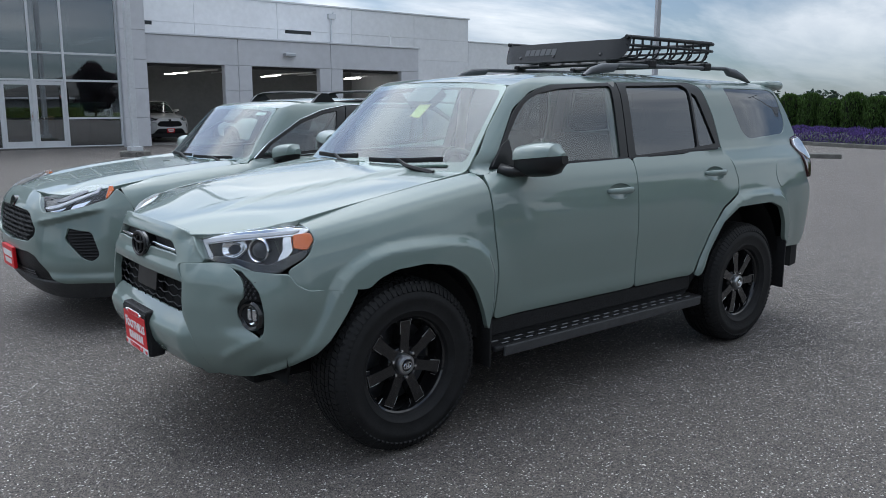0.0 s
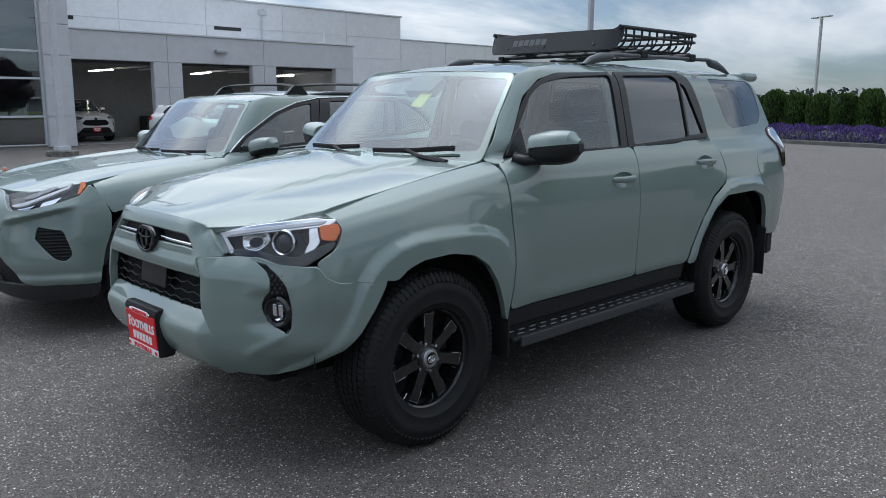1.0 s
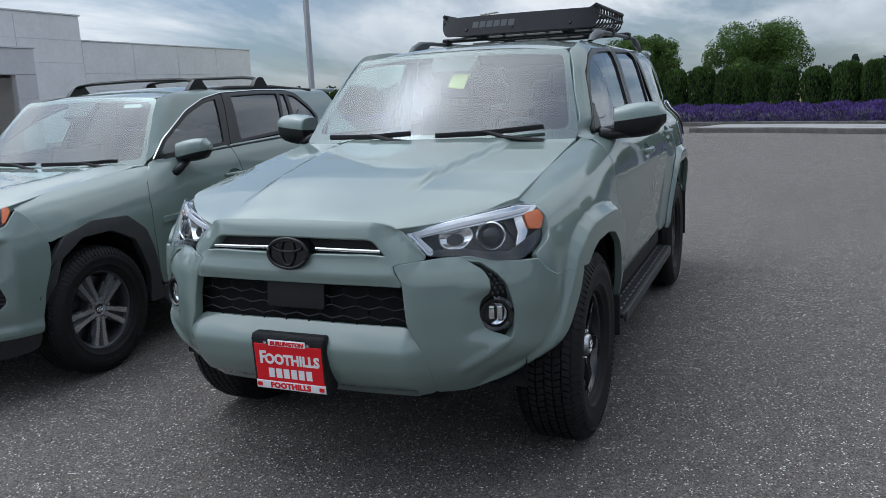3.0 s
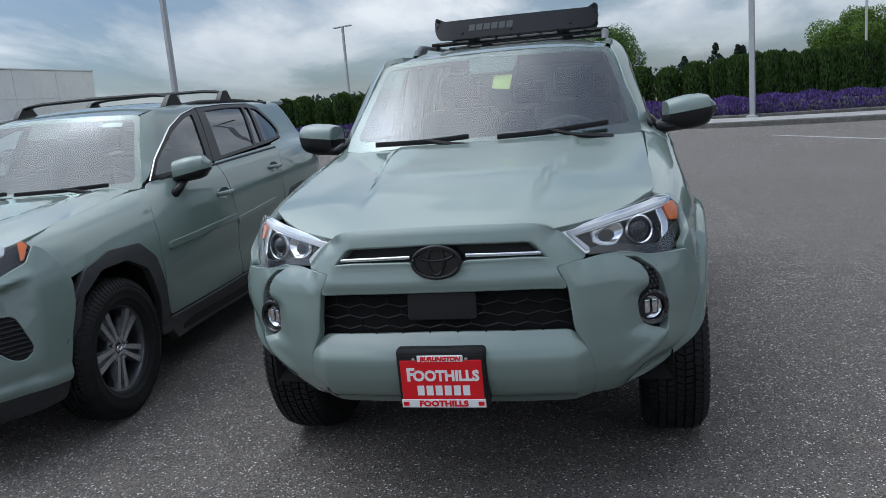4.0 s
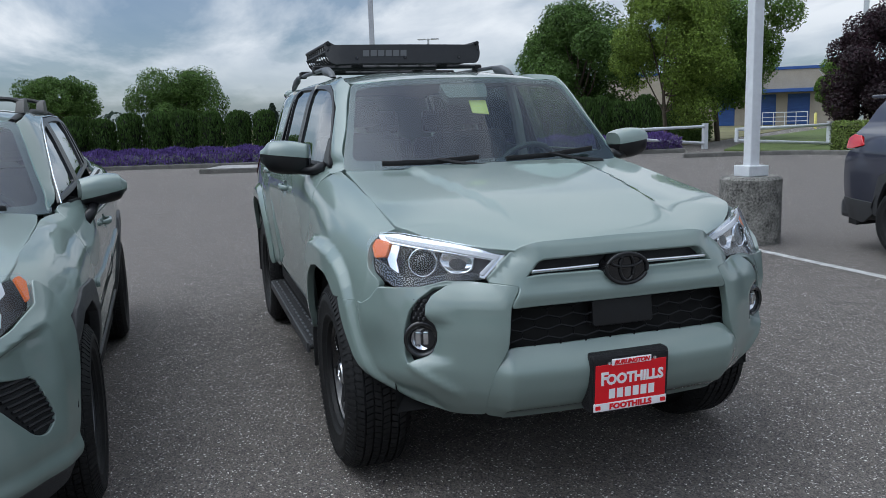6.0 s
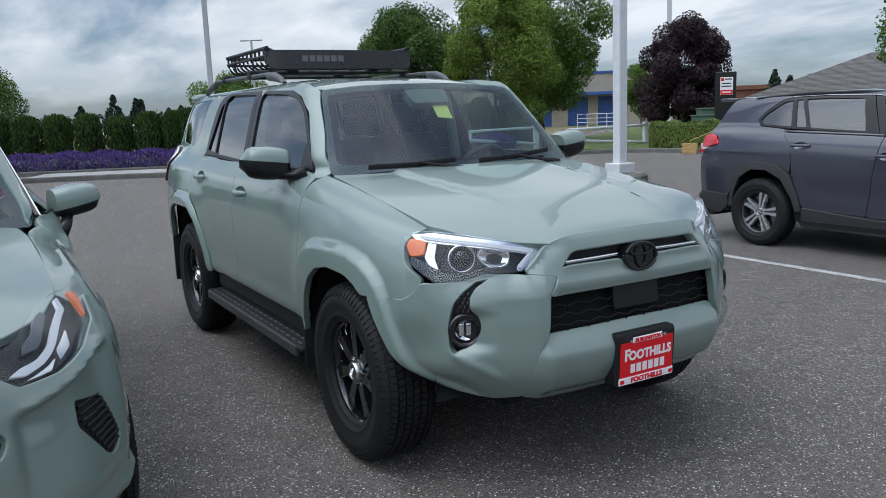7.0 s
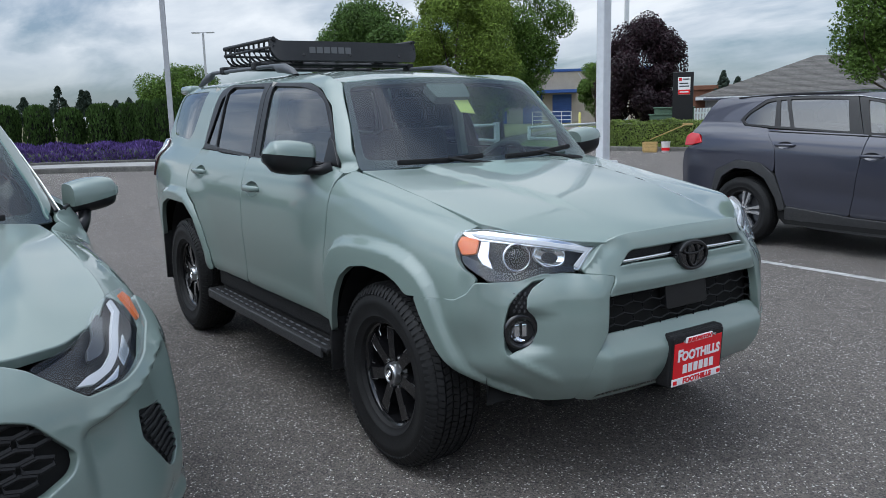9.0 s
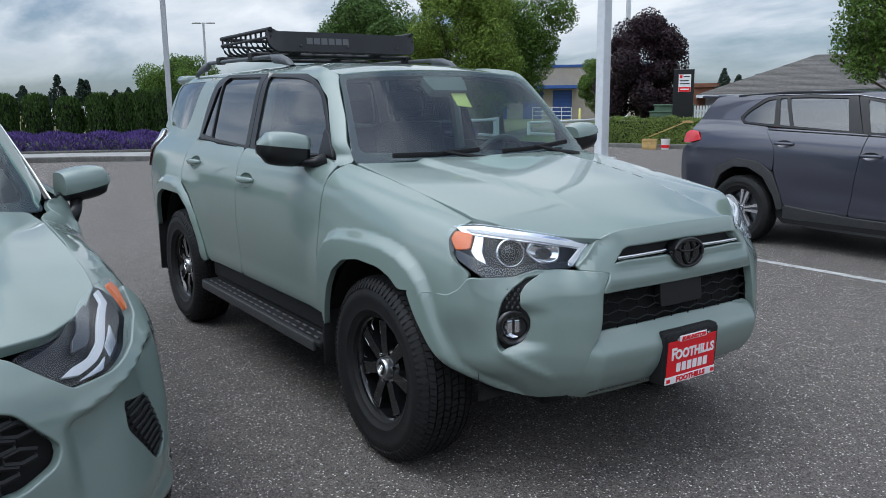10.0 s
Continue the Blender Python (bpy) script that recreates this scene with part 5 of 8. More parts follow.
def suv_emblem(car, front):
    base = pose(front(0, 0.938).x + 0.012, 0, 0.938) @ Matrix.Rotation(radians(90), 4, "Z") @ Matrix.Rotation(radians(86), 4, "X")
    bm = bmesh.new()
    prism(bm, ellipse(0.090, 0.060), -0.05, 0.0, base, 0.006)
    em = part("emblem", bm, M["gloss_black"], car, "plain black oval badge", 40)
    for a, b, cy in ((0.082, 0.053, 0.0), (0.028, 0.047, 0.004), (0.062, 0.020, 0.026)):
        bm = bmesh.new()
        tube(bm, [base @ Vector((x, y + cy, 0.004)) for x, y in ellipse(a, b)], 0.0065 if a > 0.08 else 0.005, 8, closed=True)
        part("badge_ring", bm, M["satin_black"], em, "", 60)


def suv_plate(car, front):
    m = pose(front(0, 0.54).x + 0.045, -0.006, 0.532) @ Matrix.Rotation(radians(90), 4, "Z") @ Matrix.Rotation(radians(90 + 3), 4, "X")
    holder = part("plate_holder", box_bm(-0.157, -0.105, -0.075, 0.157, 0.112, -0.002, 0.012, m=m), M["plastic"], car, "black plate bracket")
    part("plate_frame", box_bm(-0.152, -0.080, -0.004, 0.152, 0.098, 0.001, 0.004, m=m), M["plastic"], holder)
    part("plate", box_bm(-0.143, -0.076, 0.0, 0.143, 0.076, 0.0035, 0.002, m=m), M["red_plate"], holder, "red dealer plate")
    part("lower_strip", box_bm(-0.148, -0.098, 0.0, 0.148, -0.066, 0.005, 0.003, m=m), M["white_plate"], holder, "white strip")
    part("upper_strip", box_bm(-0.080, 0.070, 0.0, 0.080, 0.094, 0.005, 0.003, m=m), M["white_plate"], holder, "white strip")
    for body, size, y, z, mt, sp, bold, sx in (("BURLINGTON", 0.021, 0.081, 0.0055, "red_plate", 1.0, 0.0012, 1.05), ("F", 0.066, 0.022, 0.0042, "white_plate", 1.0, 0.0022, 1.0),
                                           ("OOTHILLS", 0.052, 0.018, 0.0042, "white_plate", 1.0, 0.0022, 0.95), ("FOOTHILLS", 0.028, -0.083, 0.0055, "red_plate", 1.05, 0.0016, 1.15)):
        me = text_mesh(body, size, 0.0008, sp, bold, 0.25 if body == "BURLINGTON" else 0.0)
        x = {"F": -0.108, "OOTHILLS": 0.016}.get(body, 0.0)
        me.transform(m @ Matrix.Translation((x, y, z)) @ Matrix.Diagonal((sx, 1, 1, 1)))
        part("lettering", me, M[mt], holder)
    for k in range(6):
        x = -0.088 + 0.032 * k
        part("print_bar", box_bm(x, -0.052, 0.003, x + 0.024, -0.016, 0.0045, m=m), M["white_plate"], holder, "plain white print block")
    for x in (-0.132, 0.132):
        part("strip_mark", box_bm(x - 0.010, -0.090, 0.005, x + 0.010, -0.075, 0.0058, 0.002, m=m, seg=1), M["red_plate"], holder)
    for x in (-0.092, 0.092):
        bm = bmesh.new()
        revolve(bm, [(0.0, 0.007), (0.006, 0.006), (0.007, 0.0)], 12, m @ Matrix.Translation((x, 0.082, 0.002)))
        part("screw", bm, M["chrome"], holder)


def suv_steps(car):
    stud = None
    y0, y1 = 0.775, 0.945
    for s in (1, -1):
        st = part("running_board", box_bm(-2.27, min(s * y0, s * y1), 0.375, -0.50, max(s * y0, s * y1), 0.402, 0.010), M["plastic"], car, "black running board with studs")
        part("step_edge", box_bm(-2.25, min(s * (y1 - 0.012), s * (y1 + 0.006)), 0.345, -0.56, max(s * (y1 - 0.012), s * (y1 + 0.006)), 0.398, 0.006), M["plastic_grey"], st)
        for k in range(19):
            x = -2.18 + 0.087 * k
            for row, yy in enumerate((0.915, 0.870, 0.825)):
                dx = 0.03 if row == 1 else 0.0
                if stud is None:
                    bm = box_bm(0, -0.006, 0.402, 0.05, 0.006, 0.4085, 0.003, seg=1)
                    stud = bpy.data.meshes.new("step_stud")
                    bm.to_mesh(stud)
                    bm.free()
                    stud.materials.append(M["stud"])
                part("step_stud", stud, None, st).location = (x + dx, s * yy, 0)
        part("sill_trim", box_bm(-2.24, min(s * 0.80, s * 0.868), 0.425, -0.50, max(s * 0.80, s * 0.868), 0.525, 0.015), M["plastic"], st)
        for x in (-2.0, -1.3, -0.7):
            part("step_bracket", box_bm(x - 0.03, min(s * 0.5, s * 0.85), 0.36, x + 0.03, max(s * 0.5, s * 0.85), 0.376), M["gap"], st)


def suv_roof_kit(car):
    rack = thing("roof_basket", pose(0, 0, 0), "black steel roof cargo basket with a solid front fairing", "roof basket")
    for s in (1, -1):
        y = s * 0.575
        rail = part("roof_rail", loft([[(x, y + w * math.cos(a), z + h * math.sin(a)) for a in [2 * math.pi * k / 10 for k in range(10)]] for x, z, w, h in
                    ((-1.50, 1.742, 0.018, 0.006), (-1.56, 1.766, 0.022, 0.022), (-1.66, 1.786, 0.024, 0.030), (-1.76, 1.792, 0.022, 0.028), (-1.80, 1.808, 0.017, 0.013), (-2.95, 1.820, 0.017, 0.013),
                     (-2.99, 1.800, 0.022, 0.028), (-3.08, 1.790, 0.022, 0.030), (-3.17, 1.768, 0.022, 0.022), (-3.26, 1.735, 0.016, 0.006))], True), M["rail_grey"], car, "grey roof rail", 45)
    P = M["powder"]
    zb, zt, x0, x1, yw = 1.862, 1.985, -1.93, -2.93, 0.50
    for xx in (-2.12, -2.72):
        bm = bmesh.new()
        tube(bm, [(xx, -0.565, 1.838), (xx, 0.565, 1.838)], 0.019, 10, (1.5, 0.8))
        bar = part("crossbar", bm, P, rack, "", 60)
        for s in (1, -1):
            part("crossbar_clamp", box_bm(xx - 0.04, s * 0.572 - 0.024, 1.80, xx + 0.04, s * 0.572 + 0.024, 1.850, 0.010), M["plastic"], bar)
        for yy in (-0.30, 0.30):
            part("mount_clamp", box_bm(xx - 0.05, yy - 0.04, 1.84, xx + 0.05, yy + 0.04, 1.868, 0.008), M["plastic"], rack)

    # bent side hoops, from the floor up to the top rail
    def hoop(x):
        bm = bmesh.new()
        pts = [(x, 0.30, zb)] + [(x, yw - 0.06 + 0.075 * math.sin(a), zb + 0.075 * (1 - math.cos(a))) for a in [math.pi / 2 * k / 6 for k in range(7)]] + [(x, yw + 0.015, zt)]
        tube(bm, pts, 0.0075, 7)
        return bm
    for k in range(10):
        both("side_rib", hoop(-2.02 - 0.09 * k), P, rack)
    bm = bmesh.new()
    pts = []
    for x, y in ((x0 - 0.02, yw + 0.015), (x1 + 0.08, yw + 0.015), (x1 + 0.02, yw - 0.005), (x1, yw - 0.07), (x1, -yw + 0.07), (x1 + 0.02, -yw + 0.005), (x1 + 0.08, -yw - 0.015), (x0 - 0.02, -yw - 0.015)):
        pts.append((x, y, zt))
    tube(bm, pts, 0.013, 8)
    part("top_rail", bm, P, rack, "", 60)
    bm = bmesh.new()
    tube(bm, [(x, y, zb + 0.075) for x, y, _ in pts], 0.009, 8)
    part("middle_rail", bm, P, rack, "", 60)
    for yy in (-0.44, -0.3, -0.15, 0.0, 0.15, 0.3, 0.44):
        bm = bmesh.new()
        tube(bm, [(x0, yy, zb), (x1 + 0.06, yy, zb), (x1 + 0.01, yy, zb + 0.05), (x1, yy, zt)], 0.009, 7)
        part("floor_bar", bm, P, rack, "", 60)
    for k in range(6):
        xx = x0 - 0.08 - 0.18 * k
        bm = bmesh.new()
        tube(bm, [(xx, -yw + 0.04, zb), (xx, yw - 0.04, zb)], 0.009, 7)
        part("floor_bar", bm, P, rack, "", 60)
    # fairing plate with turned ends
    outline = rounded([(-0.50, 1.850), (0.50, 1.850), (0.535, 1.905), (0.535, 1.992), (0.50, 1.992), (0.475, 1.972), (-0.475, 1.972), (-0.50, 1.992), (-0.535, 1.992), (-0.535, 1.905)], [0.04, 0.04, 0.05, 0.012, 0.012, 0.02, 0.02, 0.012, 0.012, 0.05], 4)
    fair = lambda u, v: Vector((-1.862 - 0.35 * (v - 1.83) - 0.10 * max(abs(u) - 0.40, 0) * 3 * max(abs(u) - 0.40, 0) * 20 * 0.25 - 0.03 * (abs(u) / 0.5) ** 2, u, v))
    fp = part("fairing", drape(outline, fair, 0.04, rim=0.004, soft=0.0015, back=True), P, rack, "black front fairing plate")
    for u in (-0.34, -0.02, 0.36):
        bm = bmesh.new()
        revolve(bm, [(0.0, 0.006), (0.008, 0.005), (0.011, 0.0)], 12, Matrix.Translation(fair(u, 1.885)) @ Matrix.Rotation(radians(75), 4, "Y"))
        part("bolt", bm, M["gloss_black"], fp)
    for k in range(6):
        u = -0.300 + 0.050 * k
        part("print_bar", drape([(u, 1.895), (u + 0.040, 1.895), (u + 0.046, 1.935), (u + 0.006, 1.935)], fair, 0.05, rim=0.001, soft=0.0003, lift=0.0018), M["print_grey"], fp, "plain grey print block")


M["print_grey"] = mat("grey_print", (0.085, 0.088, 0.092), 0.45)


def shell_mirror(length, height, depth):
    """A rounded mirror housing about the origin: x depth, y length outwards, z height."""
    rows = []
    for i in range(13):
        u = i / 12
        y = length * u
        h = height * (0.55 + 0.45 * math.sin(math.pi * min(u * 0.62 + 0.22, 1))) * (1 - 0.55 * smooth(0.80, 1.0, u))
        d = depth * (0.75 + 0.25 * math.sin(math.pi * u)) * (1 - 0.5 * smooth(0.82, 1.0, u))
        ring = []
        for k in range(20):
            a = 2 * math.pi * k / 20
            cx, cz = math.cos(a), math.sin(a)
            ring.append(((d * 0.62 * abs(cx) ** 0.75 if cx > 0 else -d * 0.38 * abs(cx) ** 0.35) , y, h / 2 * (abs(cz) ** 0.70) * (1 if cz > 0 else -1) + 0.02 * u))
        rows.append(ring)
    bm = loft(rows, True)
    bm.verts.ensure_lookup_table()
    bm.faces.new(bm.verts[:20][::-1])
    bm.faces.new(bm.verts[-20:])
    bmesh.ops.recalc_face_normals(bm, faces=bm.faces)
    return bm


def suv_mirrors(car):
    m = Matrix.Translation((-0.730, 0.855, 1.302)) @ Matrix.Rotation(radians(14), 4, "Z")
    bm = shell_mirror(0.245, 0.170, 0.16)
    bmesh.ops.transform(bm, matrix=m, verts=bm.verts)
    low = bm.copy()
    # painted cap above, black shell below
    for b, keep in ((bm, 1), (low, -1)):
        g = b.verts[:] + b.edges[:] + b.faces[:]
        bmesh.ops.bisect_plane(b, geom=g, plane_co=(0, 0.95, 1.318), plane_no=(0, -0.12 * keep, keep), clear_inner=True)
    cap, capr = both("wing_mirror", bm, M["paint"], car, "sage-green mirror cap on a black shell")
    me = bpy.data.meshes.new("mirror_shell")
    bmesh.ops.scale(low, vec=(1.015, 1.0, 1.0), verts=low.verts)
    low.to_mesh(me)
    low.free()
    me.polygons.foreach_set("use_smooth", [True] * len(me.polygons))
    me.set_sharp_from_angle(angle=radians(40))
    me.materials.append(M["satin_black"])
    arm = bpy.data.meshes.new("mirror_arm")
    b = bmesh.new()
    tube(b, [(-0.645, 0.80, 1.262), (-0.67, 0.85, 1.248), (-0.72, 0.93, 1.250)], [0.040, 0.034, 0.03], 10, (0.9, 0.75))
    b.to_mesh(arm)
    b.free()
    arm.polygons.foreach_set("use_smooth", [True] * len(arm.polygons))
    arm.materials.append(M["satin_black"])
    sail = drape(rounded([(-0.605, 1.268), (-0.695, 1.372), (-0.745, 1.400), (-0.752, 1.270)], 0.01), vec(suv_green), 0.04, rim=0.012, lift=0.008, flip=True)
    sail.materials.append(M["satin_black"])
    for i, o in enumerate((cap, capr)):
        for nm, q in (("mirror_shell", me), ("mirror_arm", arm), ("mirror_sail", sail)):
            part(nm, q if i == 0 else mirrored(q), None, o)


def seat(parent, x, y, w=0.52, back=0.66, low=0.0):
    s = part("seat", box_bm(x - 0.26, y - w / 2, 0.70 - low, x + 0.28, y + w / 2, 0.86 - low, 0.05), M["cloth"], parent, "dark cloth seat")
    b = box_bm(-0.07, y - w / 2, 0.0, 0.07, y + w / 2, back, 0.06, m=Matrix.Translation((x - 0.28, 0, 0.80 - low)) @ Matrix.Rotation(radians(-14), 4, "Y"))
    part("seat_back", b, M["cloth"], s)
    part("headrest", box_bm(-0.05, y - 0.13, back + 0.04, 0.05, y + 0.13, back + 0.21, 0.04, m=Matrix.Translation((x - 0.28, 0, 0.80 - low)) @ Matrix.Rotation(radians(-14), 4, "Y")), M["cloth"], s)


def cabin(car, x_dash, x_front, x_rear, wide, dash_top, wheel_y=0.37):
    prof = [(-0.42, 0.95), (-0.47, dash_top - 0.05), (-0.44, dash_top - 0.005), (-0.36, dash_top), (-0.16, dash_top - 0.03), (-0.08, dash_top - 0.06), (-0.08, 0.95)]
    rows = [[(x_dash + u - 0.20 * y * y, y, z) for u, z in prof] for y in [wide * (k / 6 - 1) for k in range(13)]]
    part("dashboard", loft(rows), M["dash"], car, "dark dashboard", 50)
    bm = bmesh.new()
    c = Vector((x_dash - 0.50, wheel_y, dash_top - 0.06))
    rot = Matrix.Translation(c) @ Matrix.Rotation(radians(-65), 4, "Y")
    tube(bm, [rot @ Vector((0.185 * math.cos(a), 0.185 * math.sin(a), 0)) for a in [2 * math.pi * k / 28 for k in range(28)]], 0.016, 8, closed=True)
    for a in (0, math.pi, -math.pi / 2):
        tube(bm, [rot @ Vector((0, 0, 0)), rot @ Vector((0.18 * math.cos(a + math.pi / 2), 0.18 * math.sin(a + math.pi / 2), 0))], 0.016, 6)
    part("steering_wheel", bm, M["plastic_grey"], car, "", 60)
    for y in (-0.37, 0.37):
        seat(car, x_front, y, 0.52, 0.62, 1.22 - dash_top)
    for y in (-0.45, 0.0, 0.45):
        seat(car, x_rear, y, 0.44, 0.56, 1.22 - dash_top)
    part("cabin_floor", box_bm(x_rear - 0.9, -wide, 0.55, x_dash, wide, 0.60), M["gap"], car)


def suv_inside(car):
    cabin(car, -0.32, -1.35, -2.25, 0.70, 1.22)
    part("headliner", drape([(-1.0, -0.55), (-3.4, -0.53), (-3.4, 0.53), (-1.0, 0.55)], lambda u, v: Vector(suv_roof(u, v)) - Vector((0, 0, 0.05)), 0.2, rim=0.004, flip=True), M["liner"], car)
    for x in (-1.68, -2.68):
        bm = bmesh.new()
        tube(bm, [(x, SUV_GLASS_Y(1.25) - 0.08, 1.22), (x + 0.02, SUV_GLASS_Y(1.5) - 0.06, 1.5), (x + 0.02, SUV_GLASS_Y(1.68) - 0.04, 1.70)], 0.035, 8)
        both("pillar_lining", bm, M["liner"], car)


def suv_tail(car):
    # tailgate, spoiler, rear bumper and lamps
    rows = []
    for z, x in ((0.56, -3.80), (0.80, -3.86), (0.95, -3.83), (1.25, -3.80), (1.36, -3.76), (1.60, -3.62), (1.70, -3.54)):
        w = min(SUV_DOOR(z) if z < 1.3 else 1, SUV_GLASS_Y(z) - 0.06 if z >= 1.3 else 1) - (0.14 if z < 1.3 else 0.03)
        rows.append([(x + 0.12 * (abs(t) ** 3), w * t, z) for t in [k / 8 - 1 for k in range(17)]])
    part("tailgate", loft(rows), M["paint"], car, "", 40)
    bm = bmesh.new()
    box(bm, -3.72, -0.60, 1.685, -3.48, 0.60, 1.752, 0.030, None, 3)
    part("spoiler", bm, M["paint"], car, "", 40)
    tail = rounded([(-3.600, 1.285), (-3.630, 1.338), (-3.735, 1.348), (-3.790, 1.30), (-3.775, 1.16), (-3.71, 1.07), (-3.668, 1.068)], 0.015)
    a, b = both("tail_lamp", drape(tail, lambda u, v: Vector((u, suv_body(u, v)[1] + 0.016, v)), 0.03, rim=0.04, soft=0.006, flip=True), M["tail_dark"], car, "dark red and clear tail lamp")
    clear = drape(rounded([(-3.616, 1.250), (-3.612, 1.285), (-3.636, 1.334), (-3.732, 1.343), (-3.787, 1.30), (-3.778, 1.19), (-3.70, 1.20)], 0.012), lambda u, v: Vector((u, suv_body(u, v)[1] + 0.024, v)), 0.03, rim=0.01, soft=0.004, flip=True)
    clear.materials.append(M["reflector"])
    part("clear_section", clear, None, a)
    part("clear_section", mirrored(clear), None, b)

# ---- the sage-green off-road wagon ----
def vec(f):
    return lambda u, v: Vector(f(u, v))


def both(name, me, material, parent, label="", other=True):
    """A left-hand part and its mirror image."""
    if isinstance(me, bmesh.types.BMesh):
        m2 = bpy.data.meshes.new(name)
        me.to_mesh(m2)
        me.free()
        m2.polygons.foreach_set("use_smooth", [True] * len(m2.polygons))
        m2.set_sharp_from_angle(angle=radians(32))
        me = m2
    if material is not None:
        me.materials.append(material)
    a = part(name, me, None, parent, label)
    b = part(name, mirrored(me), None, parent, label) if other else None
    return a, b


def two(half):
    """A whole outline from its half on the + side, from the middle outwards."""
    return half + [(-u, v) for u, v in half[::-1] if abs(u) > 1e-6]


ARCH_F = [(0.235, 0.805), (0.185, 0.845), (0.10, 0.873), (-0.06, 0.882), (-0.20, 0.858), (-0.30, 0.797), (-0.375, 0.70), (-0.435, 0.575), (-0.465, 0.50)]
ARCH_R = [(-3.27, 0.66), (-3.235, 0.78), (-3.15, 0.895), (-3.0, 0.942), (-2.60, 0.940), (-2.43, 0.853), (-2.32, 0.69), (-2.265, 0.53)]


def suv():
    car = thing("off_road_wagon", pose(0, 0, 0), "sage-green off-road wagon with black wheels and roof basket, parked on asphalt", "car")
    P = M["paint"]
    side, body, green = vec(suv_side), vec(suv_body), vec(suv_green)
    hood, roof, screen, front, lamp = vec(suv_hood), vec(suv_roof), vec(suv_screen), vec(suv_front), vec(suv_lamp)
    fl = dict(flip=True)
    # dark inner shell, so that no light shows through the joints
    rows = []
    for x in [0.55, 0.40, 0.2, 0.0, -0.3, -0.5, -1.0, -1.6, -2.2, -2.8, -3.2, -3.6, -3.75]:
        w = SUV_DOOR(0.9) + SUV_PLAN(x) - 0.06
        zt = min(SUV_EDGE(x) - 0.06, 1.20)
        low = 0.62 if (abs(x) < 0.5 or abs(x + 2.79) < 0.5) else 0.40
        wi = w - 0.20 if (abs(x) < 0.5 or abs(x + 2.79) < 0.5) else w
        rows.append([(x, -wi, low), (x, -wi, 0.84), (x, -w * 0.96 if wi == w else -wi, 0.95), (x, -w * 0.9, zt), (x, w * 0.9, zt), (x, w * 0.96 if wi == w else wi, 0.95), (x, wi, 0.84), (x, wi, low)])
    bm = loft(rows, True)
    bm.faces.ensure_lookup_table()
    part("underbody", bm, M["gap"], car)
    part("chassis", box_bm(-3.5, -0.45, 0.30, 0.55, 0.45, 0.45, 0.03), M["gap"], car)
    bm = bmesh.new()
    tube(bm, [(0, -0.75, 0.39), (0, 0.75, 0.39)], 0.05, 10)
    part("front_axle", bm, M["gap"], car)
    bm = bmesh.new()
    tube(bm, [(-2.79, -0.75, 0.39), (-2.79, 0.75, 0.39)], 0.06, 10)
    part("rear_axle", bm, M["gap"], car)
    # wings, doors, body sides
    fender = [(-0.509, 1.2475), (-0.20, 1.2045), (0.10, 1.1545), (0.30, 1.1215), (0.455, 1.090), (0.430, 1.062), (0.424, 1.025), (0.463, 0.965), (0.513, 0.930), (0.558, 0.900), (0.530, 0.848), (0.485, 0.820), (0.385, 0.814), (0.30, 0.812)] + ARCH_F + [(-0.500, 0.50), (-0.518, 0.58), (-0.524, 0.755), (-0.508, 0.95), (-0.500, 1.124)]
    both("front_wing", drape(rounded(fender, 0.02, 2), side, 0.0105, rim=0.03, soft=0.003, **fl), P, car)
    door_f = [(-0.528, 0.535), (-0.538, 0.755), (-0.522, 0.95), (-0.514, 1.124), (-0.528, 1.222), (-0.575, 1.262), (-1.0, 1.266), (-1.640, 1.276), (-1.628, 1.19), (-1.612, 1.03), (-1.622, 0.767), (-1.640, 0.533)]
    door_r = [(-1.652, 0.533), (-1.634, 0.767), (-1.624, 1.03), (-1.640, 1.19), (-1.652, 1.276), (-2.10, 1.290), (-2.592, 1.306), (-2.634, 1.215), (-2.656, 1.097), (-2.630, 1.027), (-2.452, 0.938), (-2.335, 0.80), (-2.238, 0.622), (-2.200, 0.533)]
    doors = {}
    for key, poly, hx, hz in (("f", door_f, -1.465, 1.105), ("r", door_r, -2.415, 1.155)):
        bowl = [(hx + 0.105 * math.cos(a), hz + 0.045 * math.sin(a)) for a in [2 * math.pi * k / 24 for k in range(24)]]
        doors[key] = both("front_door" if key == "f" else "rear_door", drape(rounded(poly, 0.03, 3), side, 0.04, [bowl], rim=0.02, **fl), P, car)
        cup = drape(bowl, lambda u, v, hx=hx, hz=hz: side(u, v) - Vector((0, 0.028 * max(0, 1 - ((u - hx) / 0.108) ** 2 - ((v - hz) / 0.048) ** 2), 0)), 0.012, rim=0.002, soft=0.0005, flip=True)
        y0 = suv_side(hx, hz)[1]
        bm = bmesh.new()
        path = [(hx + 0.112 * u, y0 + 0.030 * (1 - u ** 4) - 0.002, hz + 0.006) for u in [-1, -0.85, -0.6, -0.3, 0, 0.3, 0.6, 0.85, 1]]
        tube(bm, path, [0.010, 0.016, 0.019, 0.019, 0.018, 0.018, 0.018, 0.016, 0.010], 10, (0.62, 1.0))
        h = bpy.data.meshes.new("handle")
        bm.to_mesh(h)
        bm.free()
        h.polygons.foreach_set("use_smooth", [True] * len(h.polygons))
        for i, s in enumerate((1, -1)):
            for nm, me in (("handle_bowl", cup), ("handle", h)):
                m2 = me if s > 0 else mirrored(me)
                if not m2.materials:
                    m2.materials.append(P)
                part(nm, m2, None, doors[key][i])
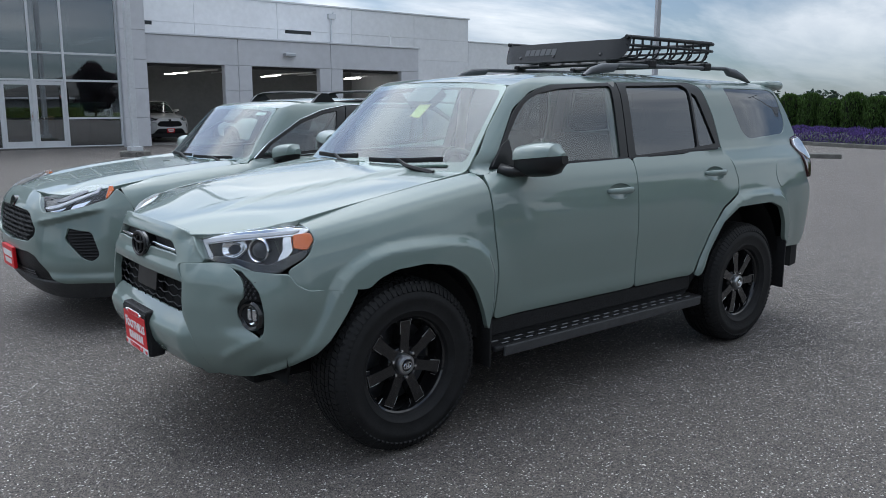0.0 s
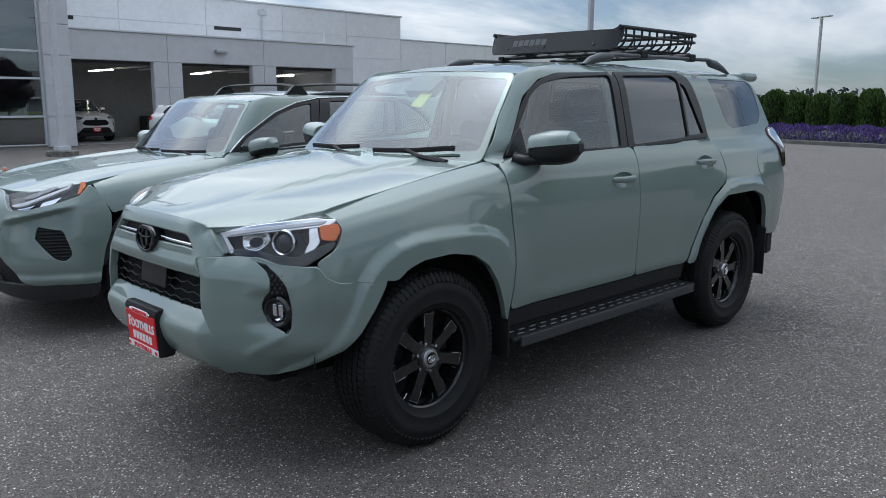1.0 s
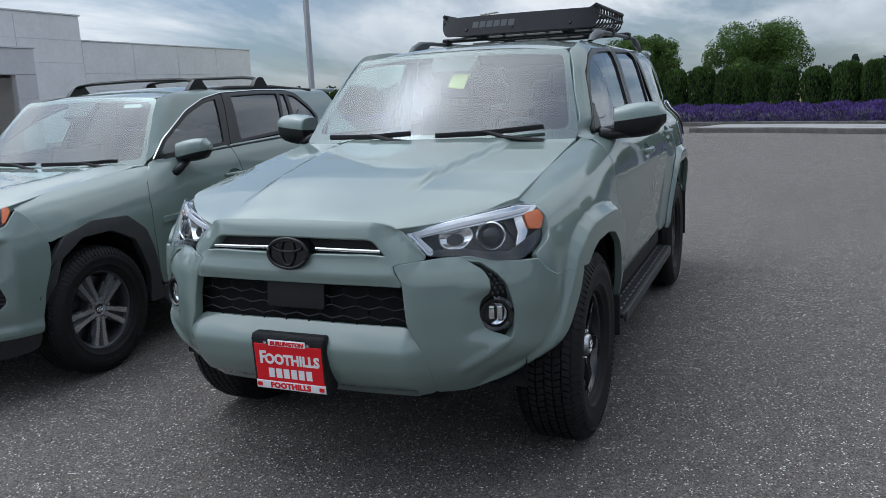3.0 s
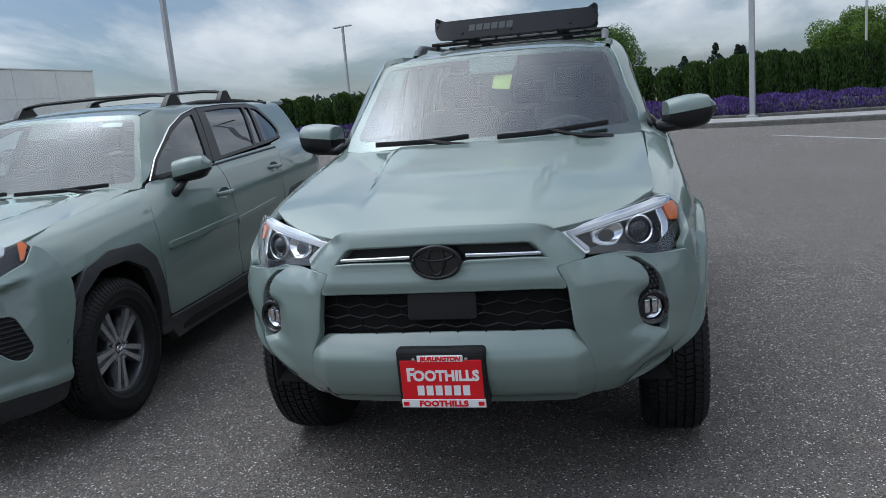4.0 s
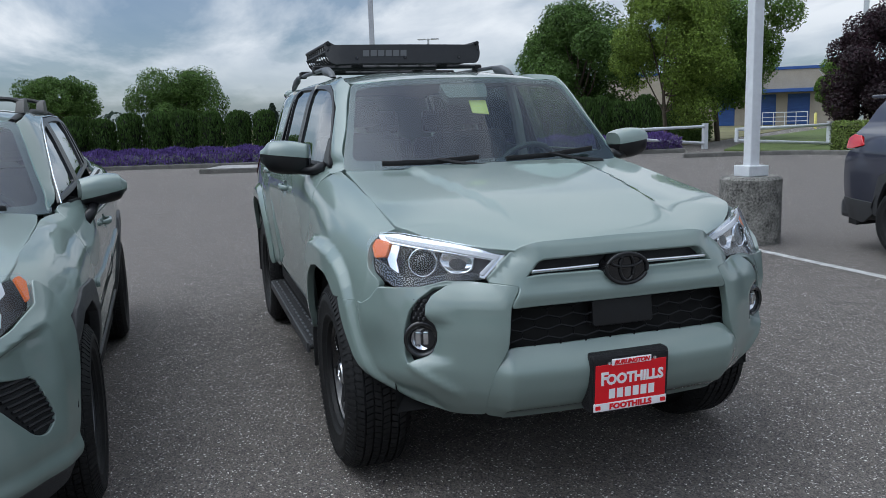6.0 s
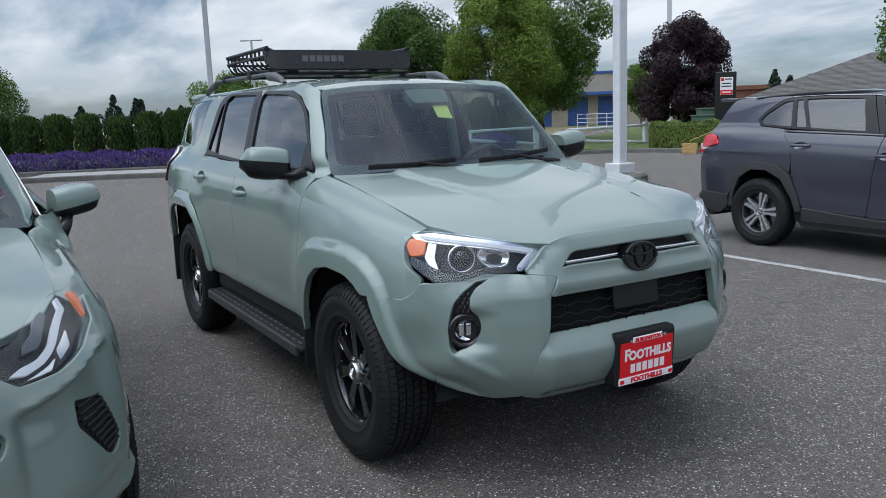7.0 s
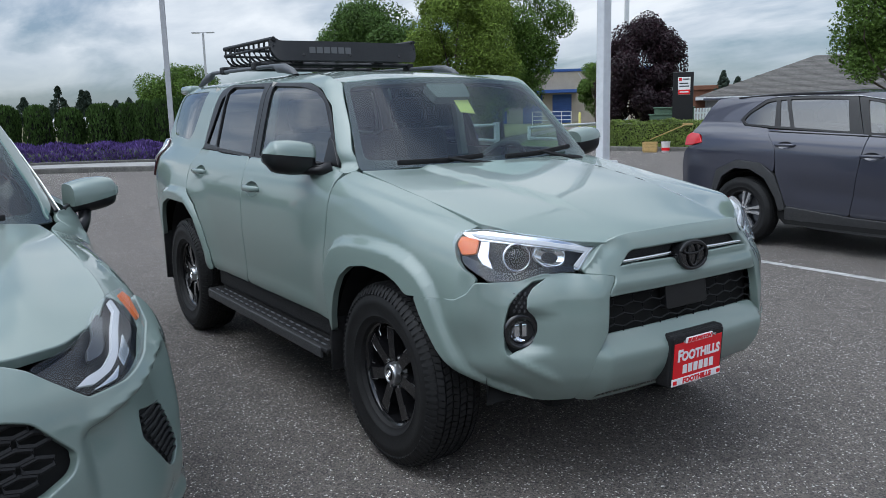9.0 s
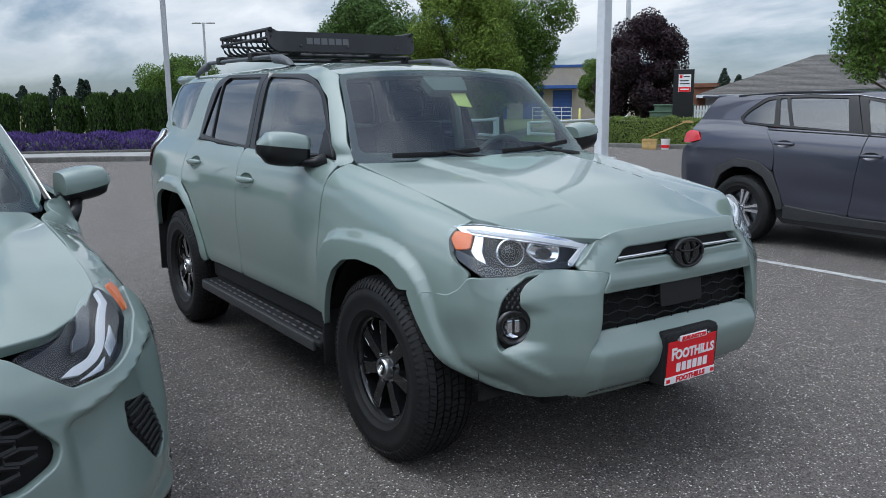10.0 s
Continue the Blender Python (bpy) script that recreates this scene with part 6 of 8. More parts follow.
    upper = [(-0.498, 1.248), (-0.665, 1.452), (-0.805, 1.602), (-0.868, 1.670), (-0.98, 1.708), (-1.2, 1.731), (-2.0, 1.742), (-3.0, 1.740), (-3.42, 1.722), (-3.53, 1.69), (-3.655, 1.53), (-3.735, 1.36),
             (-3.625, 1.345), (-3.59, 1.29), (-3.665, 1.06), (-3.75, 0.98), (-3.80, 0.90), (-3.80, 0.68), (-3.70, 0.56), (-3.40, 0.58)] + ARCH_R + \
            [(-2.212, 0.53), (-2.250, 0.622), (-2.347, 0.80), (-2.464, 0.928), (-2.644, 1.018), (-2.668, 1.097), (-2.647, 1.215), (-2.612, 1.306), (-2.615, 1.36), (-2.60, 1.50), (-2.535, 1.695), (-2.46, 1.722), (-1.75, 1.709), (-1.13, 1.685), (-0.965, 1.647), (-0.823, 1.560), (-0.678, 1.367), (-0.588, 1.245), (-0.53, 1.236)]
    qwin = rounded([(-2.80, 1.690), (-3.46, 1.688), (-3.54, 1.655), (-3.60, 1.45), (-3.53, 1.375), (-2.98, 1.350), (-2.90, 1.40)], [0.03, 0.05, 0.05, 0.06, 0.06, 0.06, 0.06])
    both("body_side", drape(rounded(upper, 0.02, 2), body, 0.019, [qwin], rim=0.03, **fl), P, car)
    both("quarter_window", drape(qwin, body, 0.05, rim=0.006, soft=0.001, lift=-0.004, flip=True), M["glass_dark"], car)
    fuel = [(-3.225 + 0.065 * math.cos(a), 1.11 + 0.085 * math.sin(a)) for a in [2 * math.pi * k / 24 for k in range(24)]]
    part("fuel_flap", drape(fuel, body, 0.03, rim=0.006, soft=0.003, lift=0.003, flip=True), P, car)
    # window frames and panes, part of the doors
    frame_f = rounded([(-0.592, 1.262), (-0.685, 1.365), (-0.828, 1.556), (-0.968, 1.641), (-1.13, 1.679), (-1.698, 1.702), (-1.648, 1.268)], [0, 0.05, 0.08, 0.08, 0.05, 0.01, 0])
    glass_f = rounded([(-0.735, 1.278), (-0.735, 1.402), (-0.888, 1.578), (-1.01, 1.632), (-1.2, 1.663), (-1.632, 1.684), (-1.585, 1.280)], [0.02, 0.04, 0.06, 0.05, 0.05, 0.03, 0.02])
    frame_r = rounded([(-1.708, 1.702), (-2.44, 1.716), (-2.520, 1.688), (-2.588, 1.50), (-2.606, 1.310), (-1.658, 1.272)], [0.01, 0.06, 0.06, 0.05, 0, 0])
    glass_r = rounded([(-1.765, 1.684), (-2.350, 1.700), (-2.388, 1.67), (-2.356, 1.312), (-1.722, 1.286)], 0.025)
    glass_q = rounded([(-2.405, 1.655), (-2.455, 1.630), (-2.562, 1.330), (-2.375, 1.320)], 0.015)
    for key, fr, panes in (("f", frame_f, [(glass_f, "glass_side")]), ("r", frame_r, [(glass_r, "glass_dark"), (glass_q, "glass_dark")])):
        me = drape(fr, green, 0.05, [p for p, _ in panes], rim=0.012, soft=0.002, lift=0.002, flip=True)
        me.materials.append(M["satin_black"])
        for i in (0, 1):
            part("window_frame", me if i == 0 else mirrored(me), None, doors[key][i], "black window frame")
        for poly, mt in panes:
            g = drape(poly, green, 0.06, rim=0.004, soft=0.0005, lift=-0.008, flip=True)
            g.materials.append(M[mt])
            for i in (0, 1):
                part("window_pane", g if i == 0 else mirrored(g), None, doors[key][i])
    # belt weatherstrip
    bm = bmesh.new()
    tube(bm, [(x, suv_side(x, 1.268 + (0.022 if x < -2.2 else 0.008))[1] - 0.012, 1.270 + max(0, (-x - 1.6)) * 0.034) for x in [-0.64 - 0.1 * k for k in range(20)]], 0.011, 6)
    both("belt_trim", bm, M["plastic"], car)
    # bonnet, roof, windscreen
    hood_half = [(-0.335, 0.0), (-0.345, 0.25), (-0.385, 0.50), (-0.44, 0.70), (-0.465, 0.731), (0.0, 0.734), (0.30, 0.735), (0.462, 0.732), (0.555, 0.665), (0.66, 0.560), (0.752, 0.440), (0.800, 0.372), (0.818, 0.30), (0.830, 0.0)]
    hood_poly = hood_half + [(x, -y) for x, y in hood_half[::-1] if abs(y) > 1e-6]
    part("bonnet", drape(rounded(hood_poly, 0.025, 3), hood, 0.024, rim=0.022, soft=0.004), P, car)
    rh = [(-0.850, 0.0), (-0.860, 0.25), (-0.912, 0.545), (-1.0, 0.578), (-1.4, 0.585), (-3.0, 0.575), (-3.50, 0.55), (-3.56, 0.30), (-3.58, 0.0)]
    part("roof", drape(rounded(rh + [(x, -y) for x, y in rh[::-1] if abs(y) > 1e-6], 0.03, 2), roof, 0.06, rim=0.02), P, car)
    ws_half = [(0.0, 1.236), (0.40, 1.240), (0.735, 1.246), (0.728, 1.30), (0.603, 1.664), (0.575, 1.680), (0.30, 1.692), (0.0, 1.696)]
    ws = rounded(two(ws_half), 0.02, 2)
    part("windscreen", drape(ws, screen, 0.07, rim=0.005, soft=0.001, lift=-0.002), M["glass_ws"], car)
    inner = rounded(two([(0.0, 1.284), (0.42, 1.288), (0.690, 1.297), (0.580, 1.656), (0.30, 1.672), (0.0, 1.675)]), 0.04, 4)
    part("windscreen_border", drape(ws, screen, 0.06, [inner], rim=0.003, soft=0.0005, lift=-0.009), M["gloss_black"], car, "black printed glass border")
    cam_box = rounded(two([(0.0, 1.672), (0.13, 1.672), (0.11, 1.600), (0.0, 1.600)]), 0.015)
    part("mirror_shroud", drape(cam_box, screen, 0.04, rim=0.05, lift=-0.012), M["shroud"], car)
    tag = [(0.015, 1.610), (0.105, 1.600), (0.092, 1.500), (0.008, 1.510)]
    part("hang_tag", drape(tag, lambda u, v: screen(u, v) + Vector((-0.05, 0, 0)), 0.05, rim=0.001), M["yellow"], car, "yellow paper tag")
    # cowl and wipers
    cow = [(-0.30, 0.0), (-0.31, 0.3), (-0.38, 0.66), (-0.52, 0.735), (-0.50, 0.60), (-0.42, 0.28), (-0.40, 0.0)]
    part("cowl", drape(cow + [(x, -y) for x, y in cow[::-1] if abs(y) > 1e-6], lambda u, v: Vector((u, v, 1.222)), 0.06, rim=0.02), M["plastic"], car)
    for pts in (((0.06, 1.262), (0.30, 1.268), (0.58, 1.290)), ((-0.56, 1.262), (-0.30, 1.262), (-0.08, 1.275))):
        bm = bmesh.new()
        line = [screen(u, v) + Vector((0.022, 0, 0.014)) for u, v in pts]
        tube(bm, line, 0.011, 6, (0.7, 1.3))
        mid = line[1]
        tube(bm, [mid + Vector((0.012, 0, 0.012)), screen(pts[1][0] + (0.12 if pts[0][0] > 0 else 0.12), 1.243) + Vector((0.05, 0, 0.02)), screen(pts[1][0] + 0.30, 1.238) + Vector((0.05, 0, 0.0))], [0.008, 0.012, 0.016], 6)
        part("wiper", bm, M["plastic"], car, "", 40)
    # nose, bars and bumper
    slot_half = [(0.0, 0.882), (0.05, 0.892), (0.095, 0.932), (0.30, 0.934), (0.385, 0.930), (0.335, 0.988), (0.31, 0.996), (0.0, 0.999)]
    slot = rounded(two(slot_half), 0.012, 3)
    nose_half = [(0.0, 0.836), (0.30, 0.836), (0.430, 0.833), (0.422, 0.850), (0.394, 0.907), (0.500, 0.917), (0.508, 0.925), (0.395, 1.020), (0.362, 1.040), (0.32, 1.049), (0.0, 1.053)]

    def nose_surf(s, z):
        a = abs(s)
        return front(s, z) + Vector((0.012 * math.exp(-((z - 0.868) / 0.03) ** 2) * smooth(0.44, 0.40, a) - suv_roll(a, z), 0, 0))
    part("nose_panel", drape(rounded(two(nose_half), 0.02, 3), nose_surf, 0.016, [slot], rim=0.075, soft=0.007), P, car)
    part("upper_grille", drape(rounded(two([(0.0, 0.875), (0.40, 0.92), (0.34, 1.0), (0.0, 1.005)]), 0.02), lambda s, z: front(s, z) - Vector((0.034, 0, 0)), 0.05, rim=0.01), M["plastic"], car)
    for s in (1, -1):
        bm = bmesh.new()
        line = [front(s * (0.098 + 0.256 * k / 6), 0.953 - 0.004 * k / 6) - Vector((0.016, 0, 0)) for k in range(7)]
        tube(bm, line, 0.0075, 8)
        part("grille_chrome_bar", bm, M["chrome"], car, "thin chrome bar", 60)
    part("lower_grille_backing", drape(two([(0.0, 0.66), (0.47, 0.66), (0.47, 0.84), (0.0, 0.84)]), lambda s, z: front(s, z) - Vector((0.075, 0, 0)), 0.08, rim=0.01), M["gap"], car)
    # honeycomb of the lower grille
    bm = bmesh.new()
    cw, ch = 0.098, 0.050
    for row in range(-1, 6):
        for col in range(-8, 9):
            cs, cz = col * cw + (cw / 2 if row % 2 else 0), 0.668 + row * ch * 0.75 + 0.02
            if abs(cs) > 0.46:
                continue
            ring = []
            for k in range(6):
                a = math.pi / 6 + k * math.pi / 3
                ss, zz = cs + cw * 0.53 * math.cos(a) * 1.05, cz + ch * 0.50 * math.sin(a)
                if abs(ss) > 0.462 or not 0.660 < zz < 0.842:
                    ring = None
                    break
                ring.append(front(ss, zz) - Vector((0.035, 0, 0)))
            if ring:
                tube(bm, ring, 0.0024, 4, (1.0, 1.5), True)
    part("grille_mesh", bm, M["grille_black"], car, "black honeycomb mesh")
    part("radar_cover", drape(rounded(two([(0.0, 0.735), (0.118, 0.735), (0.118, 0.822), (0.0, 0.822)]), 0.008), lambda s, z: front(s, z) - Vector((0.026, 0, 0)), 0.05, rim=0.03), M["satin_black"], car, "flat black sensor cover")
    bar_half = [(0.0, 0.684), (0.435, 0.680), (0.470, 0.655), (0.500, 0.600), (0.545, 0.470), (0.565, 0.412), (0.40, 0.396), (0.0, 0.394)]

    def bar_surf(s, z):
        lip_out = 0.026 * smooth(0.40, 0.46, z) * (1 - smooth(0.43, 0.52, abs(s)))
        shelf = 0.062 * max((z - 0.592) / 0.092, 0.0) ** 1.5 * smooth(0.53, 0.46, abs(s))
        groove = 0.010 * math.exp(-((z - 0.432) / 0.012) ** 2) * smooth(0.50, 0.42, abs(s))
        return front(s, z) + Vector((lip_out - shelf - groove, 0, 0))
    part("bumper_bar", drape(rounded(two(bar_half), 0.015, 4), bar_surf, 0.02, rim=0.05, soft=0.009), P, car)
    pod = [(0.404, 0.903), (0.440, 0.836), (0.456, 0.694), (0.478, 0.655), (0.506, 0.603), (0.550, 0.475), (0.571, 0.414), (0.66, 0.408), (0.74, 0.412), (0.85, 0.442), (0.95, 0.485), (1.035, 0.537), (1.10, 0.608), (1.165, 0.706), (1.225, 0.808), (1.115, 0.811), (1.018, 0.8165), (0.968, 0.844), (0.938, 0.888), (0.895, 0.884), (0.847, 0.886), (0.792, 0.891), (0.729, 0.903), (0.686, 0.913), (0.610, 0.915), (0.520, 0.911)]
    fog_hole = rounded([(0.668, 0.906), (0.738, 0.897), (0.790, 0.858), (0.822, 0.815), (0.834, 0.775), (0.842, 0.73), (0.840, 0.64), (0.825, 0.612), (0.800, 0.632), (0.770, 0.642), (0.735, 0.662), (0.715, 0.70), (0.712, 0.738), (0.728, 0.768), (0.752, 0.785), (0.754, 0.835), (0.734, 0.868), (0.700, 0.888)], 0.012, 3)
    lip = curve((0.428, 0.897), (0.566, 1.009), (0.704, 1.076), (0.815, 1.124))

    def corner_out(s, k):
        n = Vector((SUV_FY(s + 0.01) - SUV_FY(s - 0.01), SUV_FX(s - 0.01) - SUV_FX(s + 0.01), 0)).normalized()
        return n * k

    def pod_surf(s, z):
        start = 0.62 + 0.06 * smooth(0.76, 0.82, z)
        dish = 0.034 * smooth(start, 0.765, s) * (1 - smooth(0.80, 0.83, s)) * smooth(0.612, 0.665, z) * smooth(0.81, 0.75, z)
        crease = 0.012 * math.exp(-((z - 0.512 - (s - 0.63) * 0.55) / 0.024) ** 2) * smooth(0.60, 0.68, s) * smooth(0.86, 0.80, s)
        base = front(s, z)
        ramp = smooth(1.04, 1.20, s - lip(z) + 1.124)
        arch = 0.032 * (suv_ledge(base.x, z) - ramp) + 0.011 * ramp - 0.011 * smooth(0.85, 0.95, s) + 0.031 * smooth(0.84, 0.94, s) * smooth(1.09, 1.0, s) * smooth(0.60, 0.80, z)
        roll = suv_roll(s, z)
        base.x -= roll * smooth(0.62, 0.50, s)
        roll *= smooth(0.50, 0.62, s)
        return base + corner_out(s, crease + arch - dish - roll)
    both("bumper_corner", drape(rounded(pod, 0.015, 2), pod_surf, 0.016, [fog_hole], rim=0.035, soft=0.005), P, car)
    both("fog_bezel", drape([(s, z) for s, z in dense(fog_hole, 0.02)], lambda s, z: front(s, z) + corner_out(s, -0.020 - 0.020 * smooth(0.80, 0.72, z) - suv_roll(s, z)), 0.03, rim=0.01), M["plastic"], car, "textured black fog lamp channel")
    for k in range(5):
        for j in range(3):
            ss, zz = 0.765 + 0.020 * j - 0.008 * (k % 2), 0.785 + 0.016 * k
            bm = bmesh.new()
            c = front(ss, zz) + corner_out(ss, -0.018)
            box(bm, -0.004, -0.011, -0.005, 0.004, 0.011, 0.005, 0.002, Matrix.Translation(c) @ Matrix.Rotation(radians(-40), 4, "Z"), 1)
            both("bezel_stud", bm, M["plastic_grey"], car)
    c = Vector((0.667, 0.706, 0.706))
    n = Vector((0.93, 0.36, 0.0)).normalized()
    fm = Matrix.Translation(c - n * 0.008) @ n.to_track_quat("Z", "Y").to_matrix().to_4x4()
    for prof, mt, nm in (([(0.066, -0.03), (0.066, 0.012), (0.056, 0.022), (0.046, 0.018), (0.040, 0.0), (0.040, -0.03)], "gloss_black", "fog_ring"),
                         ([(0.0, -0.012), (0.022, -0.010), (0.036, 0.0), (0.040, 0.004)], "reflector", "fog_reflector"),
                         ([(0.0, 0.012), (0.020, 0.011), (0.040, 0.006)], "glass_lamp", "fog_lens")):
        bm = bmesh.new()
        revolve(bm, prof, 28, fm)
        bmesh.ops.recalc_face_normals(bm, faces=bm.faces)
        both(nm, bm, M[mt], car)
    for dy in (-0.014, 0.014):
        both("fog_bulb", box_bm(-0.010, -0.004, -0.024, 0.010, 0.004, 0.024, 0.003, m=fm @ Matrix.Translation((dy, 0.004, 0.004)) @ Matrix.Rotation(radians(90), 4, "X")), M["chrome"], car)
    suv_lamps(car, lamp)
    suv_emblem(car, front)
    suv_plate(car, front)
    # wheels and arch linings
    ws_ = wheel_set(0.402, 0.262, 0.237, 7, "black")
    for x, y, tn in ((0.0, 0.80, 12), (0.0, -0.80, 40), (-2.79, 0.80, 25), (-2.79, -0.80, 5)):
        add_wheel(car, x, y, 0.402, ws_, tn)
    for cx, zt in ((0.0, 0.90), (-2.79, 0.96)):
        rows = []
        for k in range(15):
            a = math.pi * (0.20 + 0.72 * k / 14)
            x, z = cx + 0.50 * math.cos(a), 0.42 + (zt - 0.40) * math.sin(a)
            rows.append([(x, 0.50, z), (x, 0.885, z)])
        both("arch_lining", loft(rows), M["plastic"], car)
    both("mud_flap", box_bm(-0.49, 0.66, 0.30, -0.475, 0.93, 0.56, 0.005), M["plastic"], car)
    both("mud_flap", box_bm(-3.31, 0.66, 0.30, -3.295, 0.93, 0.66, 0.005), M["plastic"], car)
    suv_steps(car)
    suv_roof_kit(car)
    suv_mirrors(car)
    suv_inside(car)
    suv_tail(car)
    return car


suv()

# ---- the compact crossover: its surfaces (x forward from the front axle, y left, z up) ----
CO_DOOR = curve((0.28, 0.82), (0.42, 0.862), (0.55, 0.885), (0.70, 0.902), (0.85, 0.910), (0.95, 0.908), (1.04, 0.894), (1.10, 0.876), (1.15, 0.848), (1.20, 0.805))
CO_FEND = curve((-0.02, 0.66), (0.0, 0.705), (0.02, 0.755), (0.05, 0.80), (0.10, 0.845), (0.17, 0.880), (0.26, 0.897), (0.40, 0.898), (0.60, 0.875), (0.75, 0.84))
CO_EDGE = curve((-0.70, 1.125), (-0.55, 1.11), (-0.20, 1.078), (0.10, 1.045), (0.30, 1.015), (0.50, 0.97), (0.60, 0.93))
CO_PLAN = curve((-3.8, -0.30), (-3.65, -0.19), (-3.45, -0.10), (-3.1, -0.035), (-2.6, -0.005), (-2.2, 0.0), (-0.2, 0.0), (0.10, -0.012), (0.25, -0.035), (0.40, -0.085), (0.52, -0.15), (0.60, -0.21))


def co_side(x, z):
    k = smooth(-0.85, -0.45, x)
    rise = 0.05 * smooth(-1.0, -3.0, x)
    y = CO_DOOR(z - rise * smooth(0.8, 1.05, z)) * (1 - k) + CO_FEND(CO_EDGE(x) - z) * k
    y -= 0.016 * math.exp(-((z - 0.60 - 0.05 * (-x - 1.3)) / 0.10) ** 2) * smooth(-0.45, -0.8, x) * smooth(-2.25, -1.9, x)
    return (x, y + CO_PLAN(x), z)


CO_GLASS_Y = curve((1.0, 0.825), (1.10, 0.800), (1.20, 0.770), (1.35, 0.713), (1.48, 0.658), (1.545, 0.620), (1.58, 0.575), (1.60, 0.50))
CO_PILLAR = curve((1.05, -0.52), (1.12, -0.600), (1.30, -0.765), (1.45, -0.902), (1.531, -0.978), (1.60, -1.05))


def co_green(x, z):
    return (x, CO_GLASS_Y(z) - 0.10 * smooth(-2.4, -3.6, x) - 0.02 * smooth(-1.3, -0.7, x), z)


def co_body(x, z):
    b = 1.12 + 0.06 * smooth(-1.0, -3.0, x)
    k = smooth(b, b + 0.13, z)
    y = co_side(x, z)[1] * (1 - k) + co_green(x, z)[1] * k
    q = min(max((x - CO_PILLAR(z) + 0.10) / 0.10, 0.0), 1.4)
    return (x, y - 0.045 * q * q * smooth(1.06, 1.16, z), z)


CO_ROOF_X = curve((-3.45, 1.552), (-3.2, 1.585), (-2.8, 1.606), (-2.3, 1.618), (-1.8, 1.622), (-1.35, 1.603), (-1.05, 1.566), (-0.92, 1.54))


def co_roof(x, y):
    return (x, y, CO_ROOF_X(x) - 0.035 * (abs(y) / 0.55) ** 2.6)


CO_HOOD_C = curve((-0.60, 1.125), (-0.45, 1.115), (-0.20, 1.096), (0.20, 1.058), (0.50, 1.012), (0.70, 0.969), (0.80, 0.946), (0.88, 0.90))
CO_HOOD_D = curve((-0.60, 0.012), (-0.20, 0.020), (0.20, 0.030), (0.45, 0.040), (0.60, 0.075), (0.75, 0.12), (0.88, 0.17))


def co_hood(x, y):
    a = abs(y)
    ridge = 0.018 * math.exp(-((a - 0.44 - 0.10 * smooth(0.6, -0.4, x)) / 0.09) ** 2) * smooth(0.72, 0.40, x)
    return (x, y, CO_HOOD_C(x) - CO_HOOD_D(x) * (a / 0.70) ** 3 + ridge)


CO_WS_X = curve((1.02, -0.42), (1.12, -0.517), (1.30, -0.680), (1.45, -0.822), (1.53, -0.905), (1.60, -0.985))


def co_screen(y, z):
    return (CO_WS_X(z) - 0.18 * y * y, y, z)


CO_FX = curve((0, 0.925), (0.20, 0.922), (0.40, 0.902), (0.52, 0.872), (0.64, 0.822), (0.76, 0.745), (0.88, 0.645), (1.00, 0.535), (1.12, 0.422), (1.24, 0.305), (1.36, 0.187))
CO_FY = curve((0, 0.0), (0.20, 0.200), (0.40, 0.399), (0.52, 0.515), (0.64, 0.624), (0.76, 0.716), (0.88, 0.782), (1.00, 0.830), (1.12, 0.868), (1.24, 0.893), (1.36, 0.906))
CO_FD = curve((0.22, -0.14), (0.30, -0.075), (0.40, -0.02), (0.50, 0.0), (0.62, 0.0), (0.74, -0.015), (0.84, -0.04), (0.90, -0.080), (0.95, -0.13), (1.00, -0.19), (1.05, -0.26))


def co_front(s, z):
    a = abs(s)
    tx, ty = CO_FX(a + 0.004) - CO_FX(max(a - 0.004, 0)), CO_FY(a + 0.004) - CO_FY(max(a - 0.004, 0))
    n = math.hypot(tx, ty)
    nx, ny = ty / n, -tx / n
    d = CO_FD(z) * (1 - 0.5 * smooth(0.8, 1.2, a))
    y = CO_FY(a) + ny * d
    return (CO_FX(a) + nx * d, y if s >= 0 else -y, z)

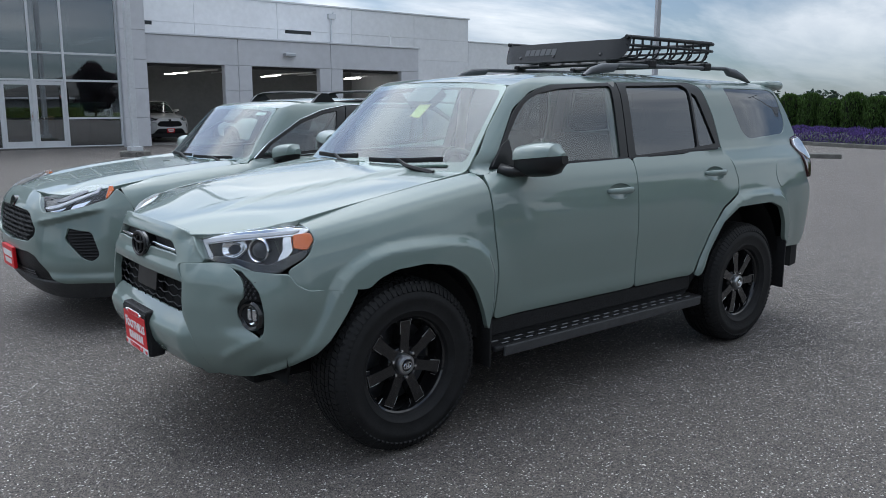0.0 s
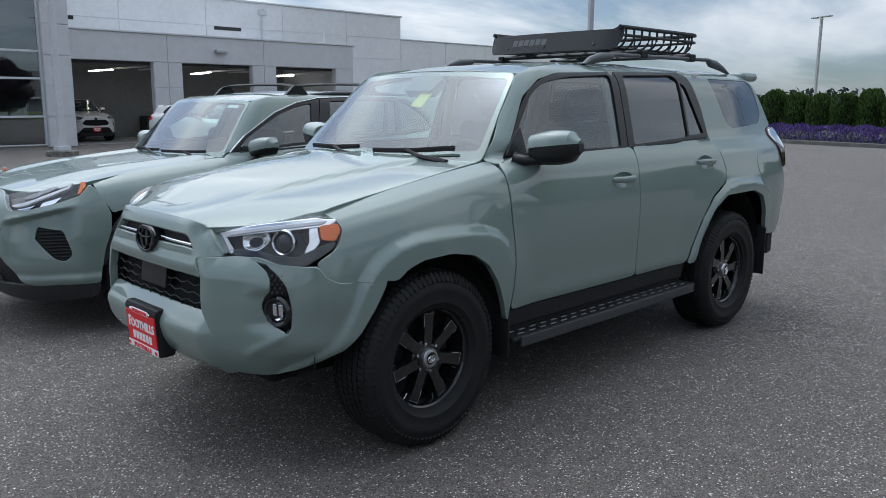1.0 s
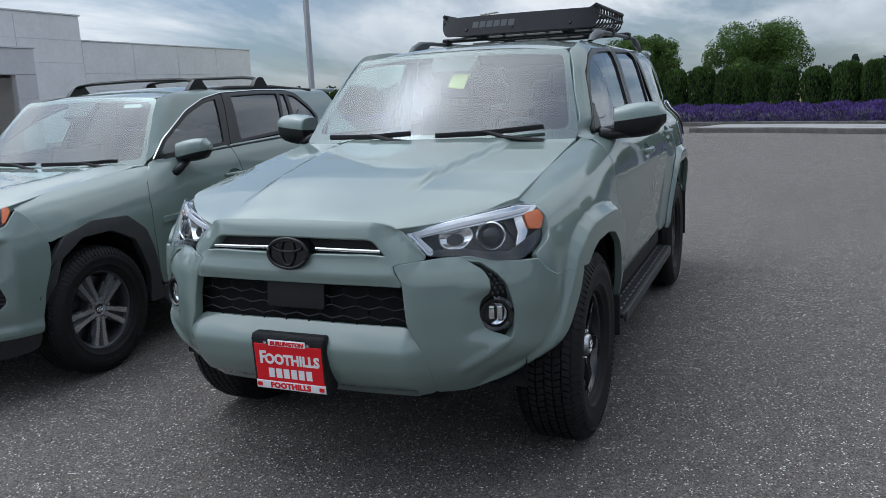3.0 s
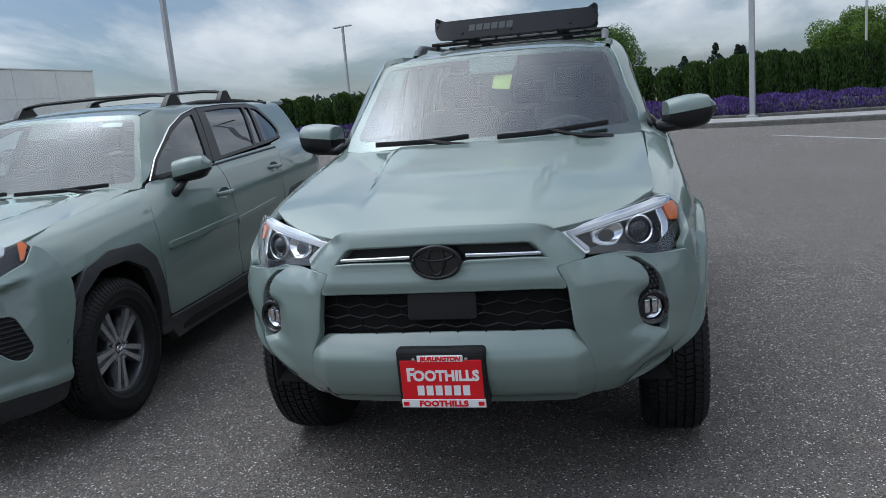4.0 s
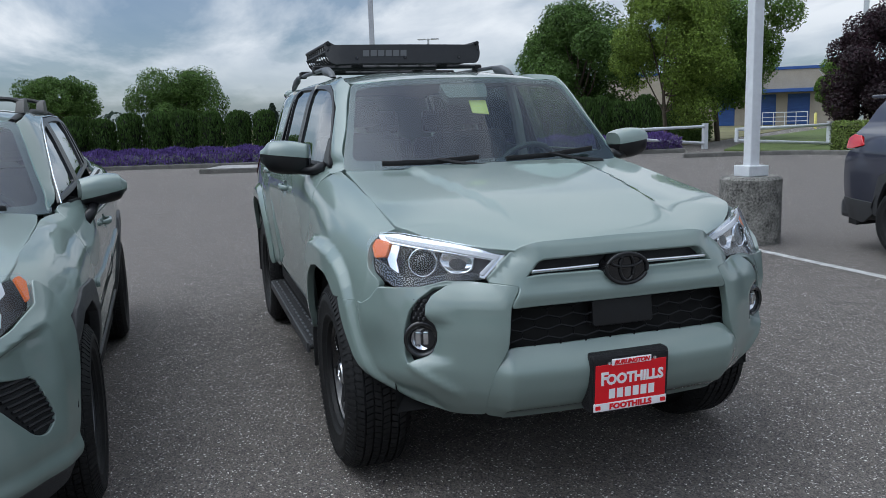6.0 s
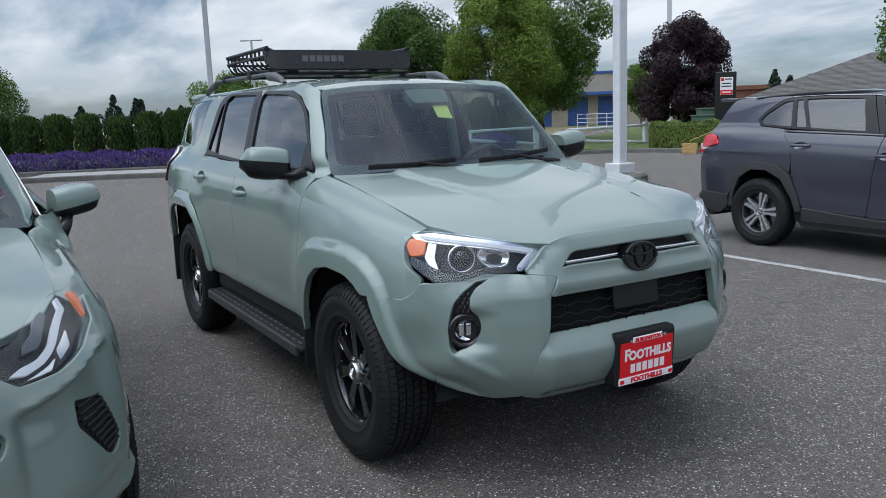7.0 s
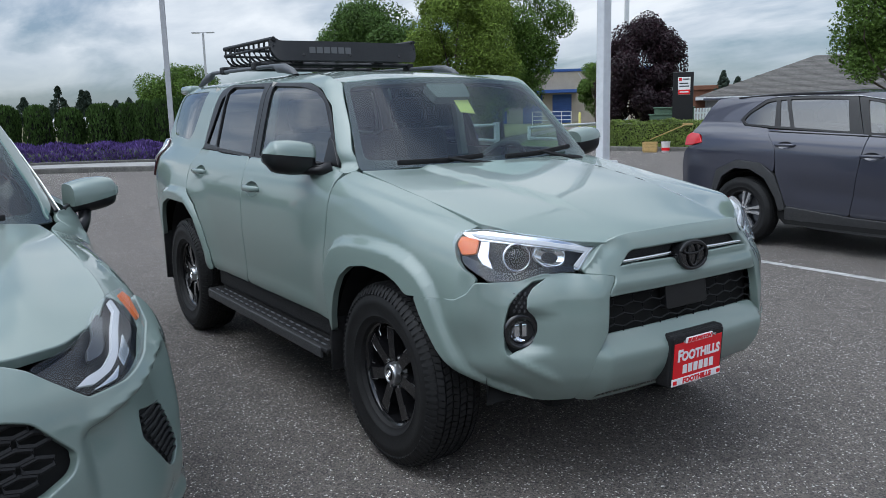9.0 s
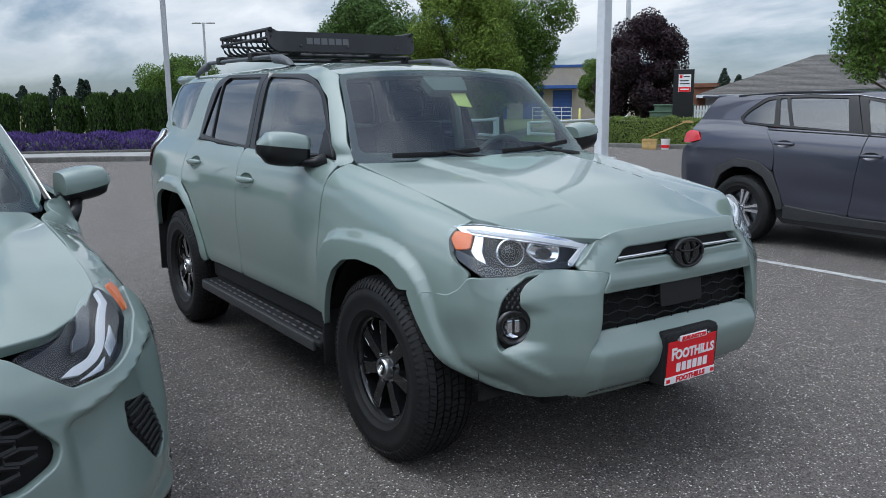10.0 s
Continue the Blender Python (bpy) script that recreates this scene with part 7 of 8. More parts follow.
# ---- compact crossover: built twice, in sage green and in grey ----
def crossover(where, paint, label, bars=True):
    car = thing("compact_crossover", where, label, "car")
    P = paint
    side, body, green = vec(co_side), vec(co_body), vec(co_green)
    hood, roof, screen, front = vec(co_hood), vec(co_roof), vec(co_screen), vec(co_front)
    fl = dict(flip=True)
    rows = []
    for x in [0.62, 0.40, 0.2, 0.0, -0.3, -0.5, -1.0, -1.6, -2.2, -2.7, -3.1, -3.4, -3.55]:
        w = CO_DOOR(0.9) + CO_PLAN(x) - 0.07
        zt = min(CO_EDGE(x) - 0.07, 1.05)
        arch = abs(x) < 0.45 or abs(x + 2.69) < 0.45
        low, wi = (0.55, w - 0.22) if arch else (0.26, w)
        rows.append([(x, -wi, low), (x, -wi, 0.78), (x, -wi, 0.88), (x, -w * 0.85, zt), (x, w * 0.85, zt), (x, wi, 0.88), (x, wi, 0.78), (x, wi, low)])
    part("underbody", loft(rows, True), M["gap"], car)
    arch_f = [(0.290, 0.56), (0.240, 0.70), (0.105, 0.796), (-0.100, 0.802), (-0.275, 0.722), (-0.385, 0.52), (-0.415, 0.40)]
    out_f = [(0.375, 0.45), (0.365, 0.52), (0.305, 0.69), (0.20, 0.817), (0.02, 0.868), (-0.237, 0.858), (-0.372, 0.759), (-0.449, 0.574), (-0.50, 0.40), (-0.53, 0.352)]
    arch_r = [(x - 2.69, z) for x, z in [(0.430, 0.44), (0.405, 0.54), (0.285, 0.735), (0.105, 0.822), (-0.095, 0.822), (-0.260, 0.725), (-0.355, 0.54), (-0.375, 0.42)]]
    out_r = [(-2.190, 0.42), (-2.212, 0.55), (-2.300, 0.770), (-2.455, 0.880), (-2.753, 0.905), (-3.02, 0.787), (-3.10, 0.55), (-3.12, 0.40)]
    both("front_arch_cladding", drape(rounded(out_f + [(-0.53, 0.30), (-0.42, 0.30)] + arch_f[::-1] + [(0.30, 0.46)], 0.015, 2), side, 0.03, rim=0.04, soft=0.005, lift=0.014, **fl), M["plastic_grey"], car, "black plastic arch")
    both("rear_arch_cladding", drape(rounded(out_r + [(-3.08, 0.40)] + arch_r[::-1] + [(-2.25, 0.40)], 0.015, 2), side, 0.03, rim=0.04, soft=0.005, lift=0.014, **fl), M["plastic_grey"], car, "black plastic arch")
    wing = [(-0.610, 1.1150), (-0.40, 1.0960), (-0.20, 1.0765), (0.10, 1.0435), (0.28, 1.0160), (0.345, 0.985), (0.33, 0.90), (0.285, 0.80), (0.205, 0.820), (0.02, 0.871), (-0.239, 0.861), (-0.376, 0.761), (-0.453, 0.576), (-0.485, 0.40), (-0.503, 0.40), (-0.487, 0.48), (-0.447, 0.73), (-0.452, 0.93), (-0.50, 1.02)]
    both("front_wing", drape(rounded(wing, 0.015, 2), side, 0.028, rim=0.025, **fl), P, car)
    door_f = [(-0.545, 0.385), (-0.500, 0.48), (-0.459, 0.73), (-0.464, 0.93), (-0.515, 1.03), (-0.640, 1.140), (-0.75, 1.153), (-1.365, 1.190), (-1.388, 1.045), (-1.420, 0.836), (-1.480, 0.505), (-1.500, 0.405)]
    door_r = [(-1.512, 0.405), (-1.492, 0.505), (-1.432, 0.836), (-1.400, 1.045), (-1.378, 1.190), (-2.0, 1.215), (-2.46, 1.235), (-2.37, 1.13), (-2.308, 1.05), (-2.290, 0.905), (-2.285, 0.790), (-2.203, 0.56), (-2.180, 0.455)]
    doors = {}
    for key, poly, hx, hz in (("f", door_f, -1.30, 0.990), ("r", door_r, -2.20, 1.075)):
        bowl = [(hx + 0.085 * math.cos(a), hz + 0.040 * math.sin(a)) for a in [2 * math.pi * k / 24 for k in range(24)]]
        doors[key] = both("front_door" if key == "f" else "rear_door", drape(rounded(poly, 0.03, 3), side, 0.035, [bowl], rim=0.02, **fl), P, car)
        cup = drape(bowl, lambda u, v, hx=hx, hz=hz: side(u, v) - Vector((0, 0.030 * max(0, 1 - ((u - hx) / 0.09) ** 2 - ((v - hz) / 0.043) ** 2), 0)), 0.012, rim=0.002, soft=0.0005, flip=True)
        y0 = co_side(hx, hz)[1]
        bm = bmesh.new()
        tube(bm, [(hx + 0.115 * u, y0 + 0.032 * (1 - u ** 4) - 0.002, hz + 0.004) for u in [-1, -0.85, -0.6, -0.3, 0, 0.3, 0.6, 0.85, 1]], [0.009, 0.014, 0.016, 0.016, 0.016, 0.016, 0.016, 0.014, 0.009], 10, (0.7, 1.0))
        h = bpy.data.meshes.new("handle")
        bm.to_mesh(h)
        bm.free()
        h.polygons.foreach_set("use_smooth", [True] * len(h.polygons))
        xa, xb = (-0.535, -1.408) if key == "f" else (-1.440, -2.085)
        molding = drape(rounded([(xa, 0.775 + 0.018), (xa - 0.02, 0.806), (xb, 0.835 if key == "f" else 0.850), (xb, 0.805 if key == "f" else 0.818), (xa, 0.772)], 0.006), side, 0.05, rim=0.012, soft=0.004, lift=0.012, flip=True)
        for i in (0, 1):
            for nm, me in (("handle_bowl", cup), ("handle", h), ("door_moulding", molding)):
                if nm == "door_moulding" and not bars:
                    continue
                m2 = me if i == 0 else mirrored(me)
                if not m2.materials:
                    m2.materials.append(P)
                part(nm, m2, None, doors[key][i])
    sill = [(-0.545, 0.365), (-1.50, 0.388), (-2.175, 0.442), (-2.20, 0.30), (-1.9, 0.245), (-0.60, 0.235), (-0.54, 0.30)]
    both("sill_cladding", drape(rounded(sill, 0.015), side, 0.05, rim=0.04, soft=0.008, lift=0.010, flip=True), M["plastic_grey"], car, "black plastic sill")
    upper = [(-0.620, 1.128), (-0.765, 1.300), (-0.902, 1.450), (-0.975, 1.527), (-1.10, 1.560), (-1.4, 1.583), (-2.0, 1.592), (-2.6, 1.588), (-3.0, 1.580), (-3.28, 1.555), (-3.37, 1.43), (-3.48, 1.20), (-3.30, 1.17), (-3.26, 1.08), (-3.50, 1.02), (-3.58, 0.95), (-3.60, 0.80), (-3.60, 0.52), (-3.45, 0.42), (-3.13, 0.42), (-3.11, 0.56), (-3.032, 0.795), (-2.76, 0.915), (-2.455, 0.890), (-2.310, 0.800), (-2.302, 0.905), (-2.320, 1.05), (-2.382, 1.13), (-2.472, 1.240), (-2.80, 1.268), (-2.885, 1.33), (-2.80, 1.42), (-2.62, 1.545), (-2.50, 1.568), (-2.1, 1.572), (-1.6, 1.556), (-1.35, 1.517), (-1.12, 1.440), (-0.80, 1.262), (-0.66, 1.155), (-0.63, 1.135)]
    both("body_side", drape(rounded(upper, 0.02, 2), body, 0.028, rim=0.025, **fl), P, car)
    fr_f = [(-0.665, 1.150), (-0.81, 1.262), (-1.125, 1.433), (-1.36, 1.510), (-1.60, 1.548), (-1.45, 1.186)]
    gl_f = rounded([(-0.735, 1.172), (-0.83, 1.255), (-1.135, 1.415), (-1.36, 1.490), (-1.505, 1.514), (-1.395, 1.208)], 0.02)
    fr_r = [(-1.612, 1.549), (-2.1, 1.564), (-2.49, 1.560), (-2.61, 1.537), (-2.79, 1.415), (-2.875, 1.33), (-2.80, 1.275), (-2.47, 1.248), (-1.46, 1.190)]
    gl_r = rounded([(-1.70, 1.530), (-2.1, 1.543), (-2.33, 1.540), (-2.20, 1.252), (-1.60, 1.215)], 0.02)
    gl_t = rounded([(-2.365, 1.538), (-2.44, 1.532), (-2.36, 1.262), (-2.235, 1.255)], 0.015)
    gl_q = rounded([(-2.48, 1.530), (-2.585, 1.515), (-2.775, 1.395), (-2.835, 1.325), (-2.77, 1.288), (-2.42, 1.266)], [0.02, 0.03, 0.03, 0.04, 0.03, 0.02])
    for key, fr, panes in (("f", fr_f, [(gl_f, "glass_side")]), ("r", fr_r, [(gl_r, "glass_dark"), (gl_t, "glass_dark"), (gl_q, "glass_dark")])):
        me = drape(rounded(fr, 0.015), green, 0.05, [p for p, _ in panes], rim=0.012, soft=0.002, lift=0.001, flip=True)
        me.materials.append(M["satin_black"])
        for i in (0, 1):
            part("window_frame", me if i == 0 else mirrored(me), None, doors[key][i], "black window frame")
        for poly, mt in panes:
            g = drape(poly, green, 0.06, rim=0.004, soft=0.0005, lift=-0.008, flip=True)
            g.materials.append(M[mt])
            for i in (0, 1):
                part("window_pane", g if i == 0 else mirrored(g), None, doors[key][i])
    bm = bmesh.new()
    tube(bm, [green(x, z) + Vector((0, 0.006, 0)) for x, z in [(-0.655, 1.152), (-0.80, 1.266), (-1.12, 1.442), (-1.35, 1.518), (-1.6, 1.557), (-2.1, 1.573), (-2.50, 1.568)]], 0.0042, 6)
    both("chrome_trim", bm, M["chrome"], car, "chrome window line")
    bm = bmesh.new()
    tube(bm, [side(x, 1.150 + 0.036 * (-x - 0.7)) - Vector((0, 0.004, 0)) for x in [-0.72 - 0.1 * k for k in range(18)]], 0.009, 6)
    both("belt_trim", bm, M["plastic"], car)
    hh = [(-0.475, 0.0), (-0.485, 0.3), (-0.535, 0.55), (-0.590, 0.672), (-0.40, 0.694), (0.0, 0.698), (0.25, 0.697), (0.40, 0.688), (0.535, 0.635), (0.665, 0.515), (0.735, 0.38), (0.768, 0.20), (0.776, 0.0)]
    part("bonnet", drape(rounded(hh + [(x, -y) for x, y in hh[::-1] if abs(y) > 1e-6], 0.03, 3), hood, 0.035, rim=0.03, soft=0.006), P, car)
    rh = [(-0.945, 0.0), (-0.955, 0.25), (-1.00, 0.50), (-1.1, 0.53), (-2.6, 0.525), (-3.1, 0.50), (-3.34, 0.46), (-3.38, 0.0)]
    part("roof", drape(rounded(rh + [(x, -y) for x, y in rh[::-1] if abs(y) > 1e-6], 0.03, 2), roof, 0.06, rim=0.02), P, car)
    ws = rounded(two([(0.0, 1.105), (0.40, 1.108), (0.738, 1.116), (0.728, 1.15), (0.668, 1.30), (0.588, 1.520), (0.56, 1.535), (0.30, 1.548), (0.0, 1.552)]), 0.02, 2)
    part("windscreen", drape(ws, screen, 0.07, rim=0.005, soft=0.001, lift=-0.002), M["glass_ws"], car)
    inner = rounded(two([(0.0, 1.146), (0.42, 1.150), (0.685, 1.160), (0.628, 1.32), (0.558, 1.512), (0.30, 1.527), (0.0, 1.531)]), 0.04, 4)
    part("windscreen_border", drape(ws, screen, 0.06, [inner], rim=0.003, soft=0.0005, lift=-0.009), M["gloss_black"], car, "black printed glass border")
    part("mirror_shroud", drape(rounded(two([(0.0, 1.53), (0.12, 1.53), (0.10, 1.44), (0.0, 1.44)]), 0.015), screen, 0.05, rim=0.04, lift=-0.012), M["plastic_grey"], car)
    part("sticker", drape(rounded([(0.365, 1.505), (0.485, 1.502), (0.485, 1.485), (0.365, 1.488)], 0.004), screen, 0.05, rim=0.001, lift=-0.011), M["paper"], car, "pale windscreen sticker")
    cow = [(-0.42, 0.0), (-0.44, 0.3), (-0.52, 0.62), (-0.62, 0.69), (-0.60, 0.55), (-0.54, 0.28), (-0.52, 0.0)]
    part("cowl", drape(cow + [(x, -y) for x, y in cow[::-1] if abs(y) > 1e-6], lambda u, v: Vector((u, v, 1.092)), 0.06, rim=0.02), M["plastic"], car)
    for pts in (((0.0, 1.125), (0.30, 1.128), (0.56, 1.140)), ((-0.54, 1.128), (-0.28, 1.125), (-0.06, 1.132))):
        bm = bmesh.new()
        line = [screen(u, v) + Vector((0.02, 0, 0.012)) for u, v in pts]
        tube(bm, line, 0.010, 6, (0.7, 1.3))
        tube(bm, [line[1] + Vector((0.01, 0, 0.01)), screen(pts[1][0] + 0.25, 1.108) + Vector((0.05, 0, 0.0))], [0.008, 0.014], 6)
        part("wiper", bm, M["plastic"], car, "", 40)
    # front: bumper with grille mouth and side vents
    mouth = rounded(two([(0.0, 0.600), (0.40, 0.618), (0.487, 0.662), (0.508, 0.712), (0.41, 0.815), (0.345, 0.835), (0.0, 0.842)]), 0.02, 3)
    vent = rounded([(0.760, 0.735), (0.935, 0.700), (0.985, 0.545), (0.935, 0.495), (0.87, 0.515), (0.738, 0.655)], [0.02, 0.02, 0.03, 0.03, 0.03, 0.02])
    skin = two([(0.0, 0.545), (0.40, 0.552), (0.49, 0.530), (0.66, 0.362), (0.72, 0.350), (0.90, 0.350), (1.13, 0.350), (1.150, 0.45), (1.172, 0.56), (1.222, 0.695), (1.232, 0.79), (1.190, 0.905), (1.155, 0.955), (1.120, 0.985), (1.045, 0.915), (0.88, 0.868), (0.70, 0.835), (0.56, 0.828), (0.432, 0.920), (0.36, 0.944), (0.20, 0.955), (0.0, 0.958)])

    def skin_surf(s, z):
        a = abs(s)
        p = front(s, z)
        tx, ty = CO_FX(a + 0.01) - CO_FX(max(a - 0.01, 0)), CO_FY(a + 0.01) - CO_FY(max(a - 0.01, 0))
        n = Vector((ty, -tx if s >= 0 else tx, 0)).normalized()
        fold = 0.775 + 0.20 * (a - 0.62)
        blade = 0.014 * math.exp(-(max(z - fold, 0.0) / 0.03) ** 2) * smooth(0.50, 0.60, a) * smooth(1.12, 0.98, a)
        under = smooth(fold + 0.016, fold - 0.028, z) * smooth(0.50, 0.56, a) * smooth(1.06, 0.90, a)
        recess = under * (0.030 * smooth(0.44, 0.74, z) + 0.006)
        lip = 0.024 * smooth(0.43, 0.37, z) * smooth(0.3, 0.5, a)
        return p + n * (blade * (1 - under) - recess + lip)
    part("front_bumper", drape(rounded(skin, 0.012, 2), skin_surf, 0.014 if bars else 0.035, [mouth, vent, [(-u, v) for u, v in vent]], rim=0.035, soft=0.006), P, car)
    insert = drape(rounded(two([(0.0, 0.335), (0.655, 0.335), (0.655, 0.362), (0.49, 0.532), (0.40, 0.556), (0.0, 0.550)]), 0.01, 2), lambda s, z: front(s, z) - Vector((0.014, 0, 0)), 0.04, rim=0.02)
    li = part("lower_grille", insert, M["plastic"], car, "black lower intake round the plate")
    for k in range(4):
        z = 0.350 + 0.020 * k
        bm = bmesh.new()
        tube(bm, [front(-0.44 + 0.88 * i / 10, z) - Vector((0.004, 0, 0)) for i in range(11)], 0.005, 5)
        part("intake_slat", bm, M["grille_black"], li)
    gr = part("grille", drape(mouth, lambda s, z: skin_surf(s, z) - Vector((0.045, 0, 0)), 0.05, rim=0.02), M["gap"], car, "black ribbed grille")
    bm = bmesh.new()
    for row in range(8):
        for col in range(-7, 8):
            cs, cz = (col + (0.5 if row % 2 else 0.0)) * 0.090, 0.612 + row * 0.0315
            ring = [(cs + 0.043 * math.cos(a), cz + 0.017 * math.sin(a)) for a in [math.pi / 6 + k * math.pi / 3 for k in range(6)]]
            if all(inside(mouth, u, v) for u, v in ring):
                tube(bm, [skin_surf(u, v) - Vector((0.020, 0, 0)) for u, v in ring], 0.0042, 4, (1.0, 1.8), True)
    part("grille_mesh", bm, M["plastic"], gr, "black honeycomb mesh")
    for s in (1, -1):
        v = [(s * u, w) for u, w in vent]
        vb = part("corner_vent", drape(v, lambda a, z: skin_surf(a, z) - Vector((0.020, 0, 0)), 0.04, rim=0.02), M["plastic"], car, "black louvred corner vent")
        for k in range(9):
            z = 0.535 + 0.021 * k
            a0 = 0.765 + max(0, (0.66 - z)) * 0.75
            a1 = 0.972 - max(0, z - 0.55) * 0.26
            bm = bmesh.new()
            tube(bm, [skin_surf(s * (a0 + (a1 - a0) * t / 4), z) - Vector((0.012, 0, 0)) for t in range(5)], 0.006, 5)
            part("vent_slat", bm, M["plastic"], vb)
    low = two([(0.0, 0.225), (0.60, 0.222), (1.0, 0.235), (1.12, 0.26), (1.135, 0.338), (0.90, 0.340), (0.0, 0.342)])
    part("lower_bumper", drape(rounded(low, 0.02, 2), front, 0.05, rim=0.06, soft=0.01, lift=0.006), M["plastic_grey"], car, "black lower bumper")
    bm = bmesh.new()
    em = pose(front(0, 0.865).x + 0.008, 0, 0.868) @ Matrix.Rotation(radians(90), 4, "Z") @ Matrix.Rotation(radians(75), 4, "X")
    prism(bm, ellipse(0.062, 0.043), -0.03, 0.004, em, 0.004)
    part("emblem", bm, M["gloss_black"], car, "plain dark oval badge", 40)
    plate = pose(front(0, 0.47).x + 0.02, 0, 0.47) @ Matrix.Rotation(radians(90), 4, "Z") @ Matrix.Rotation(radians(92), 4, "X")
    ph = part("plate", box_bm(-0.15, -0.078, -0.02, 0.15, 0.078, 0.004, 0.004, m=plate), M["red_plate"], car, "red dealer plate")
    part("print_bar", box_bm(-0.12, 0.0, 0.003, 0.12, 0.045, 0.0055, m=plate), M["white_plate"], ph, "plain white print block")
    part("print_bar", box_bm(-0.09, -0.05, 0.003, 0.09, -0.015, 0.0055, m=plate), M["white_plate"], ph, "plain white print block")
    # headlamps
    lam = rounded([(0.440, 0.924), (0.56, 0.836), (0.70, 0.843), (0.88, 0.876), (1.045, 0.923), (1.105, 0.985), (1.085, 1.020), (1.00, 1.018), (0.85, 0.994), (0.66, 0.962)], [0.008, 0.01, 0.03, 0.03, 0.03, 0.02, 0.02, 0.02, 0.03, 0.03], 3)

    def deep(d):
        def f(s, z):
            e = 1e-3
            n = (front(s + e, z) - front(s - e, z)).cross(front(s, z + e) - front(s, z - e)).normalized()
            return front(s, z) - n * d
        return f
    left, right = both("headlamp", drape(lam, deep(0.050), 0.03, rim=0.03, soft=0.0), M["lamp_dark"], car, "slim headlamp with a white light guide")
    for nm, poly, d, mt, lab in (("lens", lam, 0.002, "glass_lamp", ""),
                                 ("light_guide", rounded([(0.550, 0.866), (0.60, 0.860), (0.68, 0.876), (0.985, 0.972), (1.010, 1.006), (0.992, 1.004), (0.968, 0.980), (0.66, 0.889), (0.59, 0.880)], 0.004), 0.014, "lamp_white", "white light guide"),
                                 ("upper_guide", rounded([(0.63, 0.914), (0.70, 0.918), (0.90, 0.978), (0.90, 0.992), (0.84, 0.982), (0.66, 0.936)], 0.004), 0.022, "alloy_dark", "grey indicator strip"),
                                 ("beam_lens", rounded([(0.60, 0.846), (0.70, 0.852), (0.745, 0.880), (0.70, 0.868)], 0.006), 0.026, "reflector", ""),
                                 ("second_beam", rounded([(0.78, 0.872), (0.88, 0.892), (0.93, 0.932), (0.80, 0.898)], 0.01), 0.034, "reflector", ""),
                                 ("corner_reflector", rounded([(1.035, 0.934), (1.050, 0.938), (1.096, 0.990), (1.088, 1.010), (1.062, 1.008), (1.05, 0.975)], 0.004), 0.010, "amber", "amber corner reflector")):
        me = drape(poly, deep(d), 0.03, rim=0.012, soft=0.001)
        me.materials.append(M[mt])
        part(nm, me, None, left, lab)
        part(nm, mirrored(me), None, right, lab)
    # mirrors
    m = Matrix.Translation((-0.835, 0.835, 1.185)) @ Matrix.Rotation(radians(14), 4, "Z")
    bm = shell_mirror(0.215, 0.145, 0.16)
    bmesh.ops.transform(bm, matrix=m, verts=bm.verts)
    lowb = bm.copy()
    for b, keep in ((bm, 1), (lowb, -1)):
        bmesh.ops.bisect_plane(b, geom=b.verts[:] + b.edges[:] + b.faces[:], plane_co=(0, 0.95, 1.172), plane_no=(0, -0.2 * keep, keep), clear_inner=True)
    cap, capr = both("wing_mirror", bm, P, car, "painted mirror cap on a black shell")
    sh = bpy.data.meshes.new("mirror_shell")
    lowb.to_mesh(sh)
    lowb.free()
    sh.polygons.foreach_set("use_smooth", [True] * len(sh.polygons))
    sh.materials.append(M["satin_black"])
    arm = bpy.data.meshes.new("mirror_arm")
    b = bmesh.new()
    tube(b, [(-0.73, 0.85, 1.05), (-0.77, 0.885, 1.09), (-0.82, 0.90, 1.14)], [0.040, 0.030, 0.035], 10, (0.8, 0.8))
    b.to_mesh(arm)
    b.free()
    arm.polygons.foreach_set("use_smooth", [True] * len(arm.polygons))
    arm.materials.append(M["satin_black"])
    for i, o in enumerate((cap, capr)):
        for nm, q in (("mirror_shell", sh), ("mirror_arm", arm)):
            part(nm, q if i == 0 else mirrored(q), None, o)
    # raised roof rails with crossbars
    for s in (1, -1):
        y = s * 0.545
        bm = bmesh.new()
        tube(bm, [(-1.08, y, 1.535), (-1.3, y, 1.560), (-1.8, y, 1.590), (-2.4, y, 1.592), (-3.0, y, 1.566)], [0.012, 0.018, 0.02, 0.02, 0.012], 8, (1.2, 0.9))
        rail = part("roof_rail", bm, M["plastic"], car, "black roof rail", 60)
    for xx, zz in ((-1.42, 1.655), (-2.20, 1.672)) if bars else ():
        bm = bmesh.new()
        tube(bm, [(xx, -0.55, zz - 0.02), (xx, -0.50, zz - 0.004), (xx, -0.40, zz + 0.006), (xx, 0.0, zz + 0.012), (xx, 0.40, zz + 0.006), (xx, 0.50, zz - 0.004), (xx, 0.55, zz - 0.02)], 0.016, 8, (2.2, 0.75))
        bar = part("crossbar", bm, M["plastic"], car, "black crossbar", 60)
        for s in (1, -1):
            bm = bmesh.new()
            base = 1.575 if xx > -2 else 1.585
            prism(bm, rounded([(xx - 0.12, base), (xx + 0.11, base), (xx + 0.045, zz - 0.016), (xx + 0.02, zz), (xx - 0.045, zz)], 0.012, 2), -0.020, 0.020, Matrix.Translation((0, s * 0.548, 0)) @ Matrix.Rotation(radians(90), 4, "X"), 0.006)
            part("bar_foot", bm, M["satin_black"], bar, "triangular black foot", 40)
    # tail
    rows = []
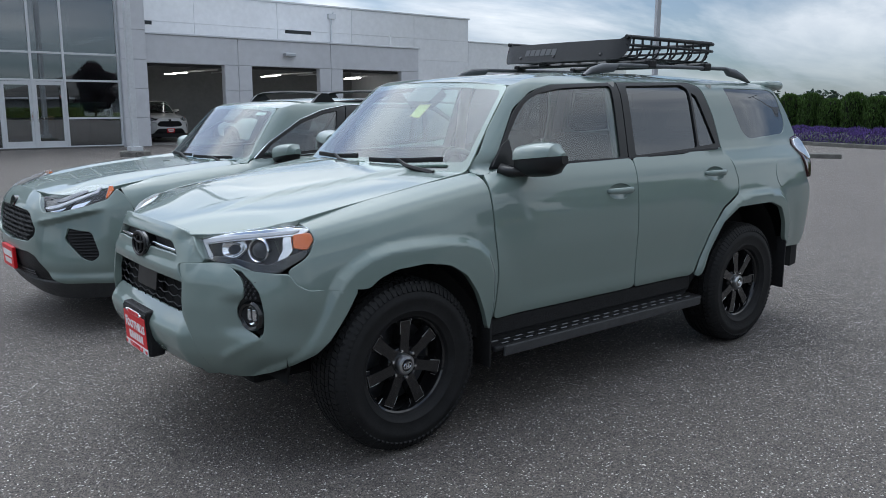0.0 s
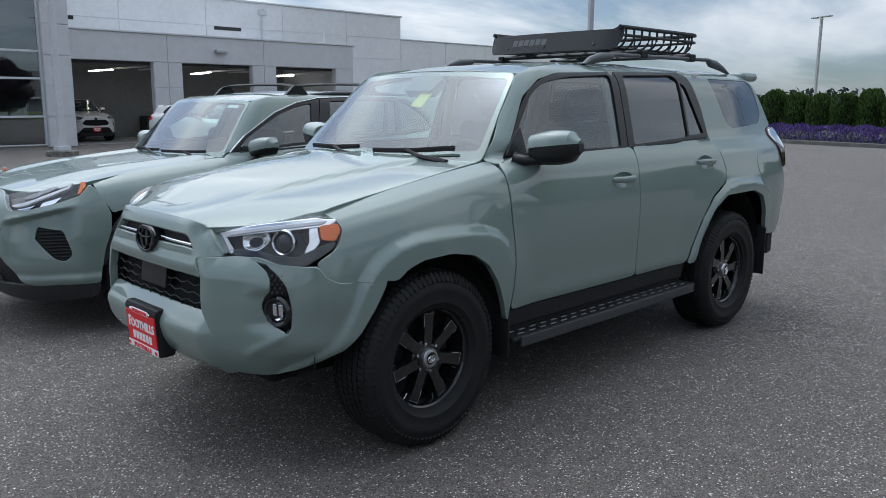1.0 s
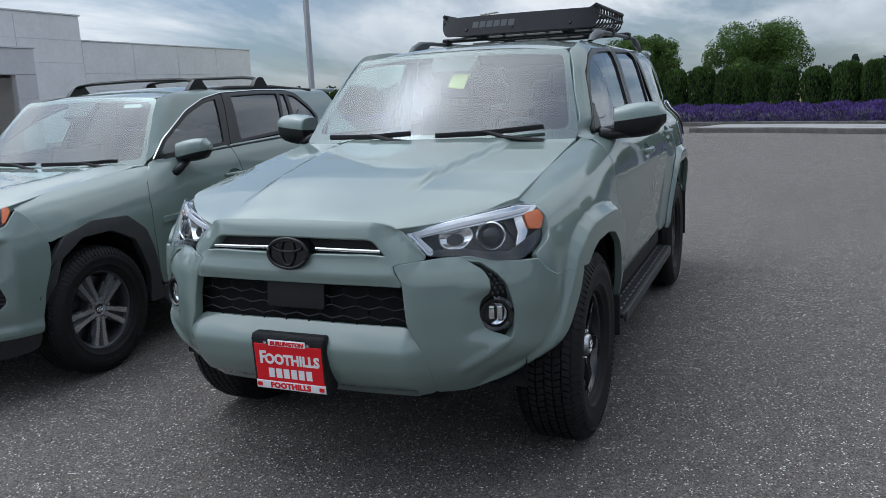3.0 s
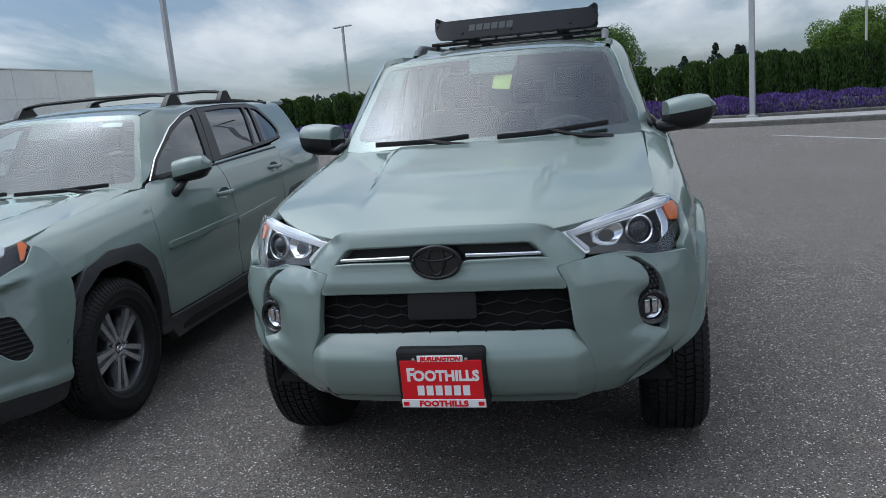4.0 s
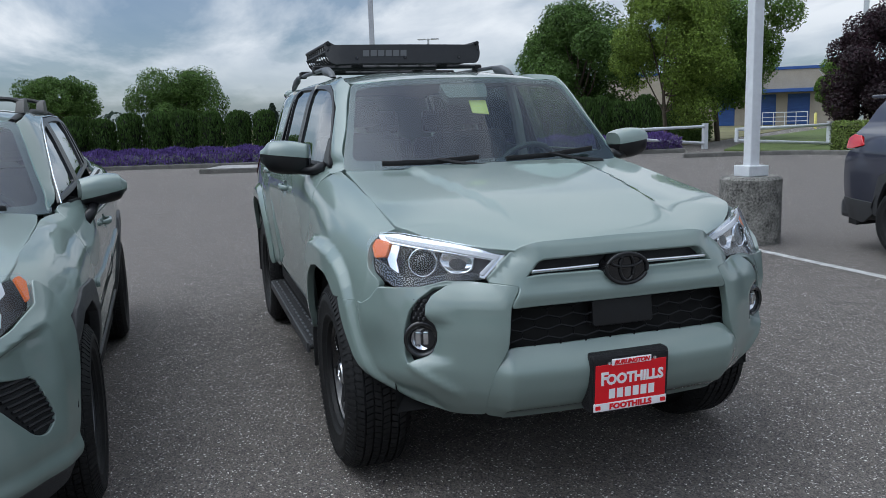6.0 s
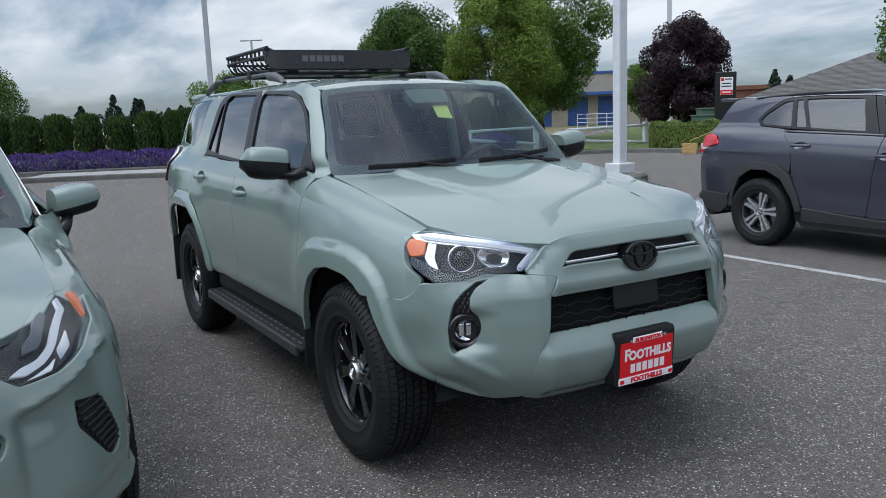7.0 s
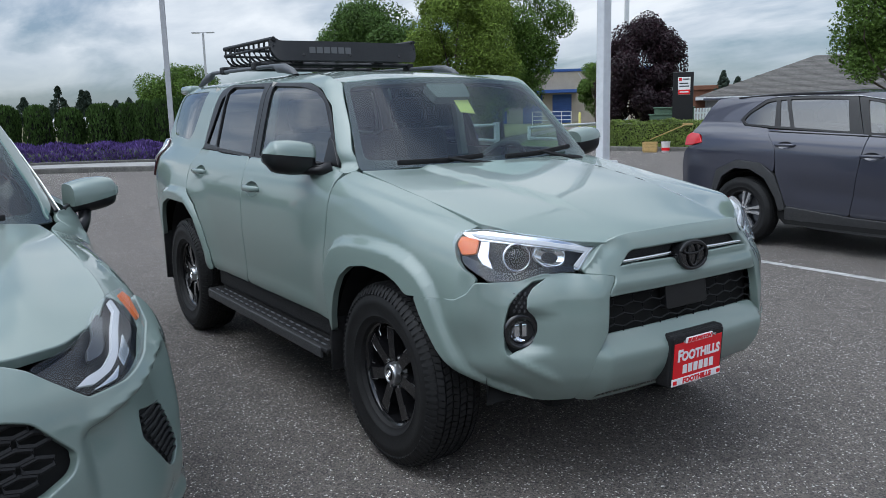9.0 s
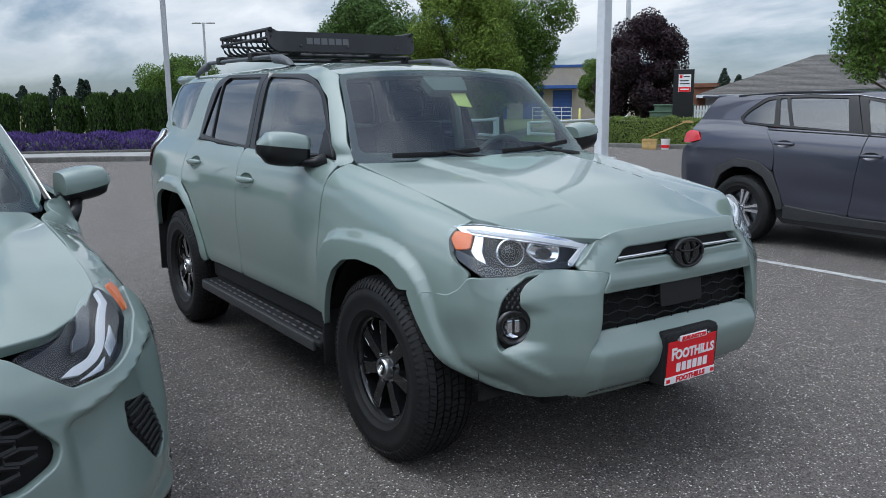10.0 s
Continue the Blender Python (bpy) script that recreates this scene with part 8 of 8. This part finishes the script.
    for z, x in ((0.42, -3.55), (0.70, -3.62), (0.95, -3.60), (1.05, -3.56), (1.20, -3.50), (1.40, -3.42), (1.55, -3.33)):
        w = (CO_DOOR(z) - 0.16) if z < 1.1 else CO_GLASS_Y(z) - 0.11
        rows.append([(x + 0.10 * (abs(t) ** 3), w * t, z) for t in [k / 8 - 1 for k in range(17)]])
    part("tailgate", loft(rows), P, car, "", 40)
    part("spoiler", box_bm(-3.54, -0.50, 1.545, -3.30, 0.50, 1.580, 0.014), P, car, "", 40)
    tl = rounded([(-3.27, 1.090), (-3.345, 1.178), (-3.47, 1.190), (-3.545, 1.15), (-3.555, 1.05), (-3.44, 1.055)], 0.008)
    both("tail_lamp", drape(tl, lambda u, v: Vector((u, co_body(u, v)[1] + 0.012, v)), 0.03, rim=0.05, soft=0.006, flip=True), M["red_lens"], car, "red tail lamp")
    part("rear_lower_bumper", box_bm(-3.66, -0.72, 0.32, -3.2, 0.72, 0.52, 0.04), M["plastic_grey"], car)
    both("bumper_corner", drape(rounded([(-3.14, 0.40), (-3.13, 0.52), (-3.60, 0.54), (-3.62, 0.34), (-3.3, 0.30)], 0.02), side, 0.05, rim=0.03, lift=0.008, flip=True), M["plastic_grey"], car)
    wset = wheel_set(0.362, 0.225, 0.232, 5, "alloy")
    for x, y, tn in ((0.0, 0.79, 10), (0.0, -0.79, 50), (-2.69, 0.79, 30), (-2.69, -0.79, 5)):
        add_wheel(car, x, y, 0.362, wset, tn)
    for cx in (0.0, -2.69):
        rows = []
        for k in range(15):
            a = math.pi * (0.12 + 0.80 * k / 14)
            rows.append([(cx + 0.44 * math.cos(a), 0.48, 0.36 + 0.43 * math.sin(a)), (cx + 0.44 * math.cos(a), 0.875, 0.36 + 0.43 * math.sin(a))])
        both("arch_lining", loft(rows), M["plastic"], car)
    cabin(car, -0.50, -1.30, -2.10, 0.64, 1.10)
    part("headliner", drape([(-1.05, -0.50), (-3.1, -0.45), (-3.1, 0.45), (-1.05, 0.50)], lambda u, v: roof(u, v) - Vector((0, 0, 0.05)), 0.2, rim=0.004, flip=True), M["liner"], car)
    return car


crossover(pose(-0.023, -2.769, 0, 0, 0, 1.42), M["paint"], "sage-green compact crossover with black arches and roof bars, parked")
crossover(pose(0.25, 5.86, 0, 0, 0, 0.0), M["paint_grey"], "dark grey compact crossover with silver wheels, parked", False)

# ---- beyond the lot: gates, hedges, cabinet, sign and buildings ----
def far_at(az, d):
    return 2.876 + d * math.cos(radians(az)), -2.537 + d * math.sin(radians(az))


def facing(az, d, z=0.0):
    """A frame d away: local x to the right as seen from the lot, y away, z up."""
    x, y = far_at(az, d)
    return pose(x, y, z, 0, 0, az - 90)


def swing_gate(px, py, tx, ty, post_h, top0, low0, top1, low1):
    g = thing("swing_gate", pose(px, py, 0), "open white tubular steel swing gate on a post", "gate", "white swing gates at the drive")
    dx, dy = tx - px, ty - py
    part("post", box_bm(-0.09, -0.09, 0.0, 0.09, 0.09, post_h, 0.02), M["pole_white"], g)
    part("post_cap", box_bm(-0.10, -0.10, post_h, 0.10, 0.10, post_h + 0.03, 0.01), M["pole_white"], g)
    for nm, z0, z1 in (("top_rail", top0, top1), ("bottom_rail", low0, low1)):
        bm = bmesh.new()
        tube(bm, [(0, 0, z0), (dx, dy, z1)], 0.055, 8)
        part(nm, bm, M["pole_white"], g, "", 60)
    bm = bmesh.new()
    tube(bm, [(dx, dy, low1 - 0.05), (dx, dy, top1 + 0.05)], 0.06, 8)
    part("end_stile", bm, M["pole_white"], g, "", 60)


swing_gate(-22.8, 17.55, -21.0, 13.25, 0.94, 0.86, 0.22, 0.87, 0.56)
swing_gate(-20.8, 21.58, -18.6, 15.7, 0.88, 0.80, 0.10, 0.82, 0.46)


def clipped_hedge(x0, y0, x1, y1, depth, h, seed, material, label):
    """A squared hedge: a core coloured dark as its inner shade, under a skin of many small leaves."""
    a, b = Vector((x0, y0, 0)), Vector((x1, y1, 0))
    long = (b - a).length
    m = Matrix.Translation(a) @ Matrix.Rotation(math.atan2(y1 - y0, x1 - x0), 4, "Z")
    t = thing("clipped_hedge", m, label, "hedge")
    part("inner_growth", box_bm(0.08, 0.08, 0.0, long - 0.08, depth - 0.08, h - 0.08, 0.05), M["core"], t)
    rng = np.random.default_rng(seed)
    n = int(5200 * long)
    face = rng.choice(5, n, p=[0.36, 0.10, 0.42, 0.06, 0.06])
    u, v, w = rng.uniform(0, long, n), rng.uniform(0, depth, n), rng.uniform(0.02, h, n)
    bump = 0.03 * np.sin(u * 4.1) + 0.03 * np.sin(u * 9.7 + 1) + rng.normal(size=n) * 0.025
    P = np.stack([np.where(face == 3, bump, np.where(face == 4, long + bump, u)), np.where(face == 0, bump, np.where(face == 1, depth + bump, v)), np.where(face == 2, h + bump, w)], 1)
    nn = np.array([[0, -1, 0.3], [0, 1, 0.3], [0, 0, 1], [-1, 0, 0.3], [1, 0, 0.3]])[face] + rng.normal(size=(n, 3)) * 0.6
    nn /= np.linalg.norm(nn, axis=1)[:, None]
    s1 = np.cross(nn, rng.normal(size=(n, 3)))
    s1 /= np.linalg.norm(s1, axis=1)[:, None]
    s2 = np.cross(nn, s1)
    k = rng.uniform(0.018, 0.036, n)[:, None]
    V = np.stack([P - s1 * k, P - s2 * k * 0.6, P + s1 * k, P + s2 * k * 0.6], 1).reshape(-1, 3)
    me = bpy.data.meshes.new("foliage")
    me.from_pydata(V.tolist(), [], np.arange(4 * n).reshape(-1, 4).tolist())
    part("foliage", me, material, t)


M["leaf_box"] = mat("hedge_leaf", (0.115, 0.165, 0.025), 0.55, vary=0.3, scale=1.2, island=0.5)
clipped_hedge(-17.35, 18.35, -11.0, 22.0, 1.1, 0.92, 41, M["leaf_box"], "low clipped yellow-green hedge behind a kerb")
xs, ys = far_at(143.0, 40)
t = thing("round_shrub", pose(xs, ys, 0), "round clipped green shrub on the lawn", "shrub")
leaf_cloud("foliage", [(0, 0, 0.75, 0.78), (0.1, 0.1, 0.5, 0.7), (-0.1, 0, 0.45, 0.68)], 5200, 0.06, 0.5, M["leaf_dark"], t, 0.2, 71)
for k in range(12):
    xs, ys = far_at(148.2 - 0.34 * k, 52)
    thuja(xs, ys, 0.95, k, 0.62)


def utility_cabinet():
    c = thing("utility_cabinet", facing(130.0, 32.5), "green enamelled steel utility cabinet behind the hedge", "cabinet")
    part("plinth", box_bm(-0.70, -0.5, 0.0, 0.90, 0.6, 0.12, 0.01), M["concrete"], c)
    part("body", box_bm(-0.62, -0.42, 0.12, 0.84, 0.55, 1.34, 0.02), M["util"], c)
    part("lid", box_bm(-0.66, -0.47, 1.34, 0.88, 0.60, 1.40, 0.02), M["util"], c)
    part("low_box", box_bm(-0.78, -0.85, 0.12, 0.10, -0.43, 1.10, 0.02), M["util"], c)
    part("low_lid", box_bm(-0.82, -0.89, 1.10, 0.14, -0.42, 1.15, 0.015), M["util"], c)
    for x in (-0.72, -0.30):
        part("door", box_bm(x, -0.865, 0.25, x + 0.38, -0.852, 1.05, 0.005), M["util"], c)
        part("louvre", box_bm(x + 0.06, -0.872, 0.70, x + 0.32, -0.862, 0.95, 0.003), M["plastic_grey"], c, "dark louvre")
    part("handle", box_bm(0.40, -0.45, 0.95, 0.60, -0.425, 1.0, 0.006), M["chrome_satin"], c)


def pylon_sign():
    s = thing("pylon_sign", facing(129.25, 31.5), "black pylon sign with a white and red panel", "sign")
    s.scale = (0.875, 1.0, 0.945)
    part("body", box_bm(-0.42, -0.10, 0.0, 0.42, 0.22, 2.82, 0.02), M["satin_black"], s)
    p = part("panel", box_bm(-0.21, -0.125, 1.95, 0.29, -0.102, 2.62, 0.006), M["white_plate"], s, "white sign face")
    part("red_mark", box_bm(-0.18, -0.132, 2.48, -0.06, -0.124, 2.60, 0.004), M["red_plate"], p)
    part("red_band", box_bm(-0.20, -0.132, 1.96, 0.28, -0.124, 2.14, 0.003), M["red_plate"], p)
    for k, (a, b) in enumerate(((-0.02, 0.24), (-0.16, 0.20), (-0.16, 0.24))):
        z = (2.52, 2.36, 2.25)[k]
        part("print_bar", box_bm(a, -0.131, z, b, -0.124, z + 0.045), M["plastic_grey"], p, "plain dark print block")
    part("print_bar", box_bm(-0.14, -0.136, 2.03, 0.22, -0.131, 2.08), M["white_plate"], p, "plain white print block")


def cleaning_kit():
    c = thing("wooden_crate", pose(-14.75, 17.50, 0, 0, 0, 35), "small yellow wooden crate on the asphalt", "crate")
    for z in (0.05, 0.15, 0.25):
        for y in (-0.15, 0.15):
            part("slat", box_bm(-0.22, y - 0.01, z, 0.22, y + 0.01, z + 0.08, 0.004, seg=1), M["wood"], c)
        for x in (-0.22, 0.22):
            part("end_slat", box_bm(x - 0.01, -0.15, z, x + 0.01, 0.15, z + 0.08, 0.004, seg=1), M["wood"], c)
    part("crate_floor", box_bm(-0.21, -0.14, 0.0, 0.21, 0.14, 0.04, 0.004, seg=1), M["wood"], c)
    b = thing("bucket", pose(-14.30, 17.72, 0), "white plastic bucket with a red label", "bucket")
    bm = bmesh.new()
    revolve(bm, [(0.0, 0.0), (0.115, 0.0), (0.14, 0.31), (0.15, 0.315), (0.15, 0.335), (0.135, 0.335), (0.11, 0.02), (0.0, 0.02)], 24)
    part("shell", bm, M["bucket"], b, "", 40)
    bm = bmesh.new()
    revolve(bm, [(0.121, 0.06), (0.128, 0.06), (0.1345, 0.15), (0.127, 0.15)], 24)
    part("label_band", bm, M["red_plate"], b, "faded red band", 40)
    p = thing("broom_handle", pose(0, 0, 0), "long wooden broom handle leaning on the crate", "broom")
    bm = bmesh.new()
    tube(bm, [(-14.80, 17.55, 0.40), (-14.05, 18.45, 0.88)], 0.014, 7)
    part("stick", bm, M["wood"], p, "", 60)
    part("head", box_bm(-0.16, -0.03, -0.05, 0.16, 0.03, 0.02, 0.01, m=Matrix.Translation((-14.05, 18.45, 0.88)) @ Matrix.Rotation(radians(40), 4, "Z")), M["wood"], p)


def tan_building():
    b = thing("warehouse", facing(137.5, 75.0), "tan concrete warehouse with blue trim and blue dock doors", "building")
    doors = [(-6.6, -4.9), (-3.4, -1.6), (-0.7, 1.03)]
    edges = [-16.0] + [v for d in doors for v in d] + [9.0]
    for x0, x1 in zip(edges[::2], edges[1::2]):
        part("wall", box_bm(x0, 0.0, 0.0, x1, 0.3, 2.6), M["tan_wall"], b)
    part("upper_wall", box_bm(-16.0, 0.0, 2.6, 9.0, 0.3, 4.62), M["tan_wall"], b)
    part("roof", box_bm(-16.0, 0.3, 4.4, 9.0, 14.0, 4.6), M["wall_grey"], b)
    part("side_wall", box_bm(8.7, 0.3, 0.0, 9.0, 14.0, 4.4), M["tan_wall"], b)
    part("blue_coping", box_bm(-16.1, -0.08, 4.62, 9.1, 0.35, 4.86, 0.02), M["blue_trim"], b, "blue coping")
    part("canopy", box_bm(-7.5, -1.5, 2.72, 1.5, 0.0, 3.02, 0.03), M["blue_trim"], b, "blue canopy")
    for x0, x1 in doors:
        d = part("dock_door", box_bm(x0, 0.12, 0.0, x1, 0.18, 2.6), M["blue_trim"], b, "blue roller door")
        for k in range(8):
            part("slat", box_bm(x0 + 0.02, 0.09, 0.1 + 0.31 * k, x1 - 0.02, 0.125, 0.36 + 0.31 * k, 0.01, seg=1), M["blue_trim"], d)
    for x in (1.6, 3.2, -3.9, 4.8):
        bm = bmesh.new()
        tube(bm, [(x, -0.03, 4.5), (x + 0.9, -0.03, 3.1)], 0.04, 6)
        part("brace", bm, M["pole_grey"], b)
    r = thing("handrail", facing(138.0, 68.0), "white steel handrail before the dock", "railing")
    for z in (1.10, 0.75, 0.42):
        bm = bmesh.new()
        tube(bm, [(-1.7, 0, z), (1.5, 0, z)], 0.03, 6)
        part("rail", bm, M["pole_white"], r)
    for k in range(5):
        bm = bmesh.new()
        tube(bm, [(-1.7 + 0.8 * k, 0, 0), (-1.7 + 0.8 * k, 0, 1.12)], 0.03, 6)
        part("post", bm, M["pole_white"], r)
    y = thing("bollard", facing(136.14, 60.0), "yellow steel bollard beside the dock", "bollard")
    bm = bmesh.new()
    revolve(bm, [(0.0, 0.0), (0.09, 0.0), (0.09, 1.0), (0.05, 1.06), (0.0, 1.07)], 16)
    part("tube", bm, M["yellow"], y, "", 50)


def grey_roof_house():
    h = thing("house", facing(128.4, 80.0), "low house with a broad grey-shingled hip roof", "house")
    long, deep, eave, ridge = 34.0, 20.0, 2.05, 5.95
    bm = bmesh.new()
    A, B, C, D = [bm.verts.new(p) for p in ((0, 0, eave), (long, 0, eave), (long, deep, eave), (0, deep, eave))]
    R, S = bm.verts.new((11.4, deep / 2, ridge)), bm.verts.new((long - 11.4, deep / 2, ridge))
    for f in ((A, B, S, R), (B, C, S), (C, D, R, S), (D, A, R)):
        bm.faces.new(f)
    roof = part("roof", bm, M["shingle"], h)
    # shingle courses, each a thin strip lapping the one below
    n = 34
    for k in range(n):
        t0, t1 = k / n, (k + 1.15) / n
        bm = bmesh.new()
        p = []
        for t, up in ((t0, 0.05), (t1, 0.02)):
            t = min(t, 1.0)
            z = eave + (ridge - eave) * t + up
            p.append(((11.4 * t, deep / 2 * t, z), (long - 11.4 * t, deep / 2 * t, z)))
        a, b, c, d = [bm.verts.new(q) for q in (p[0][0], p[0][1], p[1][1], p[1][0])]
        bm.faces.new((a, b, c, d))
        e, f = bm.verts.new(Vector(p[0][0]) - Vector((0, 0, 0.05))), bm.verts.new(Vector(p[0][1]) - Vector((0, 0, 0.05)))
        bm.faces.new((e, f, b, a))
        part("shingle_course", bm, M["shingle"], roof)
    part("fascia", box_bm(0.0, -0.05, eave - 0.28, long, 0.05, eave, 0.02), M["alu"], h, "white fascia")
    part("fascia", box_bm(-0.05, 0.0, eave - 0.28, 0.05, deep, eave, 0.02), M["alu"], h, "white fascia")
    part("wall", box_bm(1.0, 1.0, 0.0, long - 1.0, deep - 1.0, eave - 0.05), M["in_wall"], h)
    f = thing("slat_fence", facing(127.2, 42.0), "weathered white slatted fence", "fence")
    for k in range(26):
        part("slat", box_bm(-1.4 + 0.14 * k, -0.015, 0.05, -1.30 + 0.14 * k, 0.015, 1.28, 0.005, seg=1), M["alu"], f)
    for z in (0.3, 1.0):
        part("rail", box_bm(-1.45, 0.016, z, 2.3, 0.05, z + 0.08), M["alu"], f)
    s = thing("shed", facing(127.4, 98.0), "long low shed with a rust-brown front", "building")
    part("wall", box_bm(-3.5, 0, 0.0, 6, 5, 3.0), M["rust"], s)
    part("roof", box_bm(-3.8, -0.3, 3.0, 6.3, 5.3, 3.5, 0.05), M["rust"], s)


utility_cabinet()
pylon_sign()
cleaning_kit()
tan_building()
grey_roof_house()

# ---- other cars: one in the service bay, one before the wing, two far off behind the hedge ----
white_car = crossover(pose(-9.45, -28.0, 0, 0, 0, 90), M["paint_white"], "white crossover parked inside the open service bay", False)
for spot, lab in ((pose(-10.53, -18.76, 0, 0, 0, 102) @ Matrix.Diagonal((0.95, 0.95, 0.88, 1)), "white car parked before the service bays"), (pose(-52, -4.5, 0, 0, 0, 80), "white car far off behind the hedge"), (pose(-60, 6.0, 0, 0, 0, 260), "white car far off behind the hedge")):
    tagged(copy_thing(white_car, spot), lab, "car")
